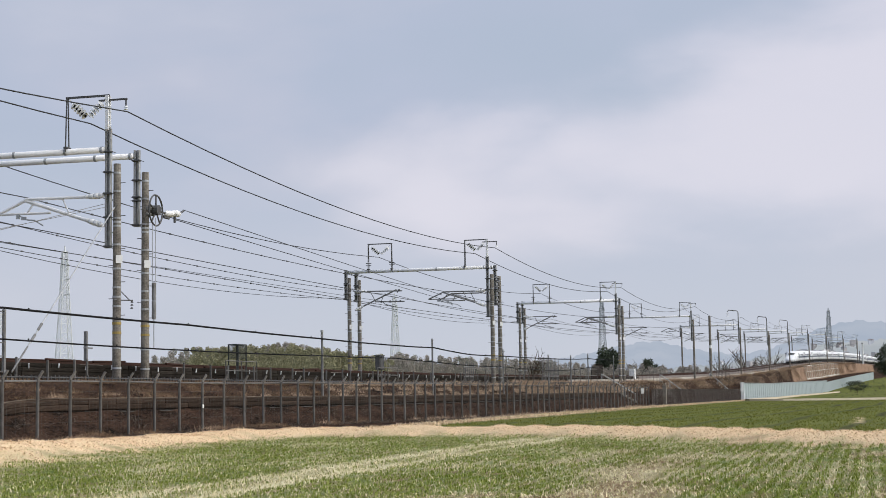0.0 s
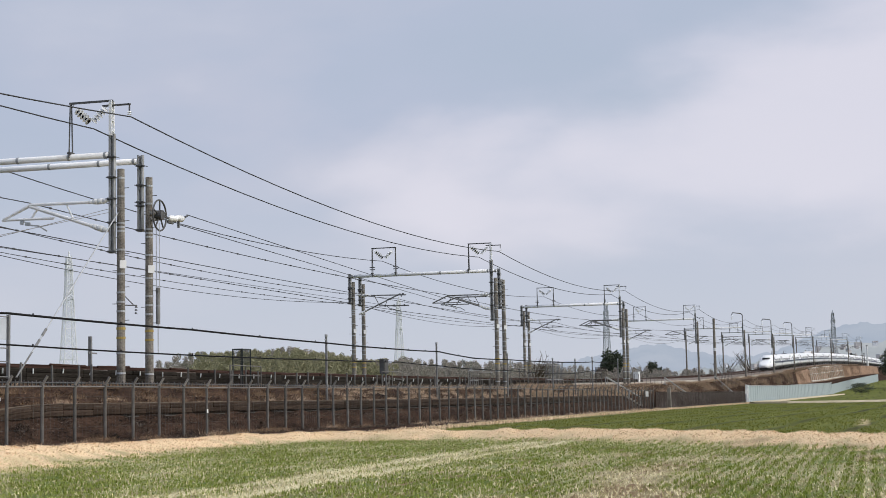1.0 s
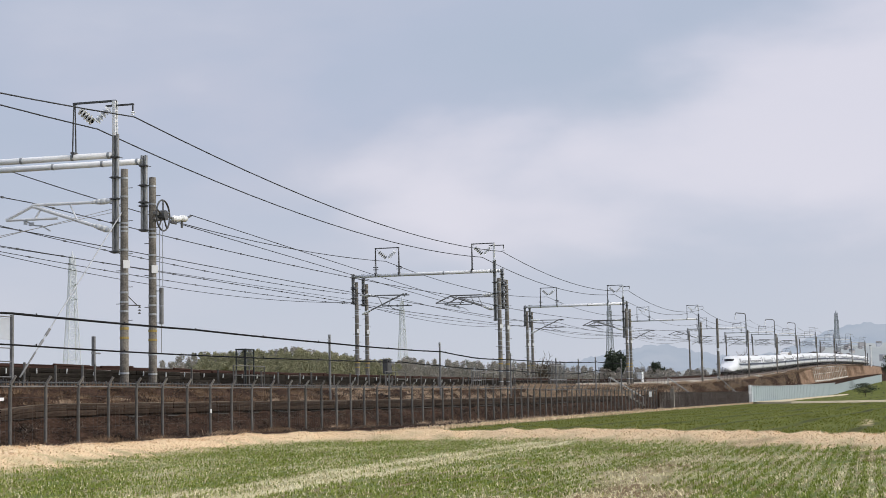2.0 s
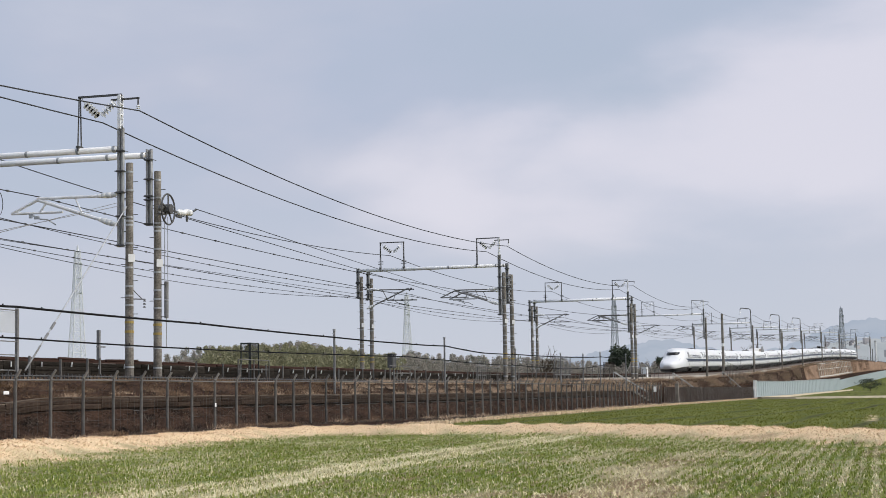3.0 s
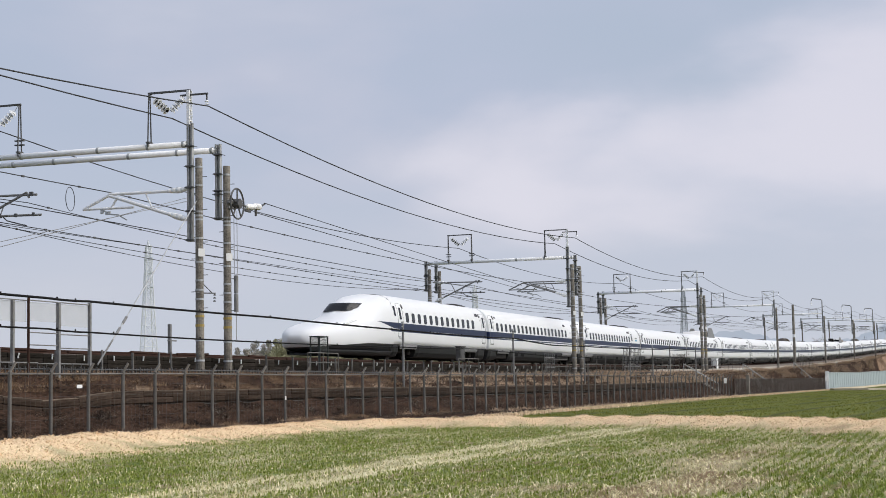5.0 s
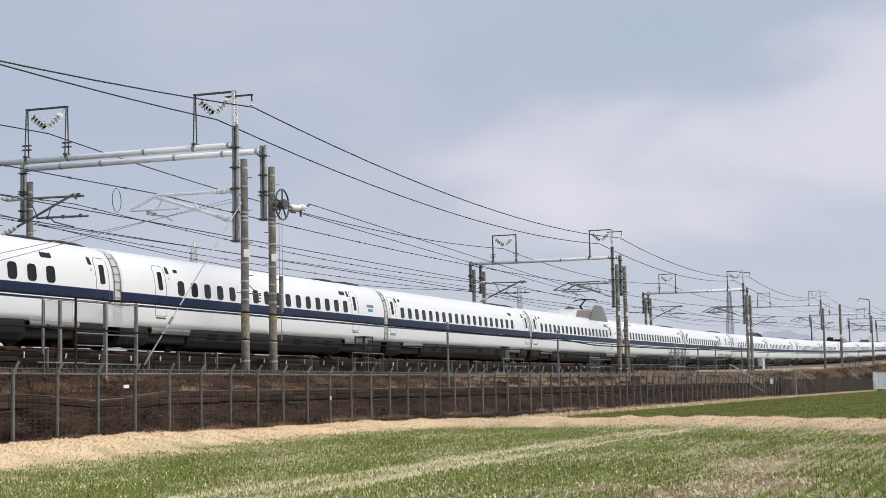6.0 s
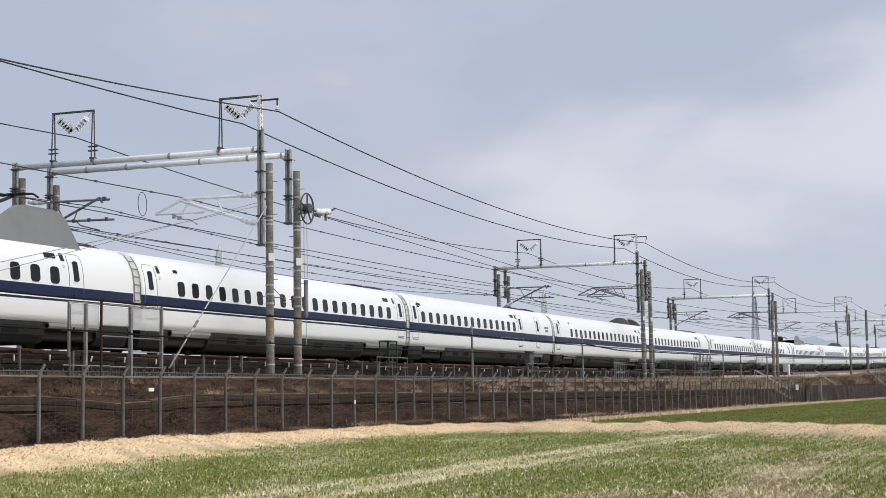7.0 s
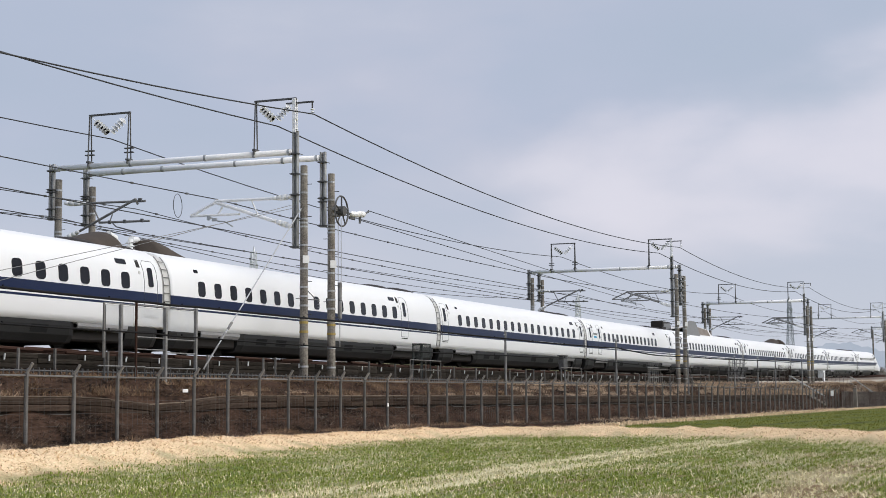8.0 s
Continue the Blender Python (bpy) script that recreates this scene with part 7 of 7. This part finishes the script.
def bare_slope():
    """Bare tan soil on the high bank, held by a grid of pale concrete ribs."""
    bm = bmesh.new()
    secs = []
    for s in levels(405, 720, 4):
        r, t = rail(s) - 3.1, toe(s)
        mid = 1.67 + r * 0.5 + (t - 0.4) * 0.5
        j = 0.06 * math.sin(s * 0.9) + 0.05 * math.sin(s * 2.3)
        secs.append([(s, NEAR + o + lat(s), z + 0.10 * min(1.0, (s - 405) / 40) - 0.04 + j) for o, z in ((-5.0, mid - 0.45), (-4.6, mid), (-4.05, 2.08 + r), (-2.9, 2.26 + r))])
    sweep(bm, secs)
    bmesh.ops.recalc_face_normals(bm, faces=bm.faces)
    bmesh.ops.solidify(bm, geom=list(bm.faces), thickness=0.08)
    bank = tagged(part("bare_slope", bm, M_TANSOIL, smooth=True), "bare tan soil slope of the high embankment", "bank", kind="structure")
    for s in levels(446, 560, 6):
        r, t = rail(s) - 3.1, toe(s)
        mid = 1.67 + r * 0.5 + (t - 0.4) * 0.5
        bm = bmesh.new()
        pipe(bm, [(s, NEAR + o + lat(s), z + 0.2) for o, z in ((-5.0, mid - 0.45), (-4.6, mid), (-4.05, 2.08 + r), (-2.9, 2.26 + r))], 0.22, 4)
        part("rib", bm, M_PALECONC, bank, "pale concrete rib")
    for o, f in ((-4.75, 0.0), (-4.3, 0.55), (-3.95, 1.0)):
        bm = bmesh.new()
        pipe(bm, [(s, NEAR + o + lat(s), (1.5 + (rail(s) - 3.1) * 0.5 + (toe(s) - 0.4) * 0.5) * (1 - f) + (2.1 + rail(s) - 3.1) * f + 0.2) for s in levels(446, 560, 6)], 0.18, 4)
        part("rib", bm, M_PALECONC, bank, "pale concrete rib")


bare_slope()
path_bm = bmesh.new()
sweep(path_bm, [[(x + dx, y + dy, float(ground_z(x, y)) + dz) for dx, dy, dz in ((-1.6, -0.6, -0.05), (-0.7, -0.3, 0.30), (0.9, 0.3, 0.32), (1.8, 0.6, -0.05))] for x, y in [(246, -40), (246, -14.0), (246, -4), (247, 6), (250, 13), (260, 18.8), (290, 19.4), (330, 18.0), (380, 15.2), (430, 11.6), (480, 8.2)]])
tagged(part("field_path", path_bm, M_STRAWPATH), "pale dry grass bank along the field edge", "bank", kind="structure")
lone = thing("line_pole", pose(*at(260.3, -3.2)), "tall plain concrete pole beside the line", "pole")
bm_ = bmesh.new()
tube(bm_, (0, 0, -2.6), (0, 0, 9.3), 0.24, 0.19, n=12)
part("shaft", bm_, M_POLE, lone)
bm_ = bmesh.new()
tube(bm_, (0, 0, 4.0), (0, 0, 4.5), 0.235, n=12)
part("number_band", bm_, M_WHITE, lone, "white number plate band")
for s_, h_ in ((683.0, 8.5), (668.0, 5.0)):
    tall = thing("pale_mast", pose(*at(s_, -3.4, -0.8)), "thick pale steel mast beside the line", "mast")
    bm_ = bmesh.new()
    tube(bm_, (0, 0, -1), (0, 0, h_), 0.42 if h_ > 6 else 0.2, n=10)
    part("shaft", bm_, M_WHITE if h_ > 6 else M_GREYSTEEL, tall)
    bm_ = bmesh.new()
    tube(bm_, (0, 0, h_), (0, 0, h_ + 0.3), 0.5 if h_ > 6 else 0.25, n=10)
    part("cap", bm_, M_GREYSTEEL, tall)
handrail(290, 420, -2.9, lambda s: rail(s) - 0.9, 1.9, 26)
handrail(424, 700, -2.9, lambda s: rail(s) - 0.9, 2.1, 44)
handrail(258, 284, -4.4, lambda s: rail(s) - 1.0 - (s - 258) * 0.075, 2.0, 13)
handrail(262, 282, -3.6, lambda s: rail(s) - 0.9 - (s - 262) * 0.05, 2.3, 9)
far_post = thing("line_post", pose(*at(73.2, 8.2, -0.9)), "short dark post with a cross-arm beyond the far track", "post")
bm_ = bmesh.new()
box(bm_, (0, 0, 1.4), (0.16, 0.16, 3.0), 0.01)
part("shaft", bm_, M_GREYSTEEL, far_post)
bm_ = bmesh.new()
box(bm_, (0.25, 0, 2.05), (0.9, 0.06, 0.07))
part("cross_arm", bm_, M_GREYSTEEL, far_post)
for s_, z_, w_ in ((40.4, 1.78, 0.28), (55.2, 1.28, 0.10)):
    bm_ = bmesh.new()
    box(bm_, (0, 0, 0), (w_, 0.02, 0.10 if w_ > 0.2 else 0.14))
    tagged(part("fence_plate", bm_, M_WHITE, m=along(s_, -6.07, z_)), "small plain white plate fixed to the fence", "sign")
field_cover()
slope_grass()
far_slope_straw()
tufts()
woods()
tree(9.0, 320, 11.8, 2.7, M_DARKLEAF, "round dark evergreen tree beyond the railway", 1)
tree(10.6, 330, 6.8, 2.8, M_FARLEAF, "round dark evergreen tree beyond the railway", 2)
tree(7.5, 340, 9.6, 2.4, M_DARKLEAF, "narrow dark conifer beyond the railway", 3)
tree(11.75, 280, 11.0, 3.6, M_BROWNWOOD, "leafless brown tree beyond the railway", 4, True)
tree(8.0, 330, 8.5, 3.4, M_BROWNWOOD, "leafless brown tree beyond the railway", 5, True)
tree(4.1, 620, 19.0, 7.0, M_BROWNWOOD, "leafless brown tree beyond the railway", 6, True)
tree(3.3, 640, 18.0, 7.0, M_BROWNWOOD, "leafless brown tree beyond the railway", 7, True)
tree(5.0, 600, 16.0, 6.0, M_BROWNWOOD, "leafless brown tree beyond the railway", 8, True)
tree(-0.85, 560, 15.0, 6.5, M_DARKLEAF, "broad dark evergreen tree near the track", 9, base=2.0)
tree(-2.2, 540, 14.0, 7.5, M_DARKLEAF, "broad dark evergreen tree near the track", 10, base=2.0)
tree(0.35, 440, 3.6, 4.2, M_DARKLEAF, "low dark bush at the edge of the field", 11, base=0.4)
pylon(28.37, 420, 42.4, M_PYLON, "pale steel lattice power pylon")
pylon(16.66, 620, 42.6, M_PYLON, "pale steel lattice power pylon")
pylon(9.18, 650, 41.8, M_PYLONDARK, "grey steel lattice power pylon", 1.6)
pylon(1.23, 800, 42.4, M_PYLONDARK, "grey steel lattice power pylon", 1.6)
hills()
town()


# ---- what moves ----
def motions():
    """The whole train runs along the bent and rising track at one speed."""
    for i, car in enumerate(TRAIN):
        rows = []
        for k in range(33):
            t = k * 0.25
            tip = NOSE_AT - SPEED * t
            if i == 0:
                a, b = tip, tip + NOSE_CAR
            elif i < 15:
                a = tip + NOSE_CAR + CAR * (i - 1)
                b = a + CAR
            else:
                a = tip + NOSE_CAR + CAR * 14
                b = a + NOSE_CAR
            pa, pb = at(a + 3.5, 0), at(b - 3.5, 0)
            d = (pb - pa).normalized()
            yaw, climb = math.degrees(math.atan2(d.y, d.x)), math.degrees(math.asin(d.z))
            o = pa - d * 3.5 if i == 0 else (pb + d * 3.5 if i == 15 else (pa + pb) / 2)
            rows.append((t, pose(*o, 0, climb, yaw + 180) if i == 15 else pose(*o, 0, -climb, yaw)))
        walk(car, rows)


motions()
